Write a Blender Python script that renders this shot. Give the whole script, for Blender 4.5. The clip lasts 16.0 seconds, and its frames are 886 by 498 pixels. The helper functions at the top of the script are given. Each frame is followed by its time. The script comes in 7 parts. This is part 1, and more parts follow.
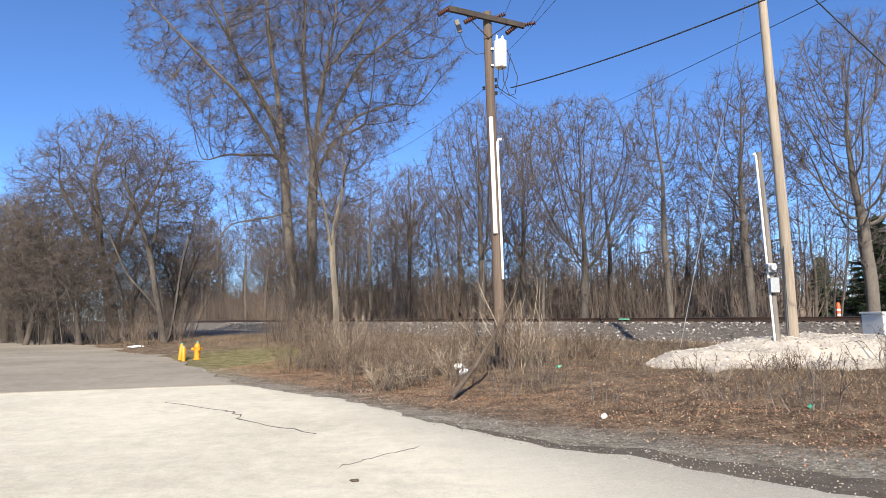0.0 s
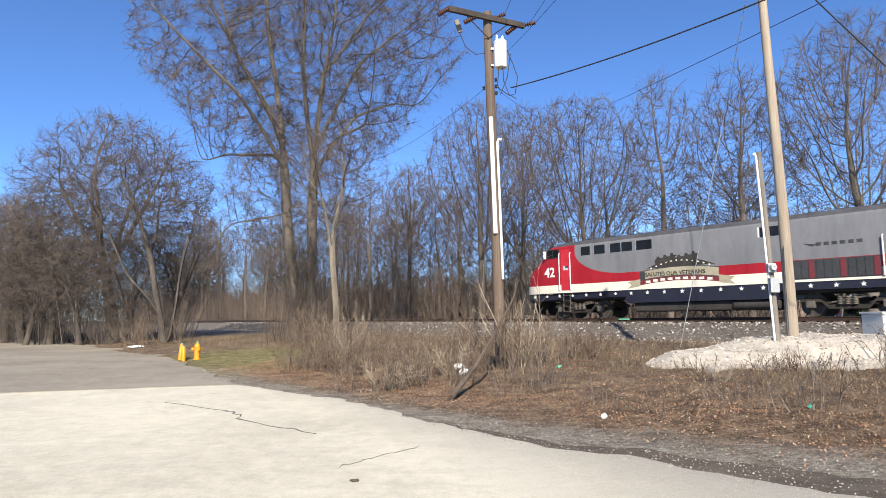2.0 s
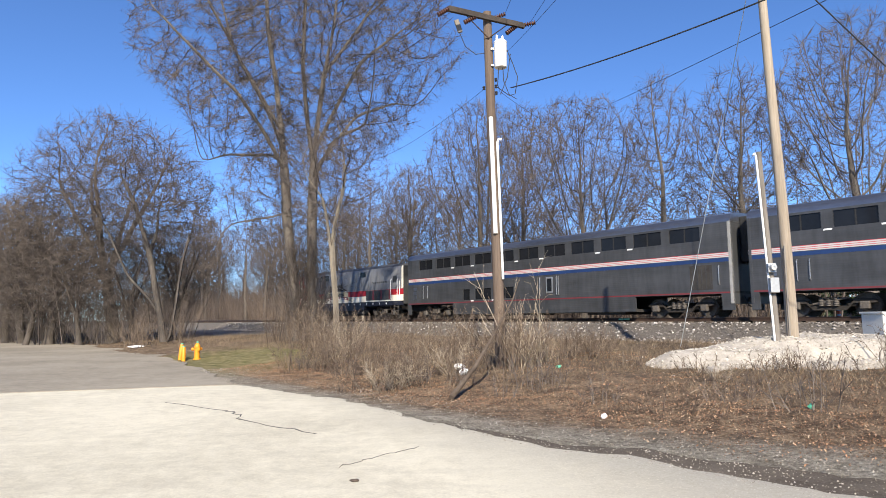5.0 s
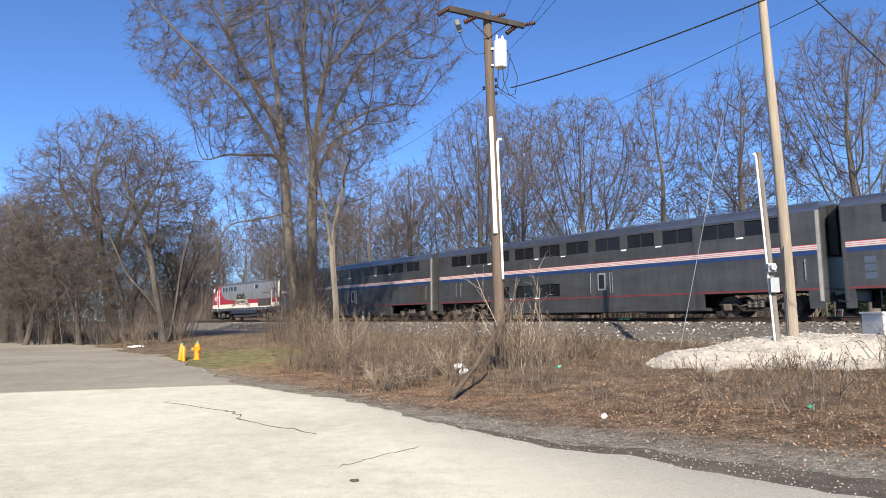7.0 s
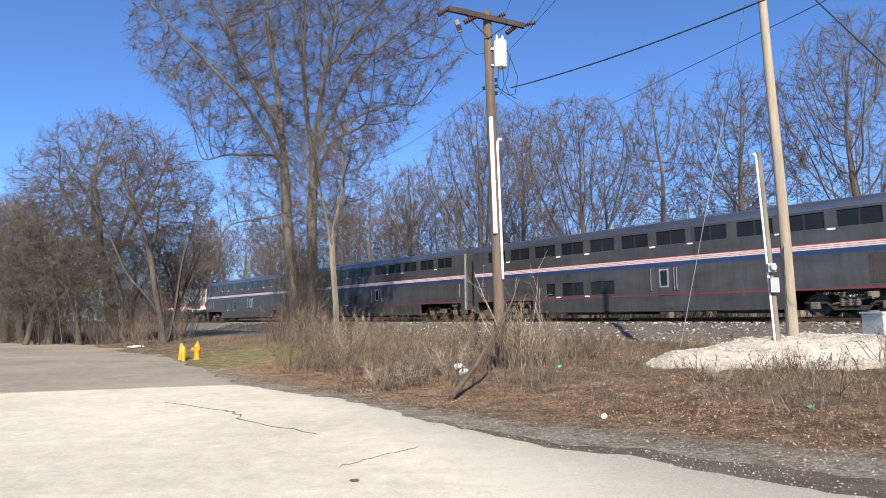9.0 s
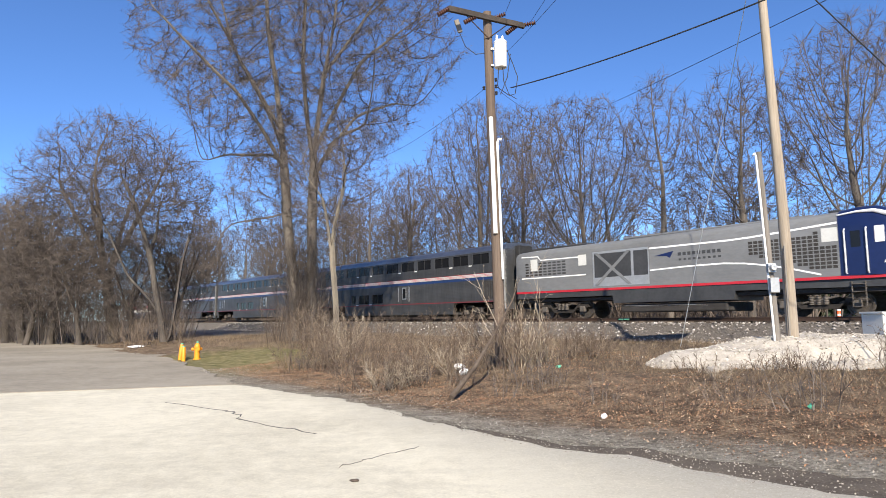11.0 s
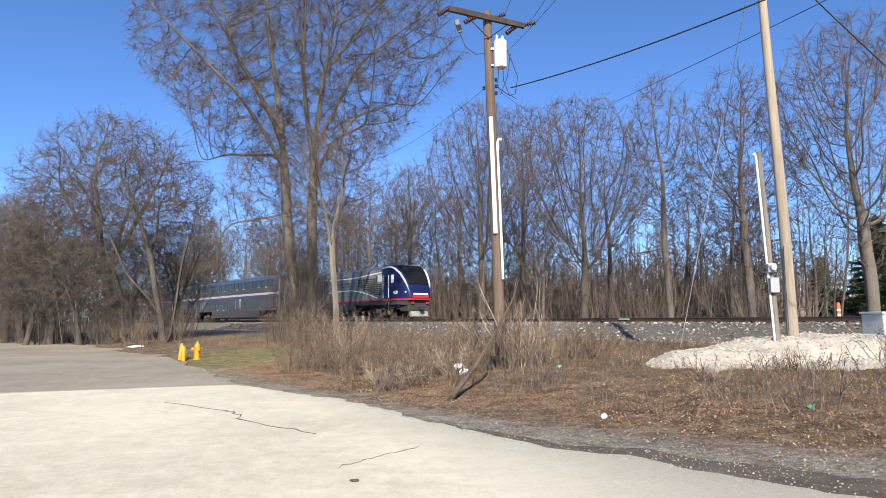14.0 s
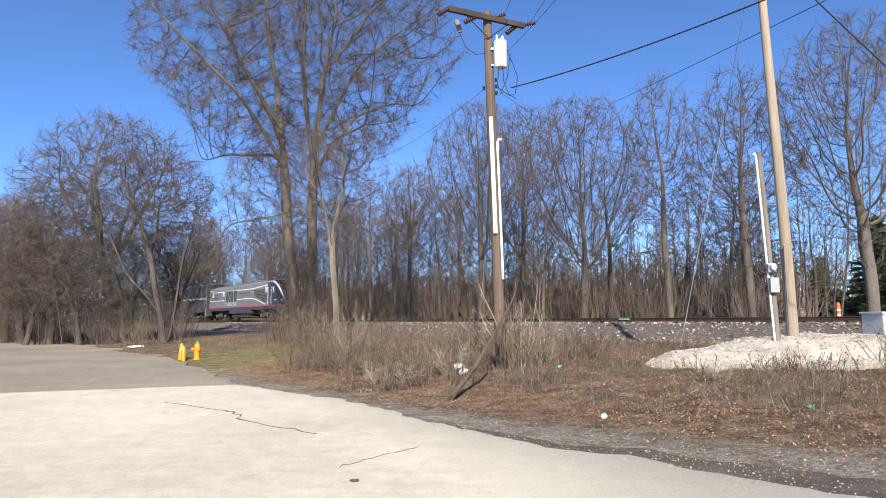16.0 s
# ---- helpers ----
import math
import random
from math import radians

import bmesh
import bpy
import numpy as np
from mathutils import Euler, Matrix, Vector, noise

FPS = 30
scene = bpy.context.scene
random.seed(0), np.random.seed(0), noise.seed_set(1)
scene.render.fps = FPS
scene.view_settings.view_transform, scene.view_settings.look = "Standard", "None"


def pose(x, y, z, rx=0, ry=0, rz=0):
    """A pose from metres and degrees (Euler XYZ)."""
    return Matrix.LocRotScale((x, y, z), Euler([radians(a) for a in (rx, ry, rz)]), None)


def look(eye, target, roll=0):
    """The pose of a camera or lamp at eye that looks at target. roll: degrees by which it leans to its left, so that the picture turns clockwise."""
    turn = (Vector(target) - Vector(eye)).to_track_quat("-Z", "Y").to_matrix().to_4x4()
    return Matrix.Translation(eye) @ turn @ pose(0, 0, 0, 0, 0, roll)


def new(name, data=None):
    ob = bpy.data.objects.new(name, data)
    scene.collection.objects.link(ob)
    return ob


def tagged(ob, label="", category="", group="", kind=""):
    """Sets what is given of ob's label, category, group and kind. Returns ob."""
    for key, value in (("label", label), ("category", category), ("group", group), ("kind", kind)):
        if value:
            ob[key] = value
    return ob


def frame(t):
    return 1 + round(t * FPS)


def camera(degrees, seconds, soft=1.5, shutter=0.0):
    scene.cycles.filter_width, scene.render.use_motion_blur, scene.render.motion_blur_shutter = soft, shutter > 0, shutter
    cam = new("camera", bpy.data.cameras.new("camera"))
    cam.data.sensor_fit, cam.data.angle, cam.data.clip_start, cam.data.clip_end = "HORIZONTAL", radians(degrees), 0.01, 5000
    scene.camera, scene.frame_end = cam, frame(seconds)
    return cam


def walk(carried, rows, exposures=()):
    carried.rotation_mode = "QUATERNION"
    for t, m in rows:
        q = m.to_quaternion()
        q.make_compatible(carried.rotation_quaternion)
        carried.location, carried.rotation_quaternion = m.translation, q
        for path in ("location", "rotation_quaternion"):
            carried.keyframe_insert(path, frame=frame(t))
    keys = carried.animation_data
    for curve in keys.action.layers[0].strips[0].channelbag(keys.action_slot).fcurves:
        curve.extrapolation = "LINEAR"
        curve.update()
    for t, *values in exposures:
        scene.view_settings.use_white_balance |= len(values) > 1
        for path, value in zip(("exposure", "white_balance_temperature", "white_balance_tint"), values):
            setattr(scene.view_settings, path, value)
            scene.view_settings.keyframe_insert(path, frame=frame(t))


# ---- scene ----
EYE = 1.65
TH = radians(39.25)
ALONG = Vector((-math.sin(TH), math.cos(TH), 0))     # the way the train goes
ACROSS = Vector((math.cos(TH), math.sin(TH), 0))     # from the car park towards the track
TRACK = 30.0                                         # distance of the track's centre line
RAIL = 1.63                                          # height of the rail's top
cam = camera(69.97, 16.0, soft=0.8, shutter=0.12)
STAND = pose(0, 0, EYE, 96.29, 0, 0) @ pose(0, 0, 0, 0, 0, -0.4)
walk(cam, [(0, STAND), (16, STAND)])

# ---- light ----
SUN_AZ, SUN_EL = radians(178), radians(31)           # clockwise from +y: behind the camera
world = bpy.data.worlds.new("sky")
scene.world = world
world.use_nodes = True
wn = world.node_tree
sky = wn.nodes.new("ShaderNodeTexSky")
sky.sky_type, sky.sun_disc = "NISHITA", False
sky.sun_elevation, sky.sun_rotation = SUN_EL, SUN_AZ
sky.altitude, sky.air_density, sky.dust_density, sky.ozone_density = 1800, 1.0, 0.0, 4.0
vivid = wn.nodes.new("ShaderNodeMix")
vivid.data_type, vivid.blend_type = "RGBA", "MULTIPLY"
vivid.inputs[0].default_value, vivid.inputs[7].default_value = 1.0, (0.78, 0.99, 1.27, 1)
wn.links.new(sky.outputs[0], vivid.inputs[6])
wn.links.new(vivid.outputs[2], wn.nodes["Background"].inputs[0])
wn.nodes["Background"].inputs[1].default_value = 0.09
sun = new("sun", bpy.data.lights.new("sun", "SUN"))
sun.data.energy, sun.data.angle, sun.data.color = 5.0, radians(0.5), (1.0, 0.90, 0.75)
to_sun = Vector((math.sin(SUN_AZ) * math.cos(SUN_EL), math.cos(SUN_AZ) * math.cos(SUN_EL), math.sin(SUN_EL)))
sun.matrix_world = look(to_sun * 60, (0, 0, 0))
scene.view_settings.exposure = 0.78


# ---- materials ----
def ramp(nt, fac, stops):
    r = nt.nodes.new("ShaderNodeValToRGB")
    while len(r.color_ramp.elements) < len(stops):
        r.color_ramp.elements.new(0.5)
    for el, (p, c) in zip(r.color_ramp.elements, stops):
        el.position, el.color = p, (*c, 1)
    nt.links.new(fac, r.inputs[0])
    return r.outputs[0]


def mathn(nt, op, a, b=None, c=None):
    m = nt.nodes.new("ShaderNodeMath")
    m.operation = op
    for i, v in enumerate((a, b, c)):
        if v is None:
            continue
        if isinstance(v, (int, float)):
            m.inputs[i].default_value = v
        else:
            nt.links.new(v, m.inputs[i])
    return m.outputs[0]


def mixc(nt, fac, a, b, mode="MIX"):
    m = nt.nodes.new("ShaderNodeMix")
    m.data_type, m.blend_type = "RGBA", mode
    for sock, v in ((m.inputs[0], fac), (m.inputs[6], a), (m.inputs[7], b)):
        if isinstance(v, (int, float)):
            sock.default_value = v
        elif isinstance(v, tuple):
            sock.default_value = (*v, 1)
        else:
            nt.links.new(v, sock)
    return m.outputs[2]


def noisen(nt, vec, scale, detail=5, rough=0.6, stretch=None):
    if stretch:
        mp = nt.nodes.new("ShaderNodeMapping")
        mp.inputs["Scale"].default_value = stretch
        nt.links.new(vec, mp.inputs[0])
        vec = mp.outputs[0]
    n = nt.nodes.new("ShaderNodeTexNoise")
    n.inputs["Scale"].default_value, n.inputs["Detail"].default_value, n.inputs["Roughness"].default_value = scale, detail, rough
    nt.links.new(vec, n.inputs["Vector"])
    return n.outputs["Fac"]


def start_mat(name, rough=0.8, metal=0.0, spec=0.5):
    m = bpy.data.materials.new(name)
    m.use_nodes = True
    nt = m.node_tree
    b = nt.nodes["Principled BSDF"]
    b.inputs["Roughness"].default_value, b.inputs["Metallic"].default_value = rough, metal
    b.inputs["Specular IOR Level"].default_value = spec
    tc = nt.nodes.new("ShaderNodeTexCoord")
    return m, nt, b, tc.outputs["Object"]


def bump(nt, b, height, strength=0.3, dist=0.02):
    bp = nt.nodes.new("ShaderNodeBump")
    bp.inputs["Strength"].default_value, bp.inputs["Distance"].default_value = strength, dist
    nt.links.new(height, bp.inputs["Height"])
    nt.links.new(bp.outputs[0], b.inputs["Normal"])


def mat(name, dark, light, rough=0.8, metal=0.0, fine=30.0, coarse=2.0, relief=0.2, stretch=None, spec=0.4, rand=0.0, island=0.0):
    """Two tones mixed by noise at two scales, with fine relief; rand and island vary the tone from piece to piece."""
    m, nt, b, vec = start_mat(name, rough, metal, spec)
    n1 = noisen(nt, vec, coarse, 4, 0.6, stretch)
    n2 = noisen(nt, vec, fine, 4, 0.7, stretch)
    fac = mathn(nt, "ADD", mathn(nt, "MULTIPLY", n1, 0.55), mathn(nt, "MULTIPLY", n2, 0.45))
    if rand:
        oi = nt.nodes.new("ShaderNodeObjectInfo")
        fac = mathn(nt, "ADD", fac, mathn(nt, "MULTIPLY", mathn(nt, "SUBTRACT", oi.outputs["Random"], 0.5), rand))
    if island:
        g = nt.nodes.new("ShaderNodeNewGeometry")
        fac = mathn(nt, "ADD", fac, mathn(nt, "MULTIPLY", mathn(nt, "SUBTRACT", g.outputs["Random Per Island"], 0.5), island))
    nt.links.new(ramp(nt, fac, [(0.33, dark), (0.67, light)]), b.inputs["Base Color"])
    if relief:
        bump(nt, b, n2, relief, 0.02)
    return m


def many(name, stops, rough=0.85, spec=0.25):
    """A material whose tone differs from island to island along a ramp."""
    m, nt, b, vec = start_mat(name, rough, 0, spec)
    g = nt.nodes.new("ShaderNodeNewGeometry")
    big = noisen(nt, vec, 0.35, 3)
    fac = mathn(nt, "ADD", mathn(nt, "MULTIPLY", g.outputs["Random Per Island"], 0.75), mathn(nt, "MULTIPLY", big, 0.3))
    nt.links.new(ramp(nt, fac, stops), b.inputs["Base Color"])
    return m


BARK = mat("grey_bark", (0.05, 0.042, 0.036), (0.17, 0.147, 0.123), 0.9, fine=14, coarse=1.2, relief=0.6, stretch=(1, 1, 0.25), rand=0.35)
BARK_DARK = mat("dark_bark", (0.032, 0.026, 0.022), (0.115, 0.096, 0.078), 0.9, fine=14, coarse=1.2, relief=0.6, stretch=(1, 1, 0.25), rand=0.3)
BARK_PALE = mat("pale_bark", (0.11, 0.092, 0.07), (0.25, 0.215, 0.165), 0.9, fine=16, coarse=1.5, relief=0.5, stretch=(1, 1, 0.3))
TWIG = many("twigs", [(0.1, (0.05, 0.041, 0.036)), (0.55, (0.105, 0.086, 0.074)), (0.95, (0.19, 0.16, 0.138))], 0.85)
DEEP = many("far_brown_twigs", [(0.1, (0.075, 0.056, 0.044)), (0.9, (0.20, 0.158, 0.128))], 0.9)
STEM = many("dry_stems", [(0.1, (0.062, 0.044, 0.033)), (0.55, (0.135, 0.10, 0.074)), (0.95, (0.30, 0.24, 0.178))], 0.9)
STRAW = many("dry_grass", [(0.1, (0.065, 0.046, 0.032)), (0.5, (0.16, 0.115, 0.076)), (0.92, (0.33, 0.26, 0.18))], 0.9)
LITTER = many("fallen_leaves", [(0.1, (0.08, 0.047, 0.032)), (0.4, (0.28, 0.15, 0.084)), (0.75, (0.43, 0.265, 0.16)), (0.95, (0.56, 0.44, 0.30))], 0.85)
NEEDLE = many("needles", [(0.1, (0.018, 0.03, 0.016)), (0.9, (0.05, 0.075, 0.035))], 0.8)
POLEWOOD = mat("weathered_pole_wood", (0.06, 0.042, 0.032), (0.175, 0.13, 0.098), 0.9, fine=22, coarse=2, relief=0.5, stretch=(1, 1, 0.06))
ARMWOOD = mat("dark_crossarm_wood", (0.022, 0.018, 0.015), (0.075, 0.06, 0.05), 0.9, fine=22, coarse=2, relief=0.5)
DEADWOOD = mat("dead_grey_wood", (0.05, 0.036, 0.026), (0.15, 0.115, 0.085), 0.9, fine=20, coarse=2, relief=0.5)
PALESTEM = many("bleached_stems", [(0.1, (0.20, 0.165, 0.12)), (0.9, (0.46, 0.39, 0.30))], 0.9)
POLENEW = mat("tan_pole_wood", (0.21, 0.17, 0.125), (0.44, 0.375, 0.295), 0.85, fine=20, coarse=1.6, relief=0.4, stretch=(1, 1, 0.06))
POSTWOOD = mat("grey_post_wood", (0.11, 0.095, 0.08), (0.26, 0.235, 0.205), 0.9, fine=20, coarse=2, relief=0.4, stretch=(1, 1, 0.08))
STEEL_RUST = mat("rusty_rail_steel", (0.025, 0.015, 0.011), (0.075, 0.045, 0.032), 0.7, 0.3, fine=30, coarse=3)
RAILTOP = mat("polished_rail_head", (0.16, 0.15, 0.14), (0.28, 0.26, 0.24), 0.45, 1.0, fine=20, coarse=1, relief=0.05)
TIE = mat("creosoted_sleeper_wood", (0.035, 0.027, 0.022), (0.12, 0.095, 0.075), 0.95, fine=18, coarse=2, relief=0.4, rand=0.3)
STONE = many("ballast_stone", [(0.05, (0.06, 0.052, 0.046)), (0.5, (0.20, 0.18, 0.16)), (0.8, (0.36, 0.33, 0.30)), (0.97, (0.72, 0.68, 0.62))], 0.9)
GRIT = many("verge_grit", [(0.05, (0.07, 0.06, 0.048)), (0.5, (0.24, 0.21, 0.17)), (0.95, (0.56, 0.52, 0.45))], 0.9)
CHALK = many("pale_gravel", [(0.05, (0.16, 0.14, 0.115)), (0.5, (0.40, 0.365, 0.31)), (0.95, (0.60, 0.56, 0.49))], 0.9)
WHITE = mat("white_pvc", (0.72, 0.72, 0.70), (0.82, 0.82, 0.80), 0.45, fine=8, coarse=1, relief=0.03)
METALGREY = mat("galvanised_grey_steel", (0.36, 0.37, 0.37), (0.52, 0.53, 0.53), 0.5, 0.6, fine=14, coarse=2, relief=0.05)
RUST = mat("rust_brown_insulator", (0.055, 0.022, 0.016), (0.13, 0.052, 0.034), 0.45, fine=10, coarse=2, relief=0.05)
BLACK = mat("black_cable", (0.012, 0.012, 0.013), (0.03, 0.03, 0.03), 0.6, fine=8, coarse=1, relief=0)
GUYWIRE = mat("pale_guy_wire", (0.38, 0.42, 0.45), (0.55, 0.58, 0.60), 0.5, 0.4, fine=8, coarse=1, relief=0)
YELLOW = mat("hydrant_yellow_paint", (0.70, 0.24, 0.012), (0.85, 0.34, 0.025), 0.5, fine=12, coarse=2, relief=0.08)
TEAL = mat("hydrant_green_cap", (0.10, 0.30, 0.20), (0.16, 0.42, 0.28), 0.5, fine=12, coarse=2, relief=0.05)
ORANGE = mat("orange_marker_plastic", (0.75, 0.10, 0.025), (0.86, 0.16, 0.04), 0.5, fine=8, coarse=1, relief=0.02)
CONCRETE = mat("pale_cabinet_concrete", (0.50, 0.50, 0.47), (0.64, 0.64, 0.61), 0.8, fine=25, coarse=2, relief=0.1)
PAPER = mat("white_litter_paper", (0.70, 0.70, 0.70), (0.85, 0.85, 0.85), 0.7, fine=10, coarse=3, relief=0.1)
GREENGLASS = mat("green_plastic", (0.05, 0.28, 0.17), (0.12, 0.42, 0.28), 0.4, fine=10, coarse=3, relief=0.05)


def ground_material():
    """Earth with leaf litter, grass near the hydrants, ballast grime and painted shade by the track, by place."""
    m, nt, b, vec = start_mat("earth_and_leaf_litter", 0.95, 0, 0.2)
    sep = nt.nodes.new("ShaderNodeSeparateXYZ")
    nt.links.new(vec, sep.inputs[0])
    x, y = sep.outputs[0], sep.outputs[1]
    e = mathn(nt, "ADD", mathn(nt, "MULTIPLY", x, ACROSS.x), mathn(nt, "MULTIPLY", y, ACROSS.y))
    wob = noisen(nt, vec, 0.5, 5, 0.65)
    ew = mathn(nt, "ADD", e, mathn(nt, "MULTIPLY", mathn(nt, "SUBTRACT", wob, 0.5), 3.2))
    s = mathn(nt, "ADD", mathn(nt, "MULTIPLY", x, ALONG.x), mathn(nt, "MULTIPLY", y, ALONG.y))
    near = nt.nodes.new("ShaderNodeMapRange")
    nt.links.new(s, near.inputs[0])
    near.inputs[1].default_value, near.inputs[2].default_value, near.inputs[4].default_value = 4.0, 8.5, 1.3
    # far along, the dark ballast band widens: tree shade put into the bank's colour
    far = nt.nodes.new("ShaderNodeMapRange")
    nt.links.new(s, far.inputs[0])
    far.inputs[1].default_value, far.inputs[2].default_value, far.inputs[4].default_value = 32.0, 44.0, 8.0
    fine, mid = noisen(nt, vec, 17, 6, 0.85), noisen(nt, vec, 2.2, 6, 0.7)
    dirt = ramp(nt, fine, [(0.3, (0.06, 0.045, 0.034)), (0.7, (0.19, 0.15, 0.115))])
    leaf = ramp(nt, mathn(nt, "ADD", mathn(nt, "MULTIPLY", fine, 0.6), mathn(nt, "MULTIPLY", mid, 0.4)), [(0.38, (0.04, 0.029, 0.021)), (0.5, (0.165, 0.115, 0.075)), (0.61, (0.42, 0.32, 0.215))])
    straw = ramp(nt, fine, [(0.3, (0.09, 0.062, 0.038)), (0.7, (0.28, 0.21, 0.13))])
    grit = ramp(nt, mathn(nt, "ADD", mathn(nt, "MULTIPLY", fine, 0.65), mathn(nt, "MULTIPLY", mid, 0.35)), [(0.38, (0.09, 0.078, 0.06)), (0.5, (0.275, 0.245, 0.195)), (0.61, (0.52, 0.48, 0.40))])
    grass = ramp(nt, mid, [(0.35, (0.13, 0.135, 0.04)), (0.65, (0.33, 0.275, 0.14))])
    band = nt.nodes.new("ShaderNodeMapRange")
    nt.links.new(mathn(nt, "ADD", ew, near.outputs[0]), band.inputs[0])
    band.inputs[1].default_value, band.inputs[2].default_value = 8.0, 9.2
    col = mixc(nt, band.outputs[0], grit, leaf)
    band2 = nt.nodes.new("ShaderNodeMapRange")
    nt.links.new(ew, band2.inputs[0])
    band2.inputs[1].default_value, band2.inputs[2].default_value = 11.0, 16.0
    col = mixc(nt, band2.outputs[0], col, mixc(nt, mid, dirt, straw))
    # dark bed under the ballast; the shade between its stones is in the colour
    band3 = nt.nodes.new("ShaderNodeMapRange")
    nt.links.new(mathn(nt, "ADD", ew, far.outputs[0]), band3.inputs[0])
    band3.inputs[1].default_value, band3.inputs[2].default_value = 25.6, 26.6
    col = mixc(nt, band3.outputs[0], col, ramp(nt, fine, [(0.3, (0.05, 0.043, 0.037)), (0.7, (0.23, 0.205, 0.18))]))
    dx, dy = mathn(nt, "SUBTRACT", x, -9.0), mathn(nt, "SUBTRACT", y, 26.0)
    dist = mathn(nt, "SQRT", mathn(nt, "ADD", mathn(nt, "MULTIPLY", dx, dx), mathn(nt, "MULTIPLY", mathn(nt, "MULTIPLY", dy, dy), 0.5)))
    gm = nt.nodes.new("ShaderNodeMapRange")
    nt.links.new(mathn(nt, "ADD", dist, mathn(nt, "MULTIPLY", mid, 4.0)), gm.inputs[0])
    gm.inputs[1].default_value, gm.inputs[2].default_value, gm.inputs[3].default_value, gm.inputs[4].default_value = 4.5, 8.0, 0.85, 0.0
    col = mixc(nt, gm.outputs[0], col, grass)
    nt.links.new(col, b.inputs["Base Color"])
    bump(nt, b, mathn(nt, "ADD", fine, mid), 0.9, 0.07)
    return m


def pavement_material(name, dark, light, stain, speck, worn=None):
    m, nt, b, vec = start_mat(name, 0.9, 0, 0.25)
    big, mid, fine = noisen(nt, vec, 0.22, 4, 0.6), noisen(nt, vec, 3.6, 7, 0.72), noisen(nt, vec, 38, 4, 0.85)
    fac = mathn(nt, "ADD", mathn(nt, "MULTIPLY", big, 0.4), mathn(nt, "ADD", mathn(nt, "MULTIPLY", mid, 0.3), mathn(nt, "MULTIPLY", fine, 0.3)))
    col = ramp(nt, fac, [(0.38, dark), (0.56, light)])
    st = nt.nodes.new("ShaderNodeMapRange")
    nt.links.new(noisen(nt, vec, 0.55, 7, 0.7), st.inputs[0])
    st.inputs[1].default_value, st.inputs[2].default_value, st.inputs[4].default_value = 0.56, 0.72, 0.55
    col = mixc(nt, st.outputs[0], col, stain)
    patch = nt.nodes.new("ShaderNodeMapRange")
    nt.links.new(noisen(nt, vec, 1.1, 6, 0.75, (1.0, 2.2, 1.0)), patch.inputs[0])
    patch.inputs[1].default_value, patch.inputs[2].default_value, patch.inputs[4].default_value = 0.50, 0.70, 0.35
    col = mixc(nt, patch.outputs[0], col, tuple(0.72 * c for c in light))
    if worn:
        sep = nt.nodes.new("ShaderNodeSeparateXYZ")
        nt.links.new(vec, sep.inputs[0])
        e = mathn(nt, "ADD", mathn(nt, "MULTIPLY", sep.outputs[0], ACROSS.x), mathn(nt, "MULTIPLY", sep.outputs[1], ACROSS.y))
        s = mathn(nt, "ADD", mathn(nt, "MULTIPLY", sep.outputs[0], ALONG.x), mathn(nt, "MULTIPLY", sep.outputs[1], ALONG.y))
        reach = mathn(nt, "SUBTRACT", mathn(nt, "ADD", e, mathn(nt, "MULTIPLY", noisen(nt, vec, 0.9, 6, 0.7), 2.4)), mathn(nt, "MULTIPLY", s, 0.22))
        wear = nt.nodes.new("ShaderNodeMapRange")
        nt.links.new(reach, wear.inputs[0])
        wear.inputs[1].default_value, wear.inputs[2].default_value, wear.inputs[4].default_value = 4.6, 7.2, 0.85
        col = mixc(nt, wear.outputs[0], col, ramp(nt, fine, [(0.3, tuple(0.6 * c for c in worn)), (0.7, worn)]))
    vo = nt.nodes.new("ShaderNodeTexVoronoi")
    vo.inputs["Scale"].default_value = 22
    nt.links.new(vec, vo.inputs["Vector"])
    sp = nt.nodes.new("ShaderNodeMapRange")
    nt.links.new(vo.outputs["Distance"], sp.inputs[0])
    sp.inputs[1].default_value, sp.inputs[2].default_value, sp.inputs[3].default_value, sp.inputs[4].default_value = 0.12, 0.2, 0.5, 0.0
    col = mixc(nt, sp.outputs[0], col, speck)
    nt.links.new(col, b.inputs["Base Color"])
    bump(nt, b, mathn(nt, "ADD", fine, mid), 0.5, 0.014)
    return m


GROUND = ground_material()
SLAB = pavement_material("worn_pale_pavement", (0.45, 0.412, 0.32), (0.71, 0.662, 0.525), (0.40, 0.36, 0.28), (0.74, 0.70, 0.57), (0.40, 0.375, 0.325))
OLDASPHALT = pavement_material("old_grey_asphalt", (0.205, 0.18, 0.138), (0.36, 0.32, 0.255), (0.14, 0.122, 0.095), (0.42, 0.38, 0.31))
DARKASPHALT = pavement_material("dark_asphalt_margin", (0.055, 0.044, 0.034), (0.15, 0.125, 0.098), (0.045, 0.036, 0.028), (0.30, 0.27, 0.23))
TAR = mat("crack_filler", (0.05, 0.045, 0.04), (0.11, 0.10, 0.09), 0.8, fine=20, coarse=3, relief=0.1)


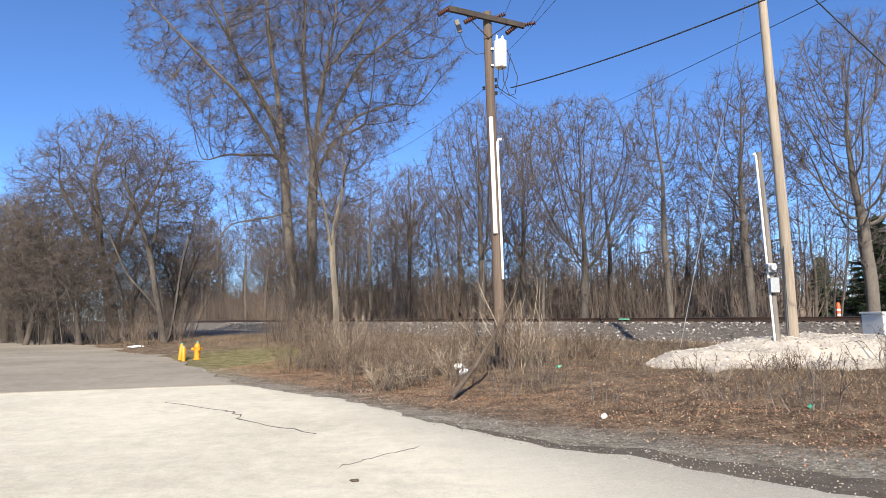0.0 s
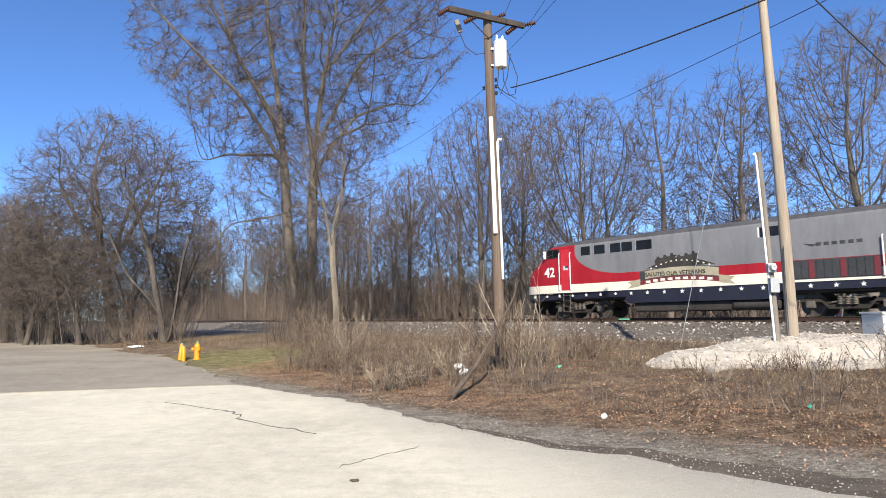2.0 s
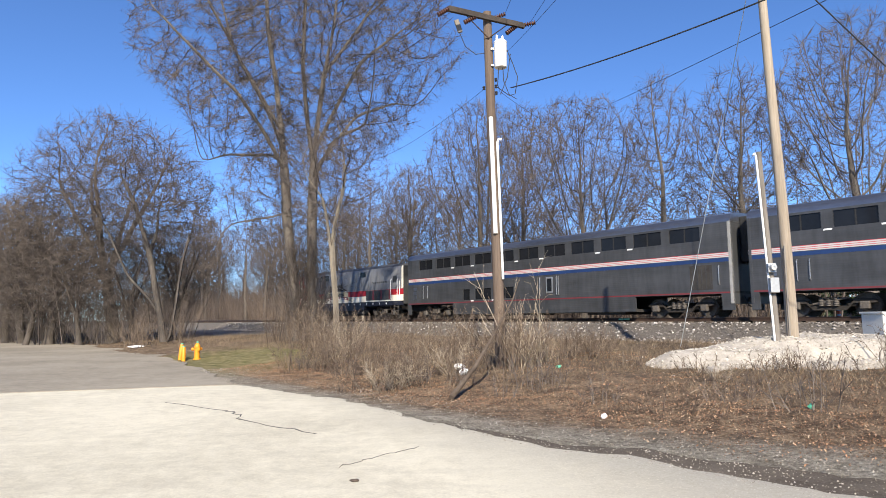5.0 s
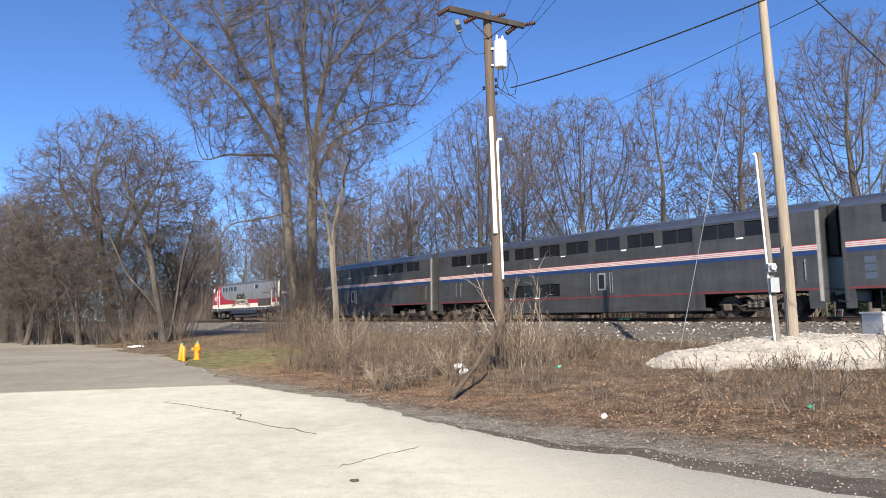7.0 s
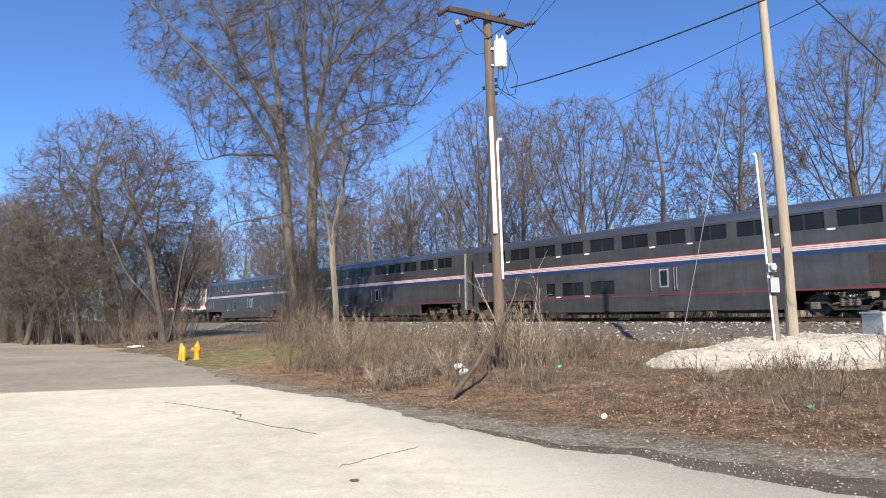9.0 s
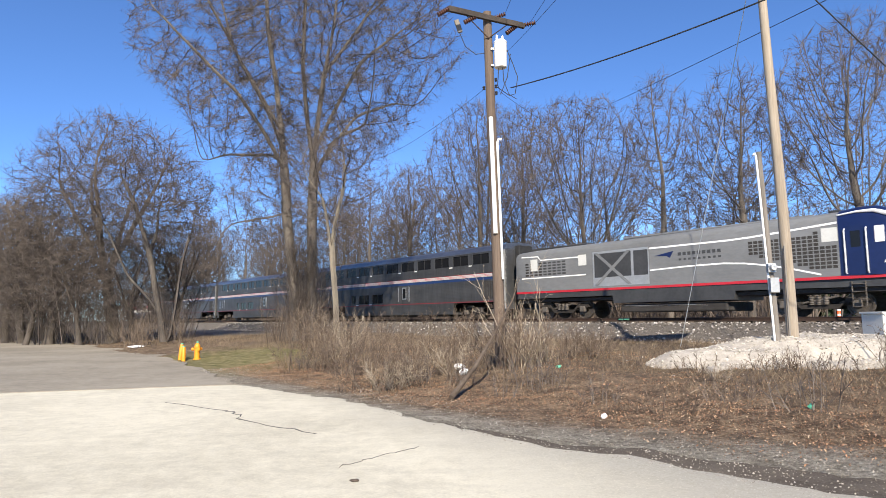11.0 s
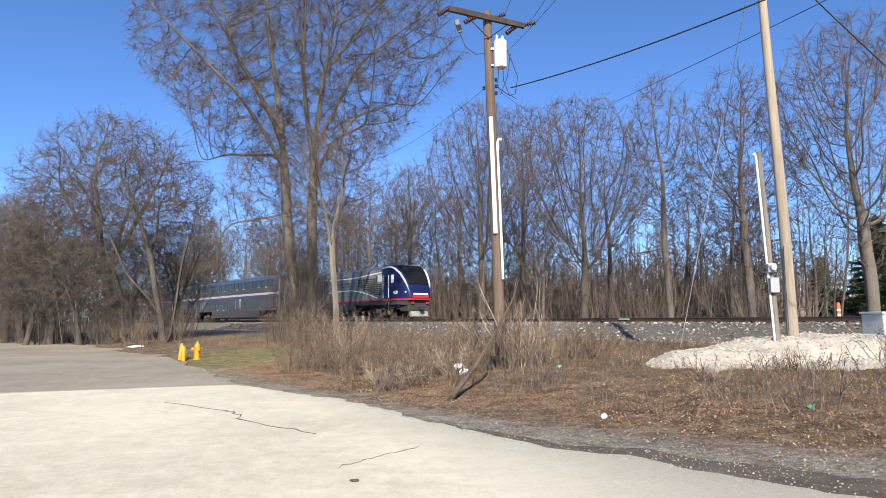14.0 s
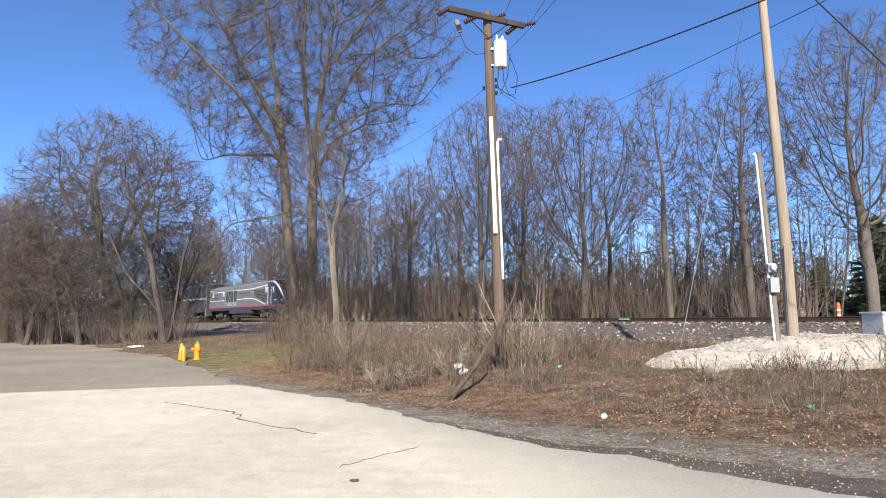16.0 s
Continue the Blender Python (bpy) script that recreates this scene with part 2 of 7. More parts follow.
# ---- building helpers ----
class Shape:
    """Collects vertices and faces, then becomes one mesh."""

    def __init__(self):
        self.v, self.f = [], []

    def add(self, verts, faces):
        k = len(self.v)
        self.v.extend([tuple(p) for p in verts])
        self.f.extend([tuple(i + k for i in q) for q in faces])
        return self

    def box(self, x0, x1, y0, y1, z0, z1, c=0.0):
        """A box with its edges cut by c."""
        if c <= 0:
            vs = [(x, y, z) for x in (x0, x1) for y in (y0, y1) for z in (z0, z1)]
            return self.add(vs, [(0, 1, 3, 2), (4, 6, 7, 5), (0, 4, 5, 1), (2, 3, 7, 6), (0, 2, 6, 4), (1, 5, 7, 3)])
        bm = bmesh.new()
        bmesh.ops.create_cube(bm, size=1, matrix=Matrix.Translation(((x0 + x1) / 2, (y0 + y1) / 2, (z0 + z1) / 2)) @ Matrix.Diagonal((x1 - x0, y1 - y0, z1 - z0, 1)))
        bmesh.ops.bevel(bm, geom=bm.edges[:], offset=c, segments=2, affect="EDGES", profile=0.5)
        bm.verts.index_update()
        self.add([v.co[:] for v in bm.verts], [[v.index for v in f.verts] for f in bm.faces])
        bm.free()
        return self

    def tube(self, pts, radii, sides=8, cap=True):
        pts = [Vector(p) for p in pts]
        if isinstance(radii, (int, float)):
            radii = [radii] * len(pts)
        k = len(self.v)
        ref = None
        for i, p in enumerate(pts):
            t = (pts[min(i + 1, len(pts) - 1)] - pts[max(i - 1, 0)]).normalized()
            if ref is None:
                ref = t.orthogonal().normalized()
            a = (ref - t * ref.dot(t))
            a = a.normalized() if a.length > 1e-6 else t.orthogonal().normalized()
            ref = a
            b = t.cross(a)
            for j in range(sides):
                an = 2 * math.pi * j / sides
                self.v.append(tuple(p + (a * math.cos(an) + b * math.sin(an)) * radii[i]))
        for i in range(len(pts) - 1):
            for j in range(sides):
                j2 = (j + 1) % sides
                self.f.append((k + i * sides + j, k + i * sides + j2, k + (i + 1) * sides + j2, k + (i + 1) * sides + j))
        if cap:
            self.f.append(tuple(k + j for j in reversed(range(sides))))
            self.f.append(tuple(k + (len(pts) - 1) * sides + j for j in range(sides)))
        return self

    def lathe(self, prof, sides=20, at=(0, 0, 0), axis="z"):
        """A turned body from (radius, height) pairs."""
        k = len(self.v)
        for r, h in prof:
            for j in range(sides):
                a = 2 * math.pi * j / sides
                p = (r * math.cos(a), r * math.sin(a), h)
                if axis == "y":
                    p = (p[0], p[2], p[1])
                elif axis == "x":
                    p = (p[2], p[0], p[1])
                self.v.append((p[0] + at[0], p[1] + at[1], p[2] + at[2]))
        for i in range(len(prof) - 1):
            for j in range(sides):
                j2 = (j + 1) % sides
                self.f.append((k + i * sides + j, k + i * sides + j2, k + (i + 1) * sides + j2, k + (i + 1) * sides + j))
        self.f.append(tuple(k + j for j in reversed(range(sides))))
        self.f.append(tuple(k + (len(prof) - 1) * sides + j for j in range(sides)))
        return self

    def plate(self, outline, y0, y1):
        """A flat plate: an outline in (x, z), standing from y0 to y1."""
        n = len(outline)
        vs = [(x, y0, z) for x, z in outline] + [(x, y1, z) for x, z in outline]
        return self.add(vs, [tuple(range(n)), tuple(reversed(range(n, 2 * n)))] + [(i, i + n, (i + 1) % n + n, (i + 1) % n) for i in range(n)])

    def loft(self, rings, closed=True):
        n, k = len(rings[0]), len(self.v)
        for r in rings:
            self.v.extend([tuple(p) for p in r])
        for i in range(len(rings) - 1):
            for j in range(n if closed else n - 1):
                j2 = (j + 1) % n
                self.f.append((k + i * n + j, k + i * n + j2, k + (i + 1) * n + j2, k + (i + 1) * n + j))
        if closed:
            self.f.append(tuple(k + j for j in reversed(range(n))))
            self.f.append(tuple(k + (len(rings) - 1) * n + j for j in range(n)))
        return self

    def mesh(self, name, material, smooth=False):
        me = bpy.data.meshes.new(name)
        me.from_pydata(self.v, [], self.f)
        me.materials.append(material)
        bm = bmesh.new()
        bm.from_mesh(me)
        if len(bm.faces) < 60000:
            bmesh.ops.recalc_face_normals(bm, faces=bm.faces[:])
        bm.to_mesh(me)
        bm.free()
        if smooth:
            me.polygons.foreach_set("use_smooth", [True] * len(me.polygons))
            me.set_sharp_from_angle(angle=radians(38))
        return me


def part(name, shape, material, parent, label="", smooth=False):
    ob = new(name, shape.mesh(name, material, smooth) if isinstance(shape, Shape) else shape)
    ob.parent = parent
    if label:
        ob["label"] = label
    return ob


def thing(name, label, category, m=None, group="", kind=""):
    ob = new(name)
    if m is not None:
        ob.matrix_basis = m
    return tagged(ob, label, category, group, kind)


def raw_mesh(name, verts, faces, material):
    me = bpy.data.meshes.new(name)
    me.from_pydata(verts, [], faces)
    me.materials.append(material)
    return me


def fast_mesh(name, verts, size, material):
    """A mesh of many separate faces of the same number of corners, from an array of corners."""
    verts = np.asarray(verts, dtype=np.float32).reshape(-1, 3)
    nf = len(verts) // size
    me = bpy.data.meshes.new(name)
    me.vertices.add(len(verts))
    me.vertices.foreach_set("co", verts.ravel())
    me.loops.add(len(verts))
    me.loops.foreach_set("vertex_index", np.arange(len(verts), dtype=np.int32))
    me.polygons.add(nf)
    me.polygons.foreach_set("loop_start", np.arange(0, len(verts), size, dtype=np.int32))
    me.materials.append(material)
    me.update(calc_edges=True)
    me.validate()
    return me


# ---- the ground ----
def smoothstep(a, b, v):
    k = np.clip((v - a) / (b - a), 0, 1)
    return k * k * (3 - 2 * k)


def slab_edge(s):
    return np.interp(s, (-40, 2.5, 4.4, 5.4, 6.4, 8.6, 10.8, 12.5, 16.0, 18.0), (6.9, 6.58, 6.62, 6.32, 6.28, 6.46, 6.84, 6.7, 6.34, 6.3))


def margin_edge(s):
    return np.interp(s, (-40, 2.2, 3.0, 3.9, 4.8, 5.7, 7.0, 9.0, 12.0, 15.0), (7.5, 7.3, 7.35, 7.25, 6.95, 6.6, 6.5, 6.45, 6.3, 6.0))


def asphalt_edge(s):
    return np.interp(s, (12, 16.0, 17.8, 22.7, 28.9, 37.0, 53.0, 62.0, 76.0, 120.0), (6.2, 6.35, 6.68, 7.5, 8.33, 9.8, 10.4, 8.2, 5.9, 4.0))


def height(x, y):
    x, y = np.asarray(x, float), np.asarray(y, float)
    e, s = x * ACROSS.x + y * ACROSS.y, x * ALONG.x + y * ALONG.y
    h = 0.45 * smoothstep(7.0, 15.5, e) + 0.15 * smoothstep(15.5, 25, e)
    h = h + 0.80 * smoothstep(25.9, 28.0, e) - 0.85 * smoothstep(32.0, 34.4, e)
    rough = 0.06 * np.sin(x * 1.3 + 2 * np.sin(y * 0.7)) * np.cos(y * 1.1 + x * 0.4) + 0.035 * np.sin(x * 3.7 + y * 2.9 + np.sin(x * 2.1)) * np.cos(x * 1.9 - y * 3.3)
    h = h + rough * smoothstep(7.2, 9.5, e) * (1 - smoothstep(24.5, 26, e))
    return h - 0.05


def along(s, e, z=0.0):
    return ALONG * s + ACROSS * e + Vector((0, 0, z))


def build_ground():
    es = np.concatenate([[-3000, -600, -120, -40], np.arange(-10, 6, 4), np.arange(6, 25.5, 0.3), np.arange(25.5, 35, 0.3), [38, 45, 60, 90, 140, 260, 600, 3000]])
    ss = np.concatenate([[-3000, -600, -150, -60, -30], np.arange(-16, 60, 0.4), np.arange(60, 200, 4), [240, 400, 900, 3000]])
    S, E = np.meshgrid(ss, es)
    X, Y = S * ALONG.x + E * ACROSS.x, S * ALONG.y + E * ACROSS.y
    Z = height(X, Y)
    verts = np.stack([X, Y, Z], -1).reshape(-1, 3)
    w = len(ss)
    faces = [(i * w + j, (i + 1) * w + j, (i + 1) * w + j + 1, i * w + j + 1) for i in range(len(es) - 1) for j in range(w - 1)]
    me = raw_mesh("ground", verts.tolist(), faces, GROUND)
    me.polygons.foreach_set("use_smooth", [True] * len(me.polygons))
    tagged(new("ground", me), "brown earth with fallen leaves, dry grass and grit", "ground", kind="structure")


def sheet(name, label, material, s_list, inner, outer, z, skew=0.0, cols=14):
    """A strip of paving, 8 cm thick, between two curves along the track; skew slants its ends."""
    sh = Shape()
    rings = []
    for s in s_list:
        a, b = inner(s), outer(s)
        es = [a + (b - a) * (1 - (1 - k / cols) ** 2) for k in range(cols + 1)]
        sk = lambda e: skew * (6.3 - e)
        rings.append([along(s + sk(e), e, z) for e in es] + [along(s + sk(b), b, z - 0.08), along(s + sk(a), a, z - 0.08)])
    sh.loft([[tuple(p) for p in r] for r in rings])
    return tagged(new(name, sh.mesh(name, material)), label, "pavement", kind="structure")


def build_paving():
    jag = lambda s: 0.22 * noise.fractal(Vector((s * 1.1, 3.3, 0.7)), 0.6, 2.1, 6)
    sheet("pavement", "sun-bleached pale pavement with fine cracks", SLAB, list(np.arange(-60, 16.2, 0.2)), lambda s: -45.0, lambda s: float(slab_edge(s)) + jag(s), 0.012, 0.4)
    sheet("pavement", "old grey asphalt of the rear car park", OLDASPHALT, list(np.arange(16.25, 95, 0.5)), lambda s: -45.0, lambda s: float(asphalt_edge(s)) + jag(s), 0.006, 0.4)
    sheet("pavement", "dark crumbling asphalt along the verge", DARKASPHALT, list(np.arange(-30, 12.0, 0.2)), lambda s: float(slab_edge(s)) - 1.2, lambda s: float(margin_edge(s)) + 1.6 * jag(s), 0.005, 0.0, 4)


def crack(points, width):
    """A tarred crack in the paving, a thin proud strip along a jagged line."""
    rng = random.Random(len(points) * 7 + int(points[0][0] * 10))
    line = []
    for (x0, y0), (x1, y1) in zip(points, points[1:]):
        for k in range(7):
            f = k / 7
            line.append((x0 + (x1 - x0) * f + rng.uniform(-0.045, 0.045), y0 + (y1 - y0) * f + rng.uniform(-0.07, 0.07)))
    line.append(points[-1])
    sh = Shape()
    rings = []
    for i, (x, y) in enumerate(line):
        a, b = line[max(i - 1, 0)], line[min(i + 1, len(line) - 1)]
        t = Vector((b[0] - a[0], b[1] - a[1], 0)).normalized()
        n = Vector((-t.y, t.x, 0)) * width * rng.uniform(0.35, 1.0) * (0.3 if i in (0, len(line) - 1) else 1)
        c = Vector((x, y, 0))
        rings.append([c + n + Vector((0, 0, 0.0165)), c - n + Vector((0, 0, 0.0165)), c - n, c + n])
    sh.loft([[tuple(p) for p in r] for r in rings])
    tagged(new("pavement_crack", sh.mesh("pavement_crack", TAR)), "dark crack running across the pale pavement", "crack", kind="structure")


build_ground()
build_paving()
crack([(-5.6, 13.0), (-3.98, 11.82), (-3.5, 11.2), (-3.41, 10.69), (-1.84, 9.36)], 0.017)
crack([(-0.3, 8.4), (-0.75, 7.9), (-1.17, 7.26)], 0.006)


# ---- the track ----
def build_track():
    track = thing("railway_track", "single railway track with rusty rails on dark sleepers", "track", kind="structure")
    prof = [(-0.07, 0), (0.07, 0), (0.07, 0.02), (0.012, 0.04), (0.012, 0.12), (0.036, 0.135), (0.036, 0.165), (-0.036, 0.165), (-0.036, 0.135), (-0.012, 0.12), (-0.012, 0.04), (-0.07, 0.02)]
    for side in (-1, 1):
        sh = Shape().loft([[tuple(along(s, TRACK + side * 0.7525 + p, RAIL - 0.173 + q)) for p, q in prof] for s in range(-120, 261, 20)])
        rail = part("rail", sh, STEEL_RUST, track)
        head = Shape().loft([[tuple(along(s, TRACK + side * 0.7525 + p, RAIL - 0.008 + q)) for p, q in ((-0.03, 0), (0.03, 0), (0.026, 0.008), (-0.026, 0.008))] for s in range(-120, 261, 20)])
        part("running_surface", head, RAILTOP, rail, "polished rail head")
    one = Shape().box(-0.115, 0.115, -1.3, 1.3, -0.18, 0, 0.012).mesh("sleeper", TIE)
    rest = Shape()
    ang = math.atan2(ALONG.y, ALONG.x)
    for i in range(-190, 420):
        s = i * 0.55
        if -16 < s < 120:
            ob = part("sleeper", one, TIE, track)
            ob.matrix_basis = Matrix.Translation(along(s, TRACK, RAIL - 0.178)) @ Matrix.Rotation(ang + 0.01 * math.sin(i * 1.7), 4, "Z")
        else:
            c = along(s, TRACK, RAIL - 0.178)
            cs = [c + ALONG * a + ACROSS * b for a in (-0.115, 0.115) for b in (-1.3, 1.3)]
            rest.add([p + Vector((0, 0, z)) for p in cs for z in (-0.18, 0)], [(1, 3, 7, 5), (0, 1, 5, 4), (2, 6, 7, 3), (0, 2, 3, 1), (4, 5, 7, 6)])
    tagged(part("sleepers_beyond", rest, TIE, track), kind="stuff")
    for s in (20.2, 20.55):                                    # painted joint bars on the near rail
        part("joint_bar", Shape().box(-0.14, 0.14, -0.05, 0.05, -0.12, -0.03, 0.008), TEAL, track, "teal-painted rail joint bar").matrix_basis = Matrix.Translation(along(s, TRACK - 0.83, RAIL)) @ Matrix.Rotation(ang, 4, "Z")


def stones(name, label, pts, sizes, material, cat):
    """Many angular stones in one mesh: squashed, turned octahedra."""
    n = len(pts)
    rng = np.random.default_rng(len(pts))
    base = np.array([(1, 0, 0), (-1, 0, 0), (0, 1, 0), (0, -1, 0), (0, 0, 1), (0, 0, -1)], float)
    tri = np.array([(0, 2, 4), (2, 1, 4), (1, 3, 4), (3, 0, 4), (2, 0, 5), (1, 2, 5), (3, 1, 5), (0, 3, 5)])
    jit = base[None] * (0.65 + 0.7 * rng.random((n, 6, 1))) + (rng.random((n, 6, 3)) - 0.5) * 0.5
    a = rng.random(n) * 6.28
    c, s = np.cos(a)[:, None], np.sin(a)[:, None]
    v = np.stack([jit[..., 0] * c - jit[..., 1] * s, jit[..., 0] * s + jit[..., 1] * c, jit[..., 2] * 0.75], -1) * np.asarray(sizes)[:, None, None] + np.asarray(pts)[:, None, :]
    me = bpy.data.meshes.new(name)
    me.from_pydata(v.reshape(-1, 3).tolist(), [], (tri[None] + 6 * np.arange(n)[:, None, None]).reshape(-1, 3).tolist())
    me.materials.append(material)
    return tagged(new(name, me), label, cat, kind="stuff")


def build_ballast():
    rng = np.random.default_rng(4)
    n = 17000
    s, e = rng.uniform(-12, 75, n), 25.8 + 6.2 * rng.random(n) ** 1.25
    x, y = s * ALONG.x + e * ACROSS.x, s * ALONG.y + e * ACROSS.y
    z = height(x, y) + 0.01
    stones("ballast", "grey and white crushed stone ballast under the track", np.stack([x, y, z], -1), 0.028 + 0.065 * rng.random(n) ** 2, STONE, "gravel")
    n = 11000                                                 # loose grit along the paving's edge
    s = rng.uniform(-6, 22, n)
    e = slab_edge(s) + np.abs(rng.normal(0.5, 1.0, n)) - 0.15 + np.where(s > 16, 1.0, 0) * (asphalt_edge(s) - slab_edge(s))
    x, y = s * ALONG.x + e * ACROSS.x, s * ALONG.y + e * ACROSS.y
    stones("loose_gravel", "loose grey gravel along the edge of the paving", np.stack([x, y, np.maximum(height(x, y), 0.01) + 0.003], -1), 0.004 + 0.010 * rng.random(n) ** 2, GRIT, "gravel")


MOUND = [(11.2, 17.7, 4.9, 1.55, 0.62), (7.6, 16.8, 2.3, 1.25, 0.42), (15.5, 19.0, 4.5, 2.2, 0.62), (9.8, 15.6, 2.0, 0.6, 0.12), (7.0, 15.3, 1.0, 0.5, 0.08)]


def mound_height(x, y):
    """Height of the gravel heap over the ground: soft humps, cut flat on top."""
    h = np.zeros(np.shape(x))
    for cx, cy, rx, ry, top in MOUND:
        k = ((x - cx) / rx) ** 2 + ((y - cy) / ry) ** 2
        h = np.maximum(h, top * np.clip(1.5 * (1 - k), 0, 1) ** 0.8)
    h = h - 0.06 * np.clip(np.sin(x * 1.9 + 1.2) * np.cos(y * 2.3 + 0.6 * x) + 0.5 * np.sin(x * 4.1 - y * 3.0), 0, 1) * (h < 0.3)
    return np.maximum(h, 0) + (h > 0) * 0.012 * np.sin(x * 5 + np.sin(y * 6)) - 0.02 * (h <= 0)


def build_mound():
    xs, ys = np.arange(4.8, 20.5, 0.16), np.arange(13.8, 22, 0.16)
    X, Y = np.meshgrid(xs, ys)
    H = mound_height(X, Y)
    Z = height(X, Y) + H - 0.03 * (H <= 0)
    w = len(xs)
    used = (H > 0)
    faces = [(i * w + j, i * w + j + 1, (i + 1) * w + j + 1, (i + 1) * w + j) for i in range(len(ys) - 1) for j in range(w - 1) if used[i:i + 2, j:j + 2].any()]
    me = raw_mesh("gravel_heap", np.stack([X, Y, Z], -1).reshape(-1, 3).tolist(), faces, mat("pale_gravel_fines", (0.26, 0.235, 0.20), (0.50, 0.46, 0.40), 0.95, fine=30, coarse=3, relief=0.5))
    heap = tagged(new("gravel_heap", me), "low heap of pale crushed gravel round the pole", "gravel", kind="structure")
    rng = np.random.default_rng(8)
    n = 18000
    x, y = rng.uniform(4.8, 20, n), rng.uniform(13.9, 21, n)
    h = mound_height(x, y)
    edge = (h > 0.01) | (rng.random(n) < 0.02)
    x, y, h = x[edge], y[edge], np.maximum(h[edge], 0)
    stones("pale_stones", "pale crushed stones covering the gravel heap", np.stack([x, y, height(x, y) + h], -1), 0.014 + 0.03 * rng.random(len(x)) ** 2, CHALK, "gravel")


build_track()
build_ballast()
build_mound()


# ---- trees ----
class Tree:
    """Grows a leafless tree as tapering tubes: limbs in one shape, fine twigs in another."""

    def __init__(self, seed):
        self.r = random.Random(seed)
        self.limbs, self.twigs = Shape(), Shape()

    def bend(self, d, amount, up):
        r = self.r
        return (d + Vector((r.uniform(-1, 1), r.uniform(-1, 1), r.uniform(-1, 1))) * amount + Vector((0, 0, up))).normalized()

    def spike(self, a, b, rad):
        """A fine twig: a three-sided point."""
        u = (b - a).orthogonal().normalized() * rad
        w = (b - a).normalized().cross(u)
        self.twigs.add([a + u, a - u * 0.5 + w * 0.87, a - u * 0.5 - w * 0.87, b], [(0, 1, 3), (1, 2, 3), (2, 0, 3)])

    def branch(self, p, d, length, rad, level, plan):
        r, spec = self.r, plan[level]
        n = spec["segs"]
        pts, rads, dirs = [p], [rad], [d]
        tip = spec.get("tip", 0.3)
        for i in range(n):
            d = self.bend(d, spec["wander"], spec["up"])
            p = p + d * length / n
            pts.append(p)
            dirs.append(d)
            rads.append(rad * (1 - (1 - tip) * (i + 1) / n))
        last = level == len(plan) - 1
        if last:
            self.spike(pts[0], pts[-1], rads[0])
        elif spec.get("twig"):
            self.twigs.tube(pts, rads, 3, cap=False)
        else:
            self.limbs.tube(pts, rads, spec.get("sides", 5), cap=False)
        if last:
            return
        kids = spec["kids"]
        for k in range(kids):
            f = spec["from"] + (1 - spec["from"]) * (k + r.random()) / kids
            i = min(int(f * n), n - 1)
            q = pts[i].lerp(pts[i + 1], f * n - i)
            ax = dirs[i + 1].orthogonal().normalized()
            ax.rotate(Matrix.Rotation(r.uniform(0, 6.283) if not spec.get("spiral") else k * 2.4 + r.uniform(-0.4, 0.4), 3, dirs[i + 1]))
            nd = dirs[i + 1].copy()
            nd.rotate(Matrix.Rotation(radians(r.uniform(*spec["angle"])), 3, ax))
            shape = spec.get("shape", 0.5)
            ln = length * spec["ratio"] * (1 - shape * f) * r.uniform(0.7, 1.2)
            rr = rads[i] * r.uniform(*spec.get("thin", (0.4, 0.6)))
            self.branch(q, nd, ln, max(rr, plan[level + 1].get("least", 0.004)), level + 1, plan)


def sweep(points, step):
    """Points at even steps along a line of waypoints."""
    out = [Vector(points[0])]
    for p in points[1:]:
        p = Vector(p)
        while (p - out[-1]).length > step * 1.2:
            out.append(out[-1] + (p - out[-1]).normalized() * step)
    return out


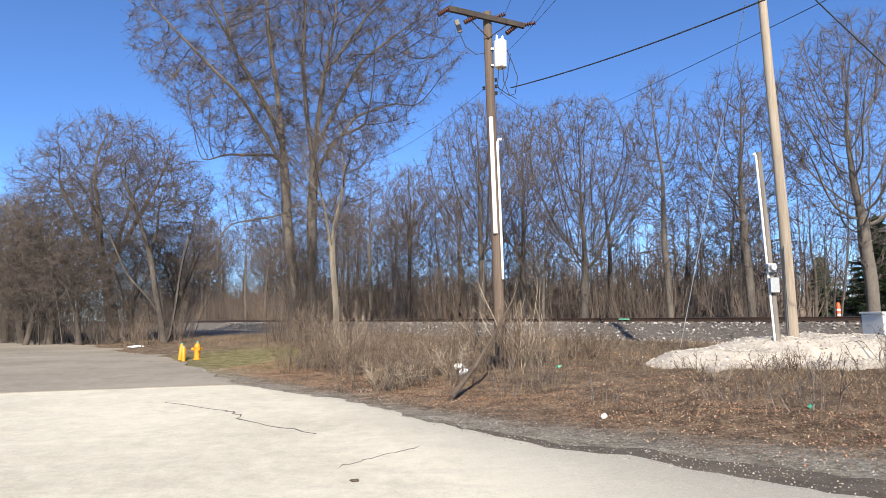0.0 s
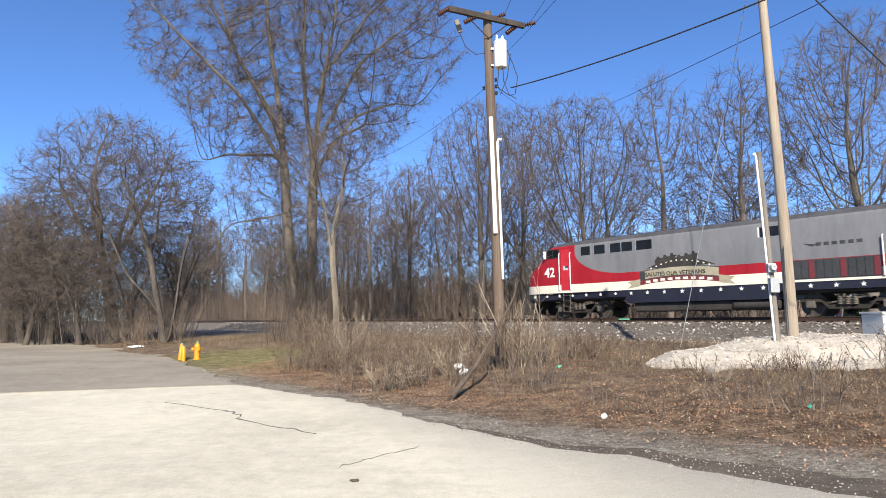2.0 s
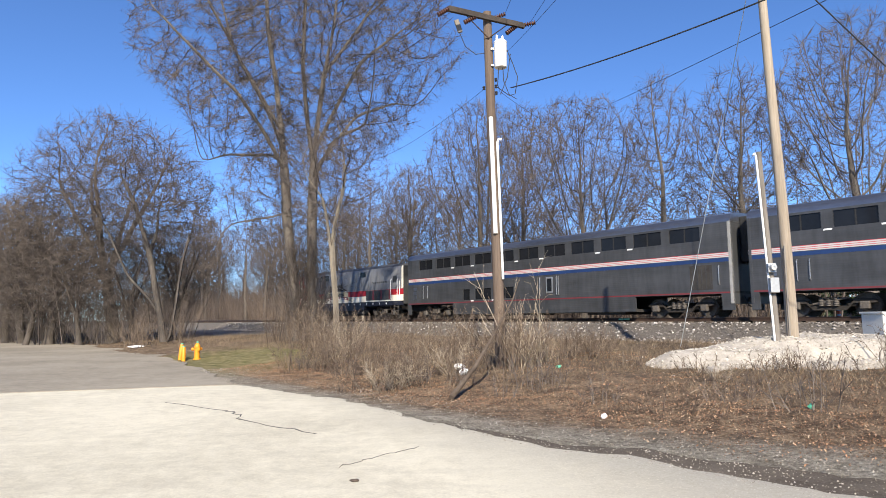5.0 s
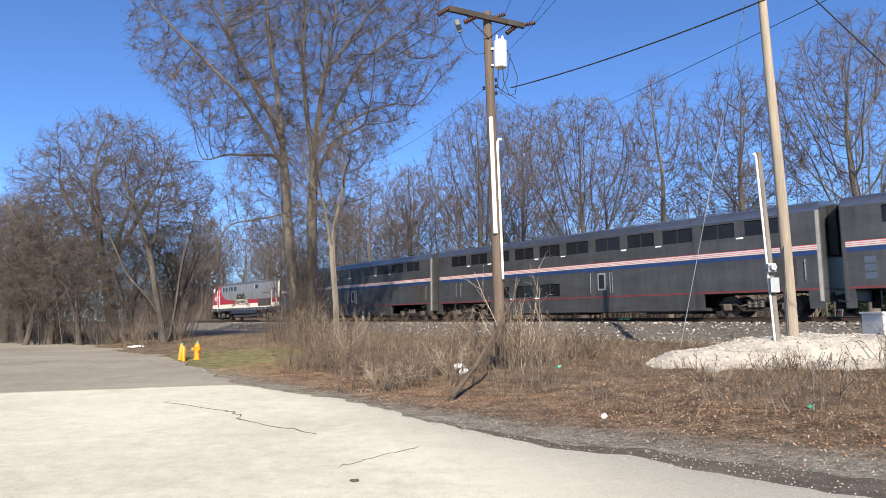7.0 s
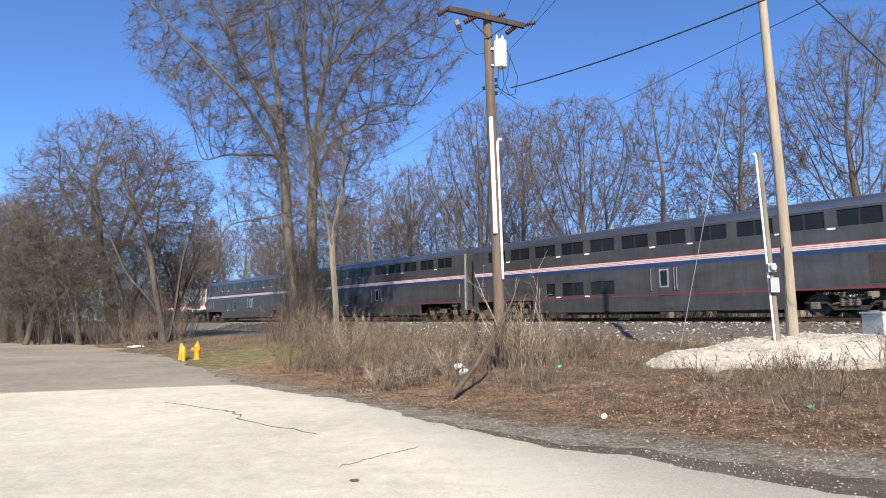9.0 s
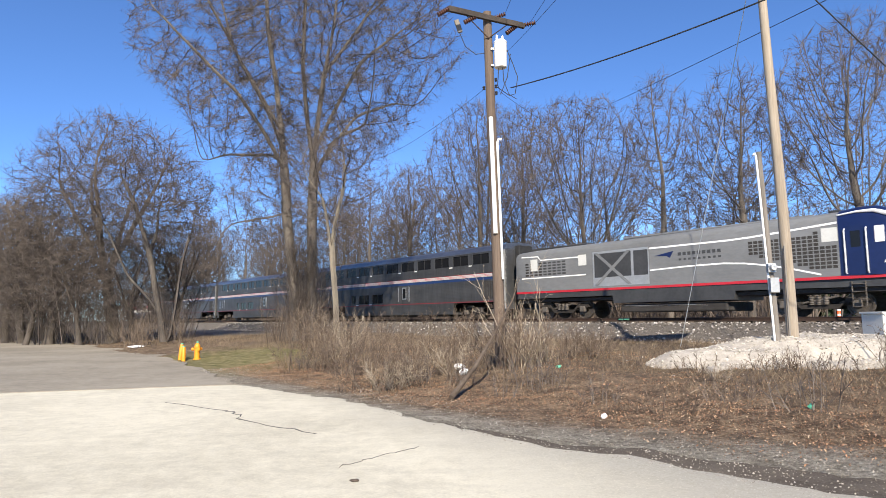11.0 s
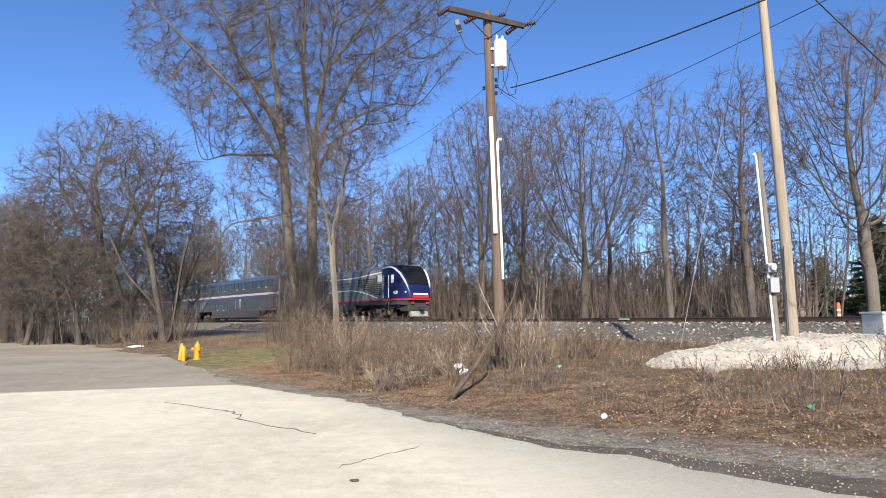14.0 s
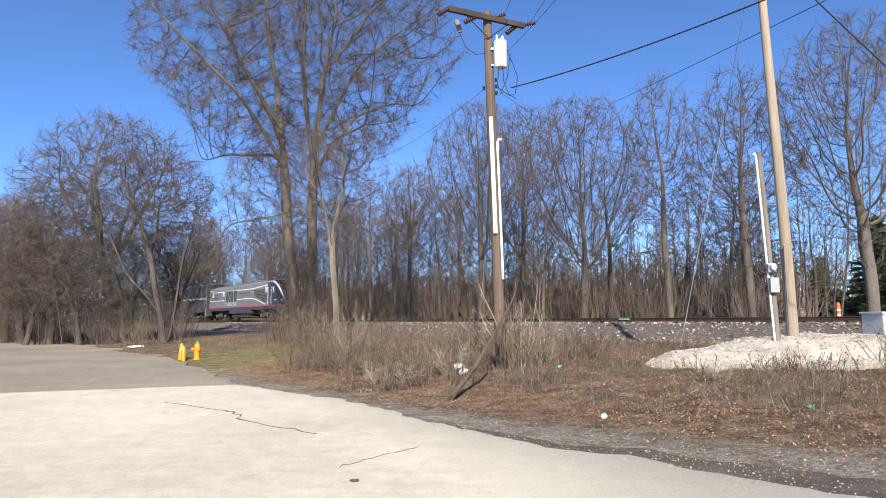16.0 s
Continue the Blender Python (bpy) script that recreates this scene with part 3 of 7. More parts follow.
class Grown:
    """A leafless tree that grows from its stems into a crown of buds; limbs thicken with all that they carry."""

    def __init__(self, seed, stems, buds, step=0.5, kill=0.8, up=0.15, reach=9.0, jitter=0.16, rounds=70):
        rng = np.random.default_rng(seed)
        self.rng = rng
        cap = 20000
        pos, parent, kids = np.zeros((cap, 3)), np.full(cap, -1), np.zeros(cap, int)
        n = 0
        for line in stems:
            pts = sweep(line, step)
            prev = -1
            if n:
                d = np.linalg.norm(pos[:n] - np.array(pts[0]), axis=1)
                prev = int(d.argmin()) if d.min() < 1.6 else -1
            for p in pts[1 if prev >= 0 else 0:]:
                pos[n] = np.array(p) + rng.normal(0, 0.05 * step, 3)
                parent[n] = prev
                if prev >= 0:
                    kids[prev] += 1
                prev = n
                n += 1
        aim = np.asarray(buds, float)
        near, best = np.full(len(aim), 1e9), np.zeros(len(aim), int)

        def meet(a, b):
            for i in range(a, b, 64):
                j = min(i + 64, b)
                d = ((aim[:, None] - pos[None, i:j]) ** 2).sum(-1)
                k = d.argmin(1)
                v = d[np.arange(len(aim)), k]
                m = v < near
                near[m], best[m] = v[m], k[m] + i
        meet(0, n)
        for _ in range(rounds):
            live = near < reach * reach
            if not live.any() or n > cap - 2500:
                break
            heads = np.unique(best[live])
            way = aim - pos[best]
            way /= np.linalg.norm(way, axis=1)[:, None] + 1e-9
            pull = np.zeros((n, 3))
            np.add.at(pull, best[live], way[live])
            heads = heads[kids[heads] < 5]
            if not len(heads):
                break
            d = pull[heads]
            d /= np.linalg.norm(d, axis=1)[:, None] + 1e-9
            d += (rng.normal(0, jitter, d.shape) + (0, 0, up)) * np.where(kids[heads] < 2, 1.0, 0.2)[:, None]
            back = np.where(parent[heads] >= 0, parent[heads], heads)
            old = pos[heads] - pos[back]
            d += np.where(kids[heads] == 0, 0.5, 0.0)[:, None] * old / (np.linalg.norm(old, axis=1)[:, None] + 1e-9)
            d /= np.linalg.norm(d, axis=1)[:, None] + 1e-9
            m = len(heads)
            pos[n:n + m], parent[n:n + m] = pos[heads] + d * step, heads
            kids[heads] += 1
            meet(n, n + m)
            n += m
            left = near > kill * kill
            aim, near, best = aim[left], near[left], best[left]
            if not len(aim):
                break
        self.pos, self.parent, self.kids, self.n = pos[:n], parent[:n], kids[:n], n

    def build(self, bark, twig, root, tip=0.011, per=5, long=(0.5, 1.1), spread=0.7, hang=0.25, fine=0.008, split=0.04):
        pos, parent, n = self.pos.copy(), self.parent, self.n
        tips = int((self.kids == 0).sum())
        power = math.log(max(tips, 2)) / math.log(root / tip)
        load = np.where(self.kids == 0, tip ** power, 0.0)
        for i in range(n - 1, -1, -1):
            if parent[i] >= 0:
                load[parent[i]] += load[i]
        rad = load ** (1 / power)
        main = np.full(n, -1)
        for i in range(n):
            p = parent[i]
            if p >= 0 and (main[p] < 0 or rad[i] > rad[main[p]]):
                main[p] = i
        for _ in range(2):                           # straighten the kinks
            ok = (parent >= 0) & (main >= 0)
            pos[ok] = 0.5 * pos[ok] + 0.25 * (pos[parent[ok]] + pos[main[ok]])
        limbs, twigs = Shape(), Shape()
        for i in range(n):
            p = parent[i]
            if p >= 0 and main[p] == i:
                continue
            chain = ([p] if p >= 0 else []) + [i]
            while main[chain[-1]] >= 0:
                chain.append(main[chain[-1]])
            if len(chain) < 2:
                continue
            rr = [rad[c] for c in chain]
            if p >= 0:
                rr[0] = rr[1]
            else:
                rr[0], rr[1] = rr[0] * 1.35, rr[1] * 1.12
            pts = [Vector(pos[c]) for c in chain]
            if rr[1] > split:
                limbs.tube(pts, rr, 10 if rr[1] > 0.2 else 6 if rr[1] > 0.09 else 4, cap=False)
            else:
                twigs.tube(pts, rr, 3, cap=False)
        rng = self.rng
        thin = np.where((rad < tip * 3.2) & (parent >= 0))[0]
        base = np.repeat(thin, per)
        along_ = pos[base] - pos[parent[base]]
        along_ /= np.linalg.norm(along_, axis=1)[:, None] + 1e-9
        a = pos[parent[base]] + (pos[base] - pos[parent[base]]) * rng.random(len(base))[:, None]
        d = along_ * 0.8 + rng.normal(0, spread, a.shape) + (0, 0, hang)
        d /= np.linalg.norm(d, axis=1)[:, None] + 1e-9
        b = a + d * rng.uniform(*long, len(a))[:, None]
        pick = rng.random(len(a)) < 0.6              # side shoots
        a2 = a[pick] + (b - a)[pick] * rng.uniform(0.3, 0.7, pick.sum())[:, None]
        d2 = d[pick] + rng.normal(0, 0.6, a2.shape)
        d2 /= np.linalg.norm(d2, axis=1)[:, None] + 1e-9
        b2 = a2 + d2 * rng.uniform(*long, len(a2))[:, None] * 0.55
        a, b = np.concatenate([a, a2]), np.concatenate([b, b2])
        d = (b - a) / (np.linalg.norm(b - a, axis=1)[:, None] + 1e-9)
        u = np.cross(d, rng.normal(0, 1, d.shape))
        u *= fine / (np.linalg.norm(u, axis=1)[:, None] + 1e-9)
        w = np.cross(d, u)
        shoots = np.stack([a + u, a - 0.5 * u + 0.87 * w, a - 0.5 * u - 0.87 * w, b], 1).reshape(-1, 3)
        k = len(twigs.v) + 4 * np.arange(len(a))[:, None, None]
        tri = (np.array([(0, 1, 3), (1, 2, 3), (2, 0, 3)])[None] + k).reshape(-1, 3)
        crown = raw_mesh("crown", twigs.v + shoots.tolist(), twigs.f + tri.tolist(), twig)
        return limbs.mesh("trunk", bark, True), crown


def crown_buds(seed, n, low, tall, wide, belly=0.45, deep=None, gaps=0.0, hollow=0.0):
    """Buds in an egg-shaped crown between two heights, thinned in clumps."""
    rng = np.random.default_rng(seed)
    out = []
    while len(out) < n:
        t, a, q = rng.random(), rng.random() * 6.283, rng.random() ** 0.5
        w = (t / belly) ** 0.6 if t < belly else max(0.0, 1 - ((t - belly) / (1 - belly)) ** 2) ** 0.5
        if rng.random() > max(w, 0.05) or q < hollow:
            continue
        p = (math.cos(a) * q * w * wide, math.sin(a) * q * w * (deep or wide), low + t * (tall - low))
        if noise.noise(Vector(p) * 0.45 + Vector((seed, 0, 0))) < -0.35 + gaps:
            continue
        out.append(p)
    return out


def plant(name, label, meshes, m, group, cat="tree"):
    ob = thing(name, label, cat, m, group)
    part("trunk", meshes[0], None, ob)
    part("crown", meshes[1], None, ob, "fine bare twigs")
    return ob


def forest_tree(seed, tall, wide, low, lead, root, buds=1100, belly=0.45, per=3, step=0.43, lean=0.0):
    """A wood's tree: bare trunk up to low, led on to lead, with an upswept crown."""
    r = random.Random(seed)
    bend = lambda z: Vector((lean * z + 0.12 * math.sin(z * 0.5 + seed), 0.12 * math.cos(z * 0.4 + seed), z))
    stem = [bend(z * lead / 6) for z in range(7)]
    stem[0] = Vector((stem[0].x, stem[0].y, -0.3))
    pts = [Vector(p) + Vector((lean * p[2], 0, 0)) for p in crown_buds(seed, buds, low, tall, wide, belly)]
    for k in range(5):                               # a few stray low limbs
        a = r.uniform(0, 6.283)
        pts += [Vector((math.cos(a) * q, math.sin(a) * q, low * r.uniform(0.55, 0.9) + q * 0.25)) for q in (1.0, 1.9, 2.7)]
    t = Grown(seed, [stem], [tuple(p) for p in pts], step, 0.46, 0.2, 9.0, 0.15)
    return t.build(BARK, TWIG, root, 0.009, per, (0.55, 1.3), 0.45, 0.25, 0.0135)


def sapling(seed, tall):
    t = Tree(seed)
    plan = [
        {"segs": 6, "wander": 0.1, "up": 0.1, "kids": 12, "from": 0.25, "angle": (25, 55), "ratio": 0.38, "sides": 4, "tip": 0.2},
        {"segs": 2, "wander": 0.16, "up": 0.1, "kids": 7, "from": 0.1, "angle": (20, 50), "ratio": 0.55, "twig": True, "least": 0.01},
        {"segs": 1, "wander": 0.2, "up": 0.1, "kids": 0, "least": 0.008, "tip": 0.3},
    ]
    for k in range(3):
        t.branch(Vector((t.r.uniform(-1, 1), t.r.uniform(-1, 1), -0.1)), Vector((t.r.uniform(-0.2, 0.2), t.r.uniform(-0.2, 0.2), 1)).normalized(), tall * t.r.uniform(0.6, 1.1), tall * 0.008, 0, plan)
    return t


def thicket(seed, stems, tall, wide, out=0.5, kids=6, fine=4):
    """An undergrowth clump: many thin stems from the ground with side twigs."""
    t = Tree(seed)
    plan = [
        {"segs": 4, "wander": 0.15, "up": 0.03, "kids": kids, "from": 0.2, "angle": (20, 55), "ratio": 0.45, "twig": True, "tip": 0.25},
        {"segs": 1, "wander": 0.15, "up": 0.05, "kids": fine, "from": 0.1, "angle": (25, 55), "ratio": 0.6, "twig": True, "least": 0.007},
        {"segs": 1, "wander": 0.2, "up": 0.05, "kids": 0, "least": 0.006, "tip": 0.4},
    ]
    for k in range(stems):
        a = t.r.uniform(0, 6.283)
        q = t.r.random() ** 0.5 * wide
        d = Vector((math.cos(a) * out * t.r.random(), math.sin(a) * out * t.r.random(), 1)).normalized()
        t.branch(Vector((math.cos(a) * q, math.sin(a) * q, -0.05)), d, tall * t.r.uniform(0.55, 1.1), 0.008 + 0.004 * tall * t.r.random(), 0, plan)
    return t.twigs


def stand(x, y, turn, size=1.0, lean=0.0):
    return Matrix.Translation((x, y, float(height(x, y)))) @ Matrix.Rotation(lean, 4, "Y") @ Matrix.Rotation(turn, 4, "Z") @ Matrix.Scale(size, 4)


def in_view(p, lo=-0.62, hi=0.78):
    return p.y > 24 and lo < p.x / p.y < hi


def build_woods():
    rng = random.Random(21)
    vase = [forest_tree(31, 20.5, 5.6, 5.0, 6.5, 0.30, 2500), forest_tree(32, 18.5, 5.9, 4.5, 5.5, 0.30, 2500)]
    tall = [forest_tree(33, 19.3, 3.0, 5.0, 10.0, 0.22, 1600, 0.4), forest_tree(34, 18.0, 4.1, 4.5, 8.5, 0.27, 2000, 0.45)]
    oval = [forest_tree(35, 19.8, 5.6, 4.5, 7.5, 0.36, 2600, 0.55)]
    thin = [forest_tree(36, 16.5, 2.8, 6.0, 10.0, 0.2, 750), forest_tree(37, 15.5, 3.2, 5.0, 8.0, 0.2, 750), forest_tree(38, 14.0, 3.6, 3.5, 6.0, 0.18, 800)]
    label = "tall leafless forest tree with grey bark and upswept twigs"
    kinds = vase + tall + oval + thin
    # the ones that stand out along the track's far side: (x, y, kind, size, turn)
    named = [(3.5, 58.5, 0, 1.05, 0.4), (11.1, 49.6, 1, 1.02, 1.9), (16.4, 46.3, 2, 1.02, 0.2), (20.1, 41.7, 3, 1.0, 1.0), (25.7, 38.2, 4, 1.0, 2.2), (-3.5, 64.2, 5, 1.02, 0.0), (-4.9, 65.0, 6, 0.95, 2.0), (-8.0, 69.0, 5, 1.0, 4.0), (7.9, 62.0, 0, 1.08, 3.6), (15.0, 57.0, 6, 1.0, 0.7), (22.8, 50.0, 7, 0.95, 2.9), (-0.5, 68.0, 7, 1.15, 1.2), (-12.0, 76.0, 6, 1.05, 3.0), (30.5, 52.0, 7, 0.8, 1.1)]
    spots = []
    for x, y, k, size, turn in named:
        spots.append((x, y))
        plant("tree", label, kinds[k], stand(x, y, turn, size), "woods behind the track")
    for row, (e0, step) in enumerate(((42, 11.0), (52, 11.0))):
        s = 0.0
        while s < 150 + row * 30:
            p = along(s + rng.uniform(-2, 2), e0 + rng.uniform(-3, 5))
            s += step * rng.uniform(0.7, 1.3) * (1.0 if s < 50 else 0.6)
            if in_view(p, -0.62, 0.46) and all((p.x - q[0]) ** 2 + (p.y - q[1]) ** 2 > 12 for q in spots):
                spots.append((p.x, p.y))
                plant("tree", label, kinds[5 + rng.randrange(3)], stand(p.x, p.y, rng.uniform(0, 6.28), rng.uniform(0.72, 0.98) * (1.0 if s < 60 else 1.4)), "woods behind the track")
    # undergrowth and young trees as one mass
    sap = [sapling(50 + i, 6.5 + i) for i in range(3)]
    sap_m = [raw_mesh("saplings", s.limbs.v + s.twigs.v, s.limbs.f + [tuple(i + len(s.limbs.v) for i in f) for f in s.twigs.f], TWIG) for s in sap]
    th = [thicket(60 + i, 24, 3.6, 2.4, 0.6, 5, 3) for i in range(3)]
    th_m = [raw_mesh("undergrowth", s.v, s.f, DEEP) for s in th]
    s = -14.0
    while s < 170:
        for e0 in (37.5, 45):
            p = along(s + rng.uniform(-2, 2), e0 + rng.uniform(-2, 3))
            if in_view(p, -0.62, 0.6):
                ob = new("undergrowth", rng.choice(th_m))
                ob.matrix_basis = stand(p.x, p.y, rng.uniform(0, 6.28), rng.uniform(0.8, 1.25) * (1.0 if e0 < 40 else 1.6) * (1.0 if s < 45 else 1.6))
                tagged(ob, "brown leafless undergrowth behind the railway track", "undergrowth", "undergrowth behind the track", "stuff")
            p = along(s + rng.uniform(-3, 3), e0 + rng.uniform(-2, 5))
            if in_view(p, -0.62, 0.62) and e0 > 40:
                ob = new("young_trees", rng.choice(sap_m))
                ob.matrix_basis = stand(p.x, p.y, rng.uniform(0, 6.28), rng.uniform(0.7, 1.25))
                tagged(ob, "thin young leafless trees in the woods", "saplings", "young trees in the woods", "stuff")
        s += 4.6
    # the deep wood behind: countless stems with a haze of crossing twigs
    rs = np.random.default_rng(88)
    n = 4200
    s, e = rs.uniform(-25, 230, 6 * n), 50 + 75 * rs.random(6 * n) ** 1.3
    x, y = s * ALONG.x + e * ACROSS.x, s * ALONG.y + e * ACROSS.y
    ok = (y > 24) & (x / y > -0.75) & ((x / y < 0.58) | ((e > 88) & (x / y < 0.75)))
    x, y = x[ok][:n], y[ok][:n]
    n = len(x)
    base = np.stack([x, y, height(x, y) - 0.2], -1)
    high = rs.uniform(5.5, 11.0, n) * np.where(rs.random(n) < 0.22, 1.5, 1.0)
    top = base + np.stack([rs.normal(0, 0.6, n), rs.normal(0, 0.6, n), high], -1)
    m = 17
    f = rs.random((n, m, 1)) ** 0.8 * 0.9 + 0.08
    a = base[:, None] + (top - base)[:, None] * f
    d = np.stack([rs.normal(0, 0.8, (n, m)), rs.normal(0, 0.8, (n, m)), rs.uniform(0.1, 1.2, (n, m))], -1) * rs.uniform(0.6, 1.7, (n, m, 1))
    q = 16000                                        # a low close tangle of stems fills the depth
    s2, e2 = rs.uniform(-25, 260, q), rs.uniform(58, 130, q)
    x2, y2 = s2 * ALONG.x + e2 * ACROSS.x, s2 * ALONG.y + e2 * ACROSS.y
    ok = (y2 > 24) & (x2 / y2 > -0.75) & ((x2 / y2 < 0.58) | ((e2 > 88) & (x2 / y2 < 0.75)))
    foot = np.stack([x2, y2, height(x2, y2) - 0.2], -1)[ok]
    q = len(foot)
    tips = foot + np.stack([rs.normal(0, 1.5, q), rs.normal(0, 1.5, q), rs.uniform(3.0, 9.0, q)], -1)
    A = np.concatenate([base, a.reshape(-1, 3), foot])
    B = np.concatenate([top, (a + d).reshape(-1, 3), tips])
    R = np.concatenate([rs.uniform(0.05, 0.13, n), rs.uniform(0.03, 0.065, n * m), rs.uniform(0.06, 0.2, q)])
    d = B - A
    u = np.cross(d, rs.normal(0, 1, d.shape))
    u *= R[:, None] / np.linalg.norm(u, axis=1)[:, None]
    w = np.cross(d / np.linalg.norm(d, axis=1)[:, None], u)
    v = np.stack([A + u, A - 0.5 * u + 0.87 * w, A - 0.5 * u - 0.87 * w, B], 1).reshape(-1, 3)
    tri = (np.array([(0, 1, 3), (1, 2, 3), (2, 0, 3)])[None] + 4 * np.arange(len(A))[:, None, None]).reshape(-1, 3)
    tagged(new("deep_wood", raw_mesh("deep_wood", v.tolist(), tri.tolist(), DEEP)), "grey-brown leafless woods in the distance", "woods", kind="stuff")


def big_tree():
    """The big two-stemmed tree before the track: leaders fan out into a wide open crown."""
    r = random.Random(77)
    lines = [
        [(0.1, -0.4), (-0.2, 4.0), (-0.6, 7.3), (-0.8, 10.1), (-1.1, 12.5), (-1.4, 15.3), (-1.9, 18.5), (-2.3, 22.0)],
        [(0.95, -0.4), (0.9, 4.0), (0.9, 7.3), (0.9, 10.1), (1.0, 12.5), (1.5, 16.0), (2.0, 18.6), (2.3, 22.5)],
        [(1.0, 10.2), (2.6, 13.0), (3.4, 14.3), (5.8, 15.3), (7.0, 15.0)],
        [(1.0, 9.8), (2.4, 12.0), (4.3, 12.4)],
        [(-0.8, 10.1), (-2.0, 12.5), (-3.4, 14.6), (-5.2, 16.2), (-7.3, 18.4)],
        [(-0.8, 10.3), (-1.7, 11.3), (-3.2, 11.3), (-5.3, 11.6), (-7.0, 11.0)],
        [(-1.1, 12.5), (-2.8, 15.8), (-4.1, 18.4), (-4.9, 20.7)],
        [(0.9, 10.1), (0.4, 14.0), (0.2, 16.8), (0.3, 20.7), (0.4, 23.5)],
        [(-0.6, 7.4), (-2.5, 7.1), (-4.2, 6.9), (-4.9, 5.6)],
        [(1.5, 16.0), (3.3, 19.1), (4.5, 21.2)],
        [(-0.8, 11.0), (-1.6, 13.5), (-3.2, 16.5), (-3.6, 19.5)],
        [(0.95, 11.0), (2.2, 14.5), (3.6, 17.5), (6.0, 19.5)],
    ]
    stems = []
    for k, line in enumerate(lines):
        out = 0 if k < 2 else r.uniform(-0.55, 0.55)
        start = line[0][1]
        stems.append([Vector((x, out * max(0, z - start + abs(x - line[0][0])) * (0 if k < 2 else 1) + 0.25 * math.sin(z * 0.6 + k), z)) for x, z in line])
    buds = crown_buds(78, 6500, 8.5, 25.5, 10.2, 0.5, 8.0, 0.08)
    buds += [tuple(p) for p in crown_buds(79, 1700, 3.0, 12.5, 4.8, 0.55, 3.5)]
    buds += [(-4.6 + r.uniform(-1, 1.0), r.uniform(-1, 1), r.uniform(4.0, 7.5)) for k in range(90)]
    t = Grown(77, stems, buds, 0.42, 0.44, 0.05, 9.0, 0.2)
    limbs, crown = t.build(BARK, TWIG, 0.42, 0.0085, 6, (0.4, 1.0), 0.6, 0.05, 0.0095)
    wild = Tree(80)                                  # sprouts and vines round the stems
    plan = [
        {"segs": 4, "wander": 0.16, "up": 0.03, "kids": 8, "from": 0.15, "angle": (22, 60), "ratio": 0.4, "twig": True, "tip": 0.3},
        {"segs": 1, "wander": 0.15, "up": 0.02, "kids": 4, "from": 0.1, "angle": (20, 55), "ratio": 0.6, "twig": True, "least": 0.008},
        {"segs": 1, "wander": 0.15, "up": 0.0, "kids": 0, "least": 0.007, "tip": 0.3},
    ]
    for k in range(110):
        a, q = r.uniform(0, 6.283), r.uniform(0.5, 1.9)
        wild.branch(Vector((0.5 + math.cos(a) * q, math.sin(a) * q * 0.7, -0.1)), Vector((-math.cos(a) * 0.1, -math.sin(a) * 0.1, 1)).normalized(), r.uniform(2.0, 7.0), r.uniform(0.014, 0.026), 0, plan)
    return (limbs, crown), raw_mesh("sprouts", wild.twigs.v, wild.twigs.f, TWIG)


def left_tree(seed, tall, wide, root, lean=0.0, buds=850):
    """A broad gnarled tree with a dense domed crown reaching low."""
    stem = [Vector((lean * z + 0.2 * math.sin(z * 0.9 + seed), 0.15 * math.cos(z * 0.8), z)) for z in (-0.3, 1.2, 2.6, tall * 0.3)]
    stems = [stem]
    r = random.Random(seed)
    for k in range(5):
        a = k * 1.256 + r.uniform(-0.3, 0.3)
        o = Vector((math.cos(a), math.sin(a), 0))
        stems.append([stem[-1] - Vector((0, 0, r.uniform(0, 1.2))), stem[-1] + o * wide * 0.22 + Vector((0, 0, tall * 0.18)), stem[-1] + o * wide * 0.45 + Vector((0, 0, tall * 0.38))])
    t = Grown(seed, stems, crown_buds(seed, buds, tall * 0.1, tall, wide, 0.5, gaps=-0.1), 0.45, 0.48, 0.04, 9.0, 0.26)
    return t.build(BARK_DARK, TWIG, root, 0.009, 4, (0.5, 1.25), 0.65, -0.02, 0.013)


def pale_fork():
    """A sunlit tree at the paving's corner: three bent stems from one root, one of them leaning far over."""
    lines = [[(0.1, -0.3), (-0.4, 2.0), (-1.5, 3.2), (-2.7, 4.5), (-3.4, 6.4), (-4.2, 7.9), (-4.9, 8.6)], [(-0.25, 1.4), (-0.6, 2.9), (-1.0, 6.0), (-1.9, 7.9), (-2.6, 9.6), (-3.4, 11.0)], [(0.2, -0.3), (0.7, 1.8), (1.1, 5.0), (1.3, 6.4), (1.7, 7.5)], [(-1.0, 6.0), (-0.7, 7.6), (-0.8, 8.8)]]
    stems = [[Vector((x, 0.3 * math.sin(z * 0.7 + k), z)) for x, z in line] for k, line in enumerate(lines)]
    buds = [(x - 1.6, y, z) for x, y, z in crown_buds(141, 1300, 6.0, 12.6, 4.8, 0.5)] + [(x + 1.4, y, z) for x, y, z in crown_buds(142, 300, 5.0, 9.5, 1.8, 0.5)]
    t = Grown(140, stems, buds, 0.42, 0.44, 0.05, 9.0, 0.24)
    return t.build(BARK, TWIG, 0.24, 0.008, 4, (0.4, 1.0), 0.6, 0.05, 0.009)


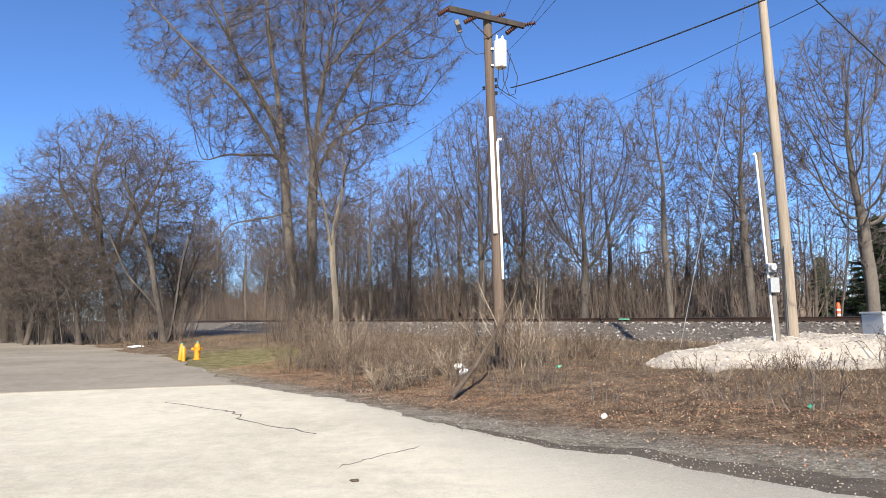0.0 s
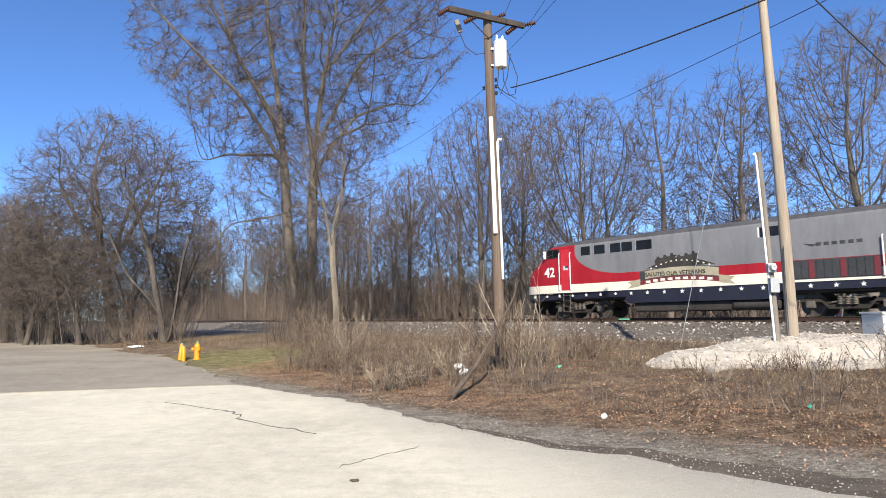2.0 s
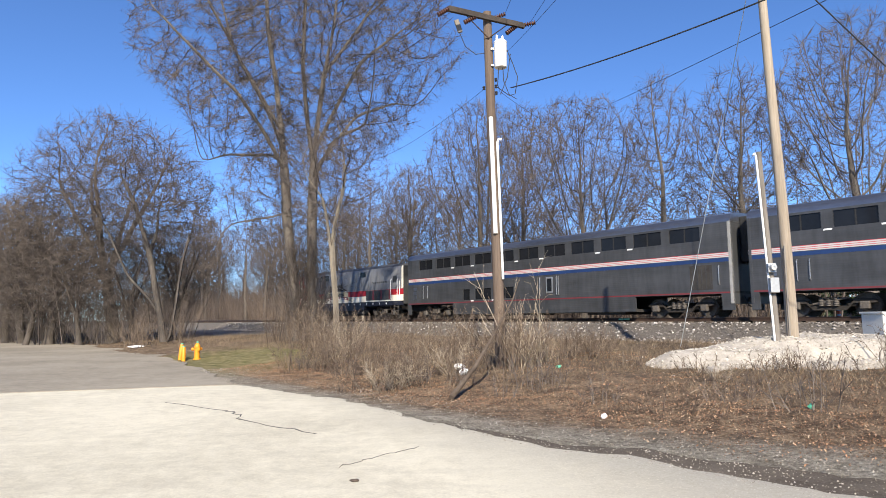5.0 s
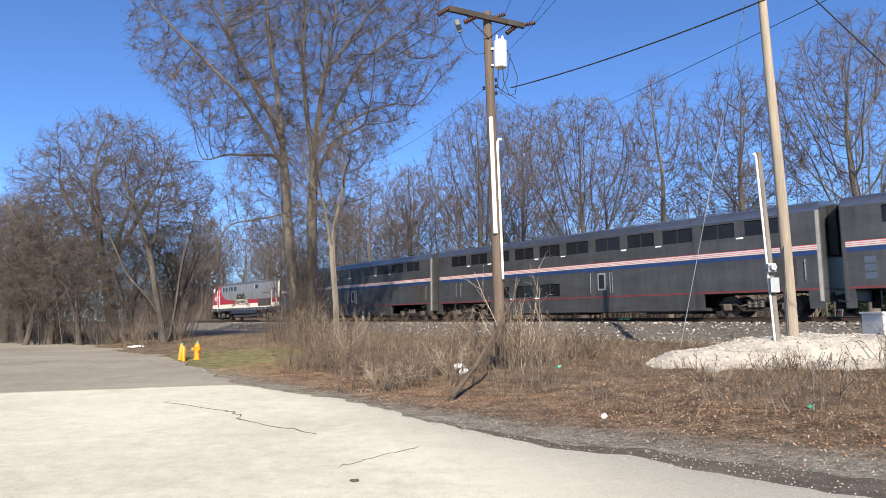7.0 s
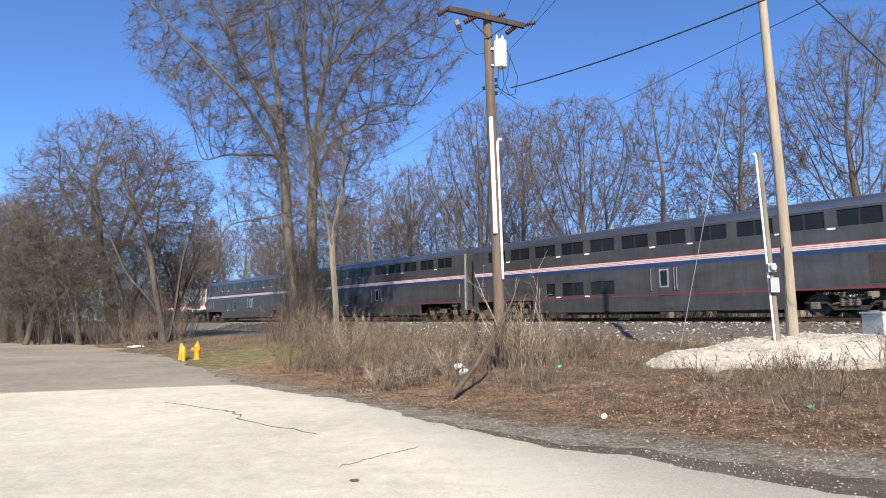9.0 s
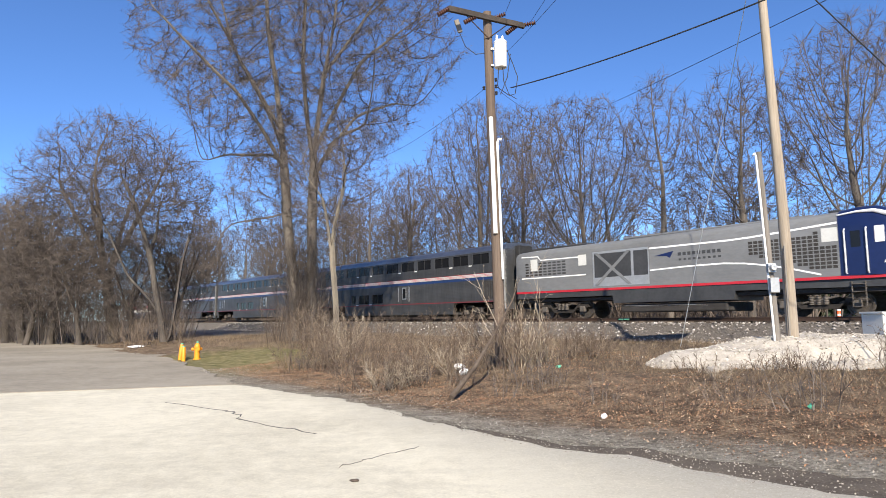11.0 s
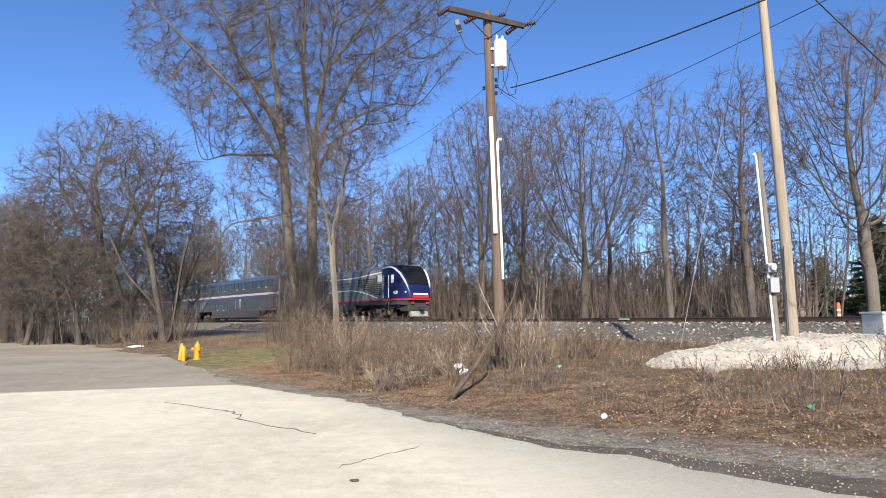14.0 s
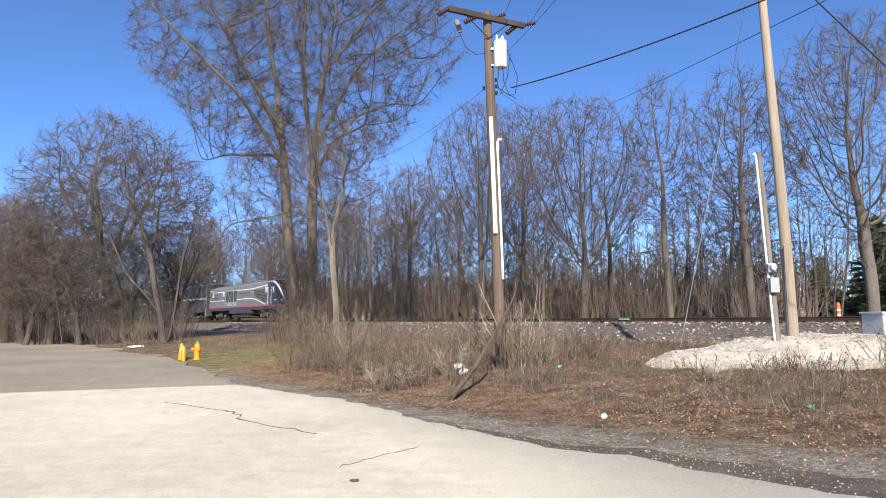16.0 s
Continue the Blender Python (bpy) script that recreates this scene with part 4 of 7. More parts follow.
def thin_tree():
    stem = [Vector((x, 0.05 * math.sin(z), z)) for x, z in ((0.0, -0.3), (-0.15, 2.6), (-0.34, 4.5), (-0.6, 6.4), (-0.9, 7.6))]
    fork = [Vector((-0.34, 0, 4.5)), Vector((-0.2, 0.2, 6.2)), Vector((0.25, 0.3, 8.0))]
    t = Grown(91, [stem, fork], [(x - 0.2, y, z) for x, y, z in crown_buds(92, 900, 4.6, 11.2, 3.0, 0.5)], 0.36, 0.38, 0.08, 9.0, 0.22)
    return t.build(BARK_PALE, TWIG, 0.15, 0.0065, 4, (0.4, 0.9), 0.5, 0.1, 0.007)


def evergreen(seed, tall):
    """A dark conifer: whorls of drooping limbs set with needle sprays."""
    r = random.Random(seed)
    limbs, tris = Shape(), []
    limbs.tube([(0, 0, -0.2), (0.1, 0, tall * 0.5), (0, 0, tall)], [0.2, 0.12, 0.02], 7)
    for k in range(70):
        z = tall * (0.12 + 0.86 * k / 70)
        ln = (tall - z) * 0.42 * r.uniform(0.6, 1.1) + 0.3
        a = k * 2.4 + r.uniform(-0.3, 0.3)
        d = Vector((math.cos(a), math.sin(a), -0.15))
        limbs.tube([(0, 0, z), Vector((0, 0, z)) + d * ln], [0.03, 0.008], 4, cap=False)
        for q in range(int(110 * ln / 2) + 20):
            c = Vector((0, 0, z)) + d * ln * r.uniform(0.15, 1.05)
            w = Vector((r.uniform(-1, 1), r.uniform(-1, 1), r.uniform(-0.9, 0.4))).normalized() * r.uniform(0.3, 0.7)
            u = w.orthogonal().normalized() * 0.10
            tris += [c - u, c + u, c + w]
    return limbs.mesh("trunk", BARK, True), fast_mesh("crown", [tuple(v) for v in tris], 3, NEEDLE)


def build_near_trees():
    big, sprouts = big_tree()
    ob = plant("tree", "big spreading leafless tree with two stems before the track", big, stand(-8.6, 37, 0.0), "")
    tagged(part("sprout_tangle", sprouts, None, ob, "tangle of thin sprouts round the stems"), kind="stuff")
    plant("tree", "slim leafless tree with pale sunlit bark in the brush", thin_tree(), stand(-5.05, 30.4, 0.0), "")
    plant("tree", "leafless tree with three bent pale stems at the paving's corner", pale_fork(), stand(-18.0, 41.0, 0.0), "")
    a, b, c = left_tree(101, 16.8, 7.2, 0.42, -0.06, 3600), left_tree(105, 12.5, 4.6, 0.32, 0.05, 1300), left_tree(109, 11.0, 4.6, 0.28, -0.1, 1200)
    label = "gnarled leafless tree with dark dense twigs at the car park's edge"
    for m, x, y, turn, size in ((a, -24.0, 46, 0.0, 1.0), (b, -28.6, 46.5, 2.2, 1.0), (c, -21.6, 44.5, 0.4, 0.75), (c, -32.0, 48.5, 1.3, 1.05), (b, -35.0, 51, 2.5, 0.98), (c, -38.5, 53.5, 3.6, 1.1), (b, -42, 58, 1.0, 1.05), (c, -25.5, 44.5, 5.5, 0.7), (c, -29.5, 45.2, 4.0, 0.7), (b, -20.5, 48.5, 0.8, 0.72)):
        plant("tree", label, m, stand(x, y, turn, size), "trees at the car park's edge")
    conifer = evergreen(3, 9.0)
    for x, y, s in ((47.0, 68.0, 1.35), (51.5, 70.0, 1.45), (43.0, 72.0, 0.9)):
        plant("conifer", "dark green conifer beyond the track", conifer, stand(x, y, s * 7, s), "conifers beyond the track")


def blades(name, label, cat, x, y, tall, width, material, lean=0.35, seed=1):
    """Grass and stalks: one thin triangle each, leaning at random."""
    rng = np.random.default_rng(seed)
    n = len(x)
    z = height(x, y) - 0.01
    a, b = rng.random(n) * 6.283, rng.random(n) * 6.283
    base = np.stack([x, y, z], -1)
    w = np.stack([np.cos(a), np.sin(a), np.zeros(n)], -1) * (width * (0.5 + rng.random(n)))[:, None]
    tip = base + np.stack([np.cos(b) * lean * tall * rng.random(n), np.sin(b) * lean * tall * rng.random(n), tall], -1)
    return tagged(new(name, fast_mesh(name, np.stack([base - w, base + w, tip], 1), 3, material)), label, cat, kind="stuff")


def build_brush():
    rng = np.random.default_rng(14)

    def scatter(n, s0, s1, e0, e1):
        s, e = rng.uniform(s0, s1, n), rng.uniform(e0, e1, n)
        return s * ALONG.x + e * ACROSS.x, s * ALONG.y + e * ACROSS.y, s, e

    def off_heap(x, y):
        return mound_height(x, y) < 0.05

    def off_lawn(x, y):
        return (x + 9.5) ** 2 + 0.6 * (y - 26.0) ** 2 > 12
    # dry grass all over the verge, in patches
    x, y, s, e = scatter(300000, -9, 48, 7.4, 26)
    patch = np.sin(x * 0.9 + np.sin(y * 0.6) * 2) * np.cos(y * 0.8 + x * 0.3) + 0.5 * np.sin(x * 2.3 + y * 1.7)
    keep = off_lawn(x, y) & (rng.random(len(x)) < 0.35 + 0.4 * patch) & off_heap(x, y) & (rng.random(len(x)) < smoothstep(8.0, 10.8, e + 1.5 * smoothstep(5.5, 10, s)))
    x, y, e = x[keep], y[keep], e[keep]
    blades("dry_grass", "dry brown grass and weeds on the verge", "grass", x, y, (0.05 + 0.24 * rng.random(len(x)) ** 1.5) * (0.35 + 0.65 * smoothstep(10, 15, e)), 0.006, STRAW, 1.6, 3)
    # tall dead stalks in the rough ground
    x, y, s, e = scatter(30000, -9, 46, 9.6, 25.5)
    keep = off_heap(x, y) & off_lawn(x, y) & (rng.random(len(x)) < np.clip(np.sin(x * 1.1 + np.sin(y * 0.9)) * np.cos(y * 0.8 + 0.5 * x) + 0.1, 0, 1) * np.where(x > 3.5, 0.3, 0.9) * smoothstep(9.5, 12.5, e))
    x, y = x[keep], y[keep]
    blades("dead_stalks", "tall dead weed stalks standing in the verge", "weeds", x, y, (0.15 + 0.6 * rng.random(len(x)) ** 1.6) * np.where(x > 3.5, 0.6, 1.0), 0.0055, STEM, 0.8, 5)
    # fallen leaves
    x, y, s, e = scatter(250000, -8, 28, 7.6, 19)
    keep = off_heap(x, y) & off_lawn(x, y) & (rng.random(len(x)) < np.exp(-((e - 10.1 + 1.6 * smoothstep(5.5, 10, s) - 0.5 * np.sin(s)) / 1.5) ** 2) * (0.75 + 0.25 * np.sin(s * 1.7 + e * 1.1)) + (0.2 + 0.25 * (np.sin(x * 1.3 + 1) * np.cos(y * 0.9) > 0.3)) * smoothstep(8.2, 9.4, e + 1.5 * smoothstep(5.5, 10, s)))
    x, y = x[keep], y[keep]
    n = len(x)
    z = height(x, y) + 0.012 + 0.03 * rng.random(n)
    a = rng.random(n) * 6.283
    size = 0.007 + 0.012 * rng.random(n) ** 1.5
    u = np.stack([np.cos(a), np.sin(a), rng.uniform(-1.0, 1.0, n)], -1) * size[:, None]
    v = np.stack([-np.sin(a), np.cos(a), rng.uniform(-1.0, 1.0, n)], -1) * size[:, None] * 0.6
    c = np.stack([x, y, z], -1)
    tagged(new("fallen_leaves", fast_mesh("fallen_leaves", np.stack([c - u, c - v, c + u, c + v], 1), 4, LITTER)), "rust-brown fallen leaves on the verge", "leaves", kind="stuff")
    # leafless bushes: pale stems beside the pole, denser brush to the big tree
    r = random.Random(9)
    forms = [raw_mesh("bush", s.v, s.f, STEM) for s in (thicket(201, 22, 1.5, 0.6, 0.7), thicket(202, 16, 1.9, 0.5, 0.55), thicket(203, 28, 1.15, 0.8, 0.9))]
    spots = [(1.5, 16.8, 1), (2.2, 17.4, 0), (0.8, 17.8, 2), (-1.0, 17.0, 0), (-1.8, 15.5, 2), (-0.2, 15.2, 2), (-2.9, 18.0, 1), (-2.3, 20.0, 1), (-1.0, 20.5, 1), (-3.6, 21.0, 0), (-4.4, 20.0, 2), (0.2, 21.5, 0), (3.2, 18.5, 2), (4.0, 19.5, 2), (2.9, 20.6, 0), (5.0, 21.0, 2), (-4.6, 24.5, 1), (-5.6, 27.0, 1), (-7.0, 30.0, 1), (-8.2, 33.0, 1), (-3.4, 26.0, 0), (-2.0, 24.0, 1), (-6.4, 33.0, 0), (-9.4, 35.0, 1), (-4.0, 30.0, 0), (-17.5, 37.5, 1), (-18.4, 39.0, 1), (-19.8, 40.5, 0), (-16.6, 39.5, 1), (10.4, 13.2, 2), (12.0, 14.6, 2), (9.0, 12.4, 2), (1.0, 24.0, 0), (3.0, 26.0, 2)]
    for x, y, k in spots:
        ob = new("bush", forms[k])
        ob.matrix_basis = stand(x, y, r.uniform(0, 6.28), r.uniform(0.8, 1.25) * (0.85 if y > 24 else 0.9))
        tagged(ob, "leafless bush of thin pale stems on the verge", "bush", "bushes on the verge", "stuff")
    low = [raw_mesh("weeds", s.v, s.f, m) for s, m in ((thicket(231, 12, 0.5, 0.45, 0.9, 3, 2), DEEP), (thicket(232, 12, 0.42, 0.5, 1.0, 3, 2), STEM), (thicket(233, 9, 0.7, 0.4, 0.7, 4, 2), TWIG))]
    for k in range(150):
        p = along(r.uniform(-7, 22), 9.4 + 12 * r.random() ** 1.2)
        if mound_height(np.array(p.x), np.array(p.y)) < 0.02:
            ob = new("weeds", low[k % 3])
            ob.matrix_basis = stand(p.x, p.y, r.uniform(0, 6.28), r.uniform(0.6, 1.35))
            tagged(ob, "low dead brown weeds on the verge", "weeds", "weeds on the verge", "stuff")
    pale = raw_mesh("bush", *(lambda s: (s.v, s.f))(thicket(221, 16, 1.25, 0.25, 1.3, 5, 3)), PALESTEM)
    for x, y, size in ((-1.5, 15.4, 0.75), (-1.1, 15.0, 0.6), (-0.8, 16.2, 0.65), (2.6, 17.6, 0.8), (0.2, 17.4, 0.9), (5.8, 13.4, 0.35), (11.2, 12.6, 0.45), (-3.9, 24.5, 1.1), (-4.2, 28.5, 1.5)):
        ob = new("bush", pale)
        ob.matrix_basis = stand(x, y, r.uniform(0, 6.28), size)
        tagged(ob, "dead bush of bleached pale stems on the verge", "bush", "bushes on the verge", "stuff")
    arch = raw_mesh("bush", *(lambda s: (s.v, s.f))(thicket(224, 7, 2.7, 0.3, 1.5, 4, 2)), PALESTEM)
    for x, y, turn, size in ((2.0, 17.1, 0.5, 1.0), (2.6, 17.6, 2.4, 0.8)):
        ob = new("bush", arch)
        ob.matrix_basis = stand(x, y, turn, size)
        tagged(ob, "dead bush of long arching pale stems beside the pole", "bush", "bushes on the verge", "stuff")
    dark = [raw_mesh("undergrowth", s.v, s.f, TWIG) for s in (thicket(211, 24, 6.0, 2.2, 0.55, 8, 4), thicket(212, 24, 8.0, 2.4, 0.5, 9, 4))]
    for x, y, size in ((-19.6, 44.2, 0.62), (-18.2, 43.0, 0.5), (-20.8, 45.5, 0.75), (-17.4, 43.6, 0.42)):
        ob = new("undergrowth", dark[0])
        ob.matrix_basis = stand(x, y, x, size)
        tagged(ob, "dense dark leafless undergrowth at the car park's edge", "undergrowth", "undergrowth at the car park's edge", "stuff")
    for k in range(22):
        f = k / 21
        x, y = -23.0 - 24 * f + r.uniform(-0.8, 0.8), 43.8 + 14.5 * f + r.uniform(-0.4, 0.8)
        ob = new("undergrowth", dark[0])
        ob.matrix_basis = stand(x, y, r.uniform(0, 6.28), r.uniform(0.32, 0.5))
        tagged(ob, "dense dark leafless undergrowth at the car park's edge", "undergrowth", "undergrowth at the car park's edge", "stuff")
    for k in range(26):
        f = k / 25
        x, y = -22.5 - 30 * f + r.uniform(-1.5, 1.5), 45.5 + 22 * f + r.uniform(-1, 5)
        ob = new("undergrowth", dark[k % 2])
        ob.matrix_basis = stand(x, y, r.uniform(0, 6.28), r.uniform(0.8, 1.35))
        tagged(ob, "dense dark leafless undergrowth at the car park's edge", "undergrowth", "undergrowth at the car park's edge", "stuff")


build_woods()
build_near_trees()
build_brush()


# ---- poles, wires and roadside things ----
def leaning_pole(base, top, r0, r1, material, wobble=0.0):
    b, t = Vector(base), Vector(top)
    pts, rads = [], []
    for k in range(13):
        f = k / 12
        p = b.lerp(t, f)
        p.x += wobble * math.sin(f * 5.5) * (1 - f * 0.3)
        pts.append(p)
        rads.append(r0 + (r1 - r0) * f)
    return Shape().tube(pts, rads, 18)


def wire_points(a, b, sag, n=24):
    a, b = Vector(a), Vector(b)
    return [a.lerp(b, k / n) - Vector((0, 0, sag * 4 * (k / n) * (1 - k / n))) for k in range(n + 1)]


def cable(name, label, pts, rad, material=None):
    return tagged(new(name, Shape().tube(pts, rad, 6).mesh(name, material or BLACK, True)), label, "cable", "overhead wires")


def utility_pole():
    ob = thing("utility_pole", "weathered brown wooden utility pole with crossarms, transformer and white conduit", "pole")
    base, top = Vector((1.62, 18, 0.3)), Vector((1.36, 18, 10.72))
    at = lambda z: base.lerp(top, (z - base.z) / (top.z - base.z))
    part("pole", leaning_pole(base, top, 0.165, 0.125, POLEWOOD), POLEWOOD, ob, smooth=True)
    # two pairs of crossarms, swung towards the viewer on one side
    for dy, dz, half in ((-0.2, -0.06, 1.28), (0.22, 0.17, 1.28)):
        arm = part("crossarm", Shape().box(-half, half, -0.05, 0.05, -0.075, 0.075, 0.008), ARMWOOD, ob, "dark weathered wooden crossarm")
        arm.matrix_basis = Matrix.Translation((1.36, 18 + dy, 10.52 + dz)) @ Matrix.Rotation(radians(26), 4, "Z")
    for side in (-1, 1):
        brace = Shape().tube([at(9.85) + Vector((0, -0.16, 0)), Vector((1.36 + side * 0.62, 17.84 + side * 0.28, 10.40))], 0.016, 6)
        part("brace", brace, STEEL_RUST, ob, "rusty steel crossarm brace")
    for x, y, z, dx, dz in ((0.22, 17.25, 10.48, -0.22, -0.16), (2.5, 18.65, 10.62, 0.36, 0.06), (1.0, 17.65, 10.42, -0.22, -0.14), (2.25, 18.3, 10.44, -0.22, -0.2), (1.55, 18.3, 10.68, 0.28, 0.08)):
        prof, k = [], 0
        for k in range(6):
            prof += [(0.03, k * 0.07), (0.075, k * 0.07 + 0.022), (0.07, k * 0.07 + 0.04), (0.03, k * 0.07 + 0.055)]
        ins = part("insulator", Shape().lathe(prof, 10), RUST, ob, "rust-brown ribbed insulator", True)
        ins.matrix_basis = Matrix.Translation((x, y, z)) @ Vector((dx, -0.05, dz)).to_track_quat("Z", "Y").to_matrix().to_4x4()
    fuse = part("fuse_cutout", Shape().box(-0.07, 0.07, -0.05, 0.05, -0.2, 0.2, 0.02), POSTWOOD, ob, "grey fuse cutout hanging under the crossarm")
    fuse.matrix_basis = pose(0.5, 17.9, 10.25, 0, -18, 0)
    can = Shape().lathe([(0.0, 0), (0.17, 0), (0.185, 0.03), (0.185, 0.74), (0.195, 0.75), (0.195, 0.78), (0.15, 0.82), (0.05, 0.85)], 24, (1.72, 17.78, 8.92))
    tr = part("transformer", can, WHITE, ob, "white cylindrical pole transformer", True)
    for dx, dy in ((-0.1, 0), (0.07, 0.05)):
        part("bushing", Shape().lathe([(0.03, 0), (0.045, 0.04), (0.03, 0.06), (0.045, 0.1), (0.03, 0.12), (0.04, 0.16), (0.015, 0.2)], 10, (1.72 + dx, 17.78 + dy, 9.72)), WHITE, tr, "porcelain bushing", True)
    for z in (9.0, 9.5):
        part("bracket", Shape().box(1.44, 1.62, 17.84, 17.92, z, z + 0.06, 0.006), METALGREY, tr)
    c1 = Shape().tube([at(z) + Vector((-0.03, -0.185 + 0.0012 * z, 0)) for z in (4.05, 5, 6, 7.45)], 0.062, 12)
    part("conduit", c1, WHITE, ob, "wide white plastic cable guard", True)
    c2 = Shape().tube([at(z) + Vector((0.13, -0.16, 0)) for z in (2.75, 4, 5, 6, 6.7)] + [at(6.8) + Vector((0.17, -0.17, 0)), at(6.78) + Vector((0.25, -0.18, 0))], 0.036, 10)
    part("conduit", c2, WHITE, ob, "slim white conduit with a bent head", True)
    for pts in ([(0.52, 17.9, 10.1), (0.7, 17.85, 9.6), (1.0, 17.85, 9.36), (1.28, 17.85, 9.4)], [(1.9, 17.8, 9.5), (2.08, 17.75, 9.0), (2.2, 17.7, 8.6), (2.12, 17.7, 8.1), (1.95, 17.7, 8.05), (1.6, 17.8, 8.35)], [(1.78, 17.75, 8.9), (1.8, 17.75, 8.5), (1.95, 17.75, 8.1), (2.15, 17.7, 7.95)], [(1.66, 17.75, 8.9), (1.62, 17.75, 8.4), (1.7, 17.75, 8.1), (1.9, 17.7, 8.6), (2.0, 17.7, 9.3)]):
        part("lead", Shape().tube(pts, 0.012, 6), BLACK, ob, "black drooping service lead", True)
    for z in (8.35, 8.55, 8.15):
        part("spool_insulator", Shape().lathe([(0.03, 0), (0.045, 0.02), (0.03, 0.05), (0.045, 0.08), (0.03, 0.1)], 10, tuple(at(z) + Vector((0.17, -0.1, 0)))), BLACK, ob)
    part("spool_insulator", Shape().lathe([(0.03, 0), (0.05, 0.02), (0.03, 0.05), (0.05, 0.08), (0.03, 0.1)], 10, tuple(at(8.3) + Vector((-0.19, -0.1, 0)))), BLACK, ob)


def tan_pole():
    ob = thing("utility_pole", "tall pale tan wooden pole standing in the gravel heap", "pole")
    part("pole", leaning_pole((9.62, 17.6, 0.5), (9.36, 17.6, 13.2), 0.16, 0.105, POLENEW, 0.035), POLENEW, ob, smooth=True)
    part("ground_wire_guard", Shape().box(9.42, 9.47, 17.40, 17.44, 1.0, 3.6, 0.008), POSTWOOD, ob, "grey wooden strip over the earth wire")


def meter_post():
    ob = thing("meter_post", "short grey wooden post with white conduit and electric meter", "post")
    b, t = Vector((8.92, 17.05, 0.6)), Vector((8.70, 17.05, 6.15))
    at = lambda z: b.lerp(t, (z - b.z) / (t.z - b.z))
    part("post", leaning_pole(b, t, 0.085, 0.075, POSTWOOD), POSTWOOD, ob, smooth=True)
    part("conduit", Shape().tube([at(z) + Vector((-0.11, -0.07, 0)) for z in (1.0, 2.5, 4.5, 6.0)] + [at(6.1) + Vector((-0.14, -0.08, 0)), at(6.04) + Vector((-0.2, -0.1, 0))], 0.03, 10), WHITE, ob, "white conduit with a weatherhead", True)
    c = at(2.95)
    socket = part("meter_socket", Shape().box(c.x - 0.16, c.x + 0.06, c.y - 0.22, c.y - 0.09, 2.82, 3.06, 0.015), METALGREY, ob, "grey meter socket")
    part("meter", Shape().lathe([(0.085, 0), (0.085, -0.06), (0.075, -0.1), (0.0, -0.115)], 18, (c.x - 0.05, c.y - 0.22, 2.95), "y"), CONCRETE, socket, "round glass electric meter", True)
    c = at(2.5)
    part("breaker_box", Shape().box(c.x - 0.14, c.x + 0.10, c.y - 0.22, c.y - 0.09, 2.28, 2.68, 0.015), METALGREY, ob, "grey breaker box")


def hydrant_and_posts():
    x, y = -10.55, 27.4
    z = float(height(x, y))
    ob = thing("fire_hydrant", "yellow fire hydrant with a green bonnet", "hydrant", Matrix.Translation((x, y, z)) @ Matrix.Scale(0.93, 4))
    part("barrel", Shape().lathe([(0.17, 0), (0.17, 0.04), (0.12, 0.05), (0.115, 0.5), (0.15, 0.51), (0.15, 0.55), (0.12, 0.56)], 16), YELLOW, ob, smooth=True)
    part("bonnet", Shape().lathe([(0.13, 0.56), (0.13, 0.6), (0.11, 0.68), (0.06, 0.74), (0.03, 0.75), (0.03, 0.8)], 16), YELLOW, ob, "domed yellow bonnet", True)
    part("operating_nut", Shape().lathe([(0.05, 0.74), (0.05, 0.8), (0.02, 0.83)], 6), TEAL, ob, "green operating nut")
    for a in (0, 120, 240):
        noz = part("nozzle", Shape().lathe([(0.06, 0.08), (0.06, 0.17), (0.075, 0.17), (0.075, 0.24), (0.03, 0.25)], 12, (0, 0, 0), "x"), YELLOW, ob, "capped side outlet", True)
        noz.matrix_basis = pose(0, 0, 0.47, 0, 0, a + 185)
    for x, y, lean, h in ((-11.32, 27.5, 6, 0.66), (-11.04, 27.2, -1, 0.58)):
        p = thing("bollard", "short yellow steel bollard with a green top beside the hydrant", "bollard", Matrix.Translation((x, y, float(height(x, y)) - 0.02)) @ pose(0, 0, 0, 0, lean, 0), "bollards beside the hydrant")
        part("tube", Shape().lathe([(0.082, 0), (0.082, h), (0.06, h + 0.03)], 16), YELLOW, p, smooth=True)
        part("cap", Shape().lathe([(0.07, h + 0.025), (0.06, h + 0.06), (0.03, h + 0.08)], 16), TEAL, p, "green domed cap", True)


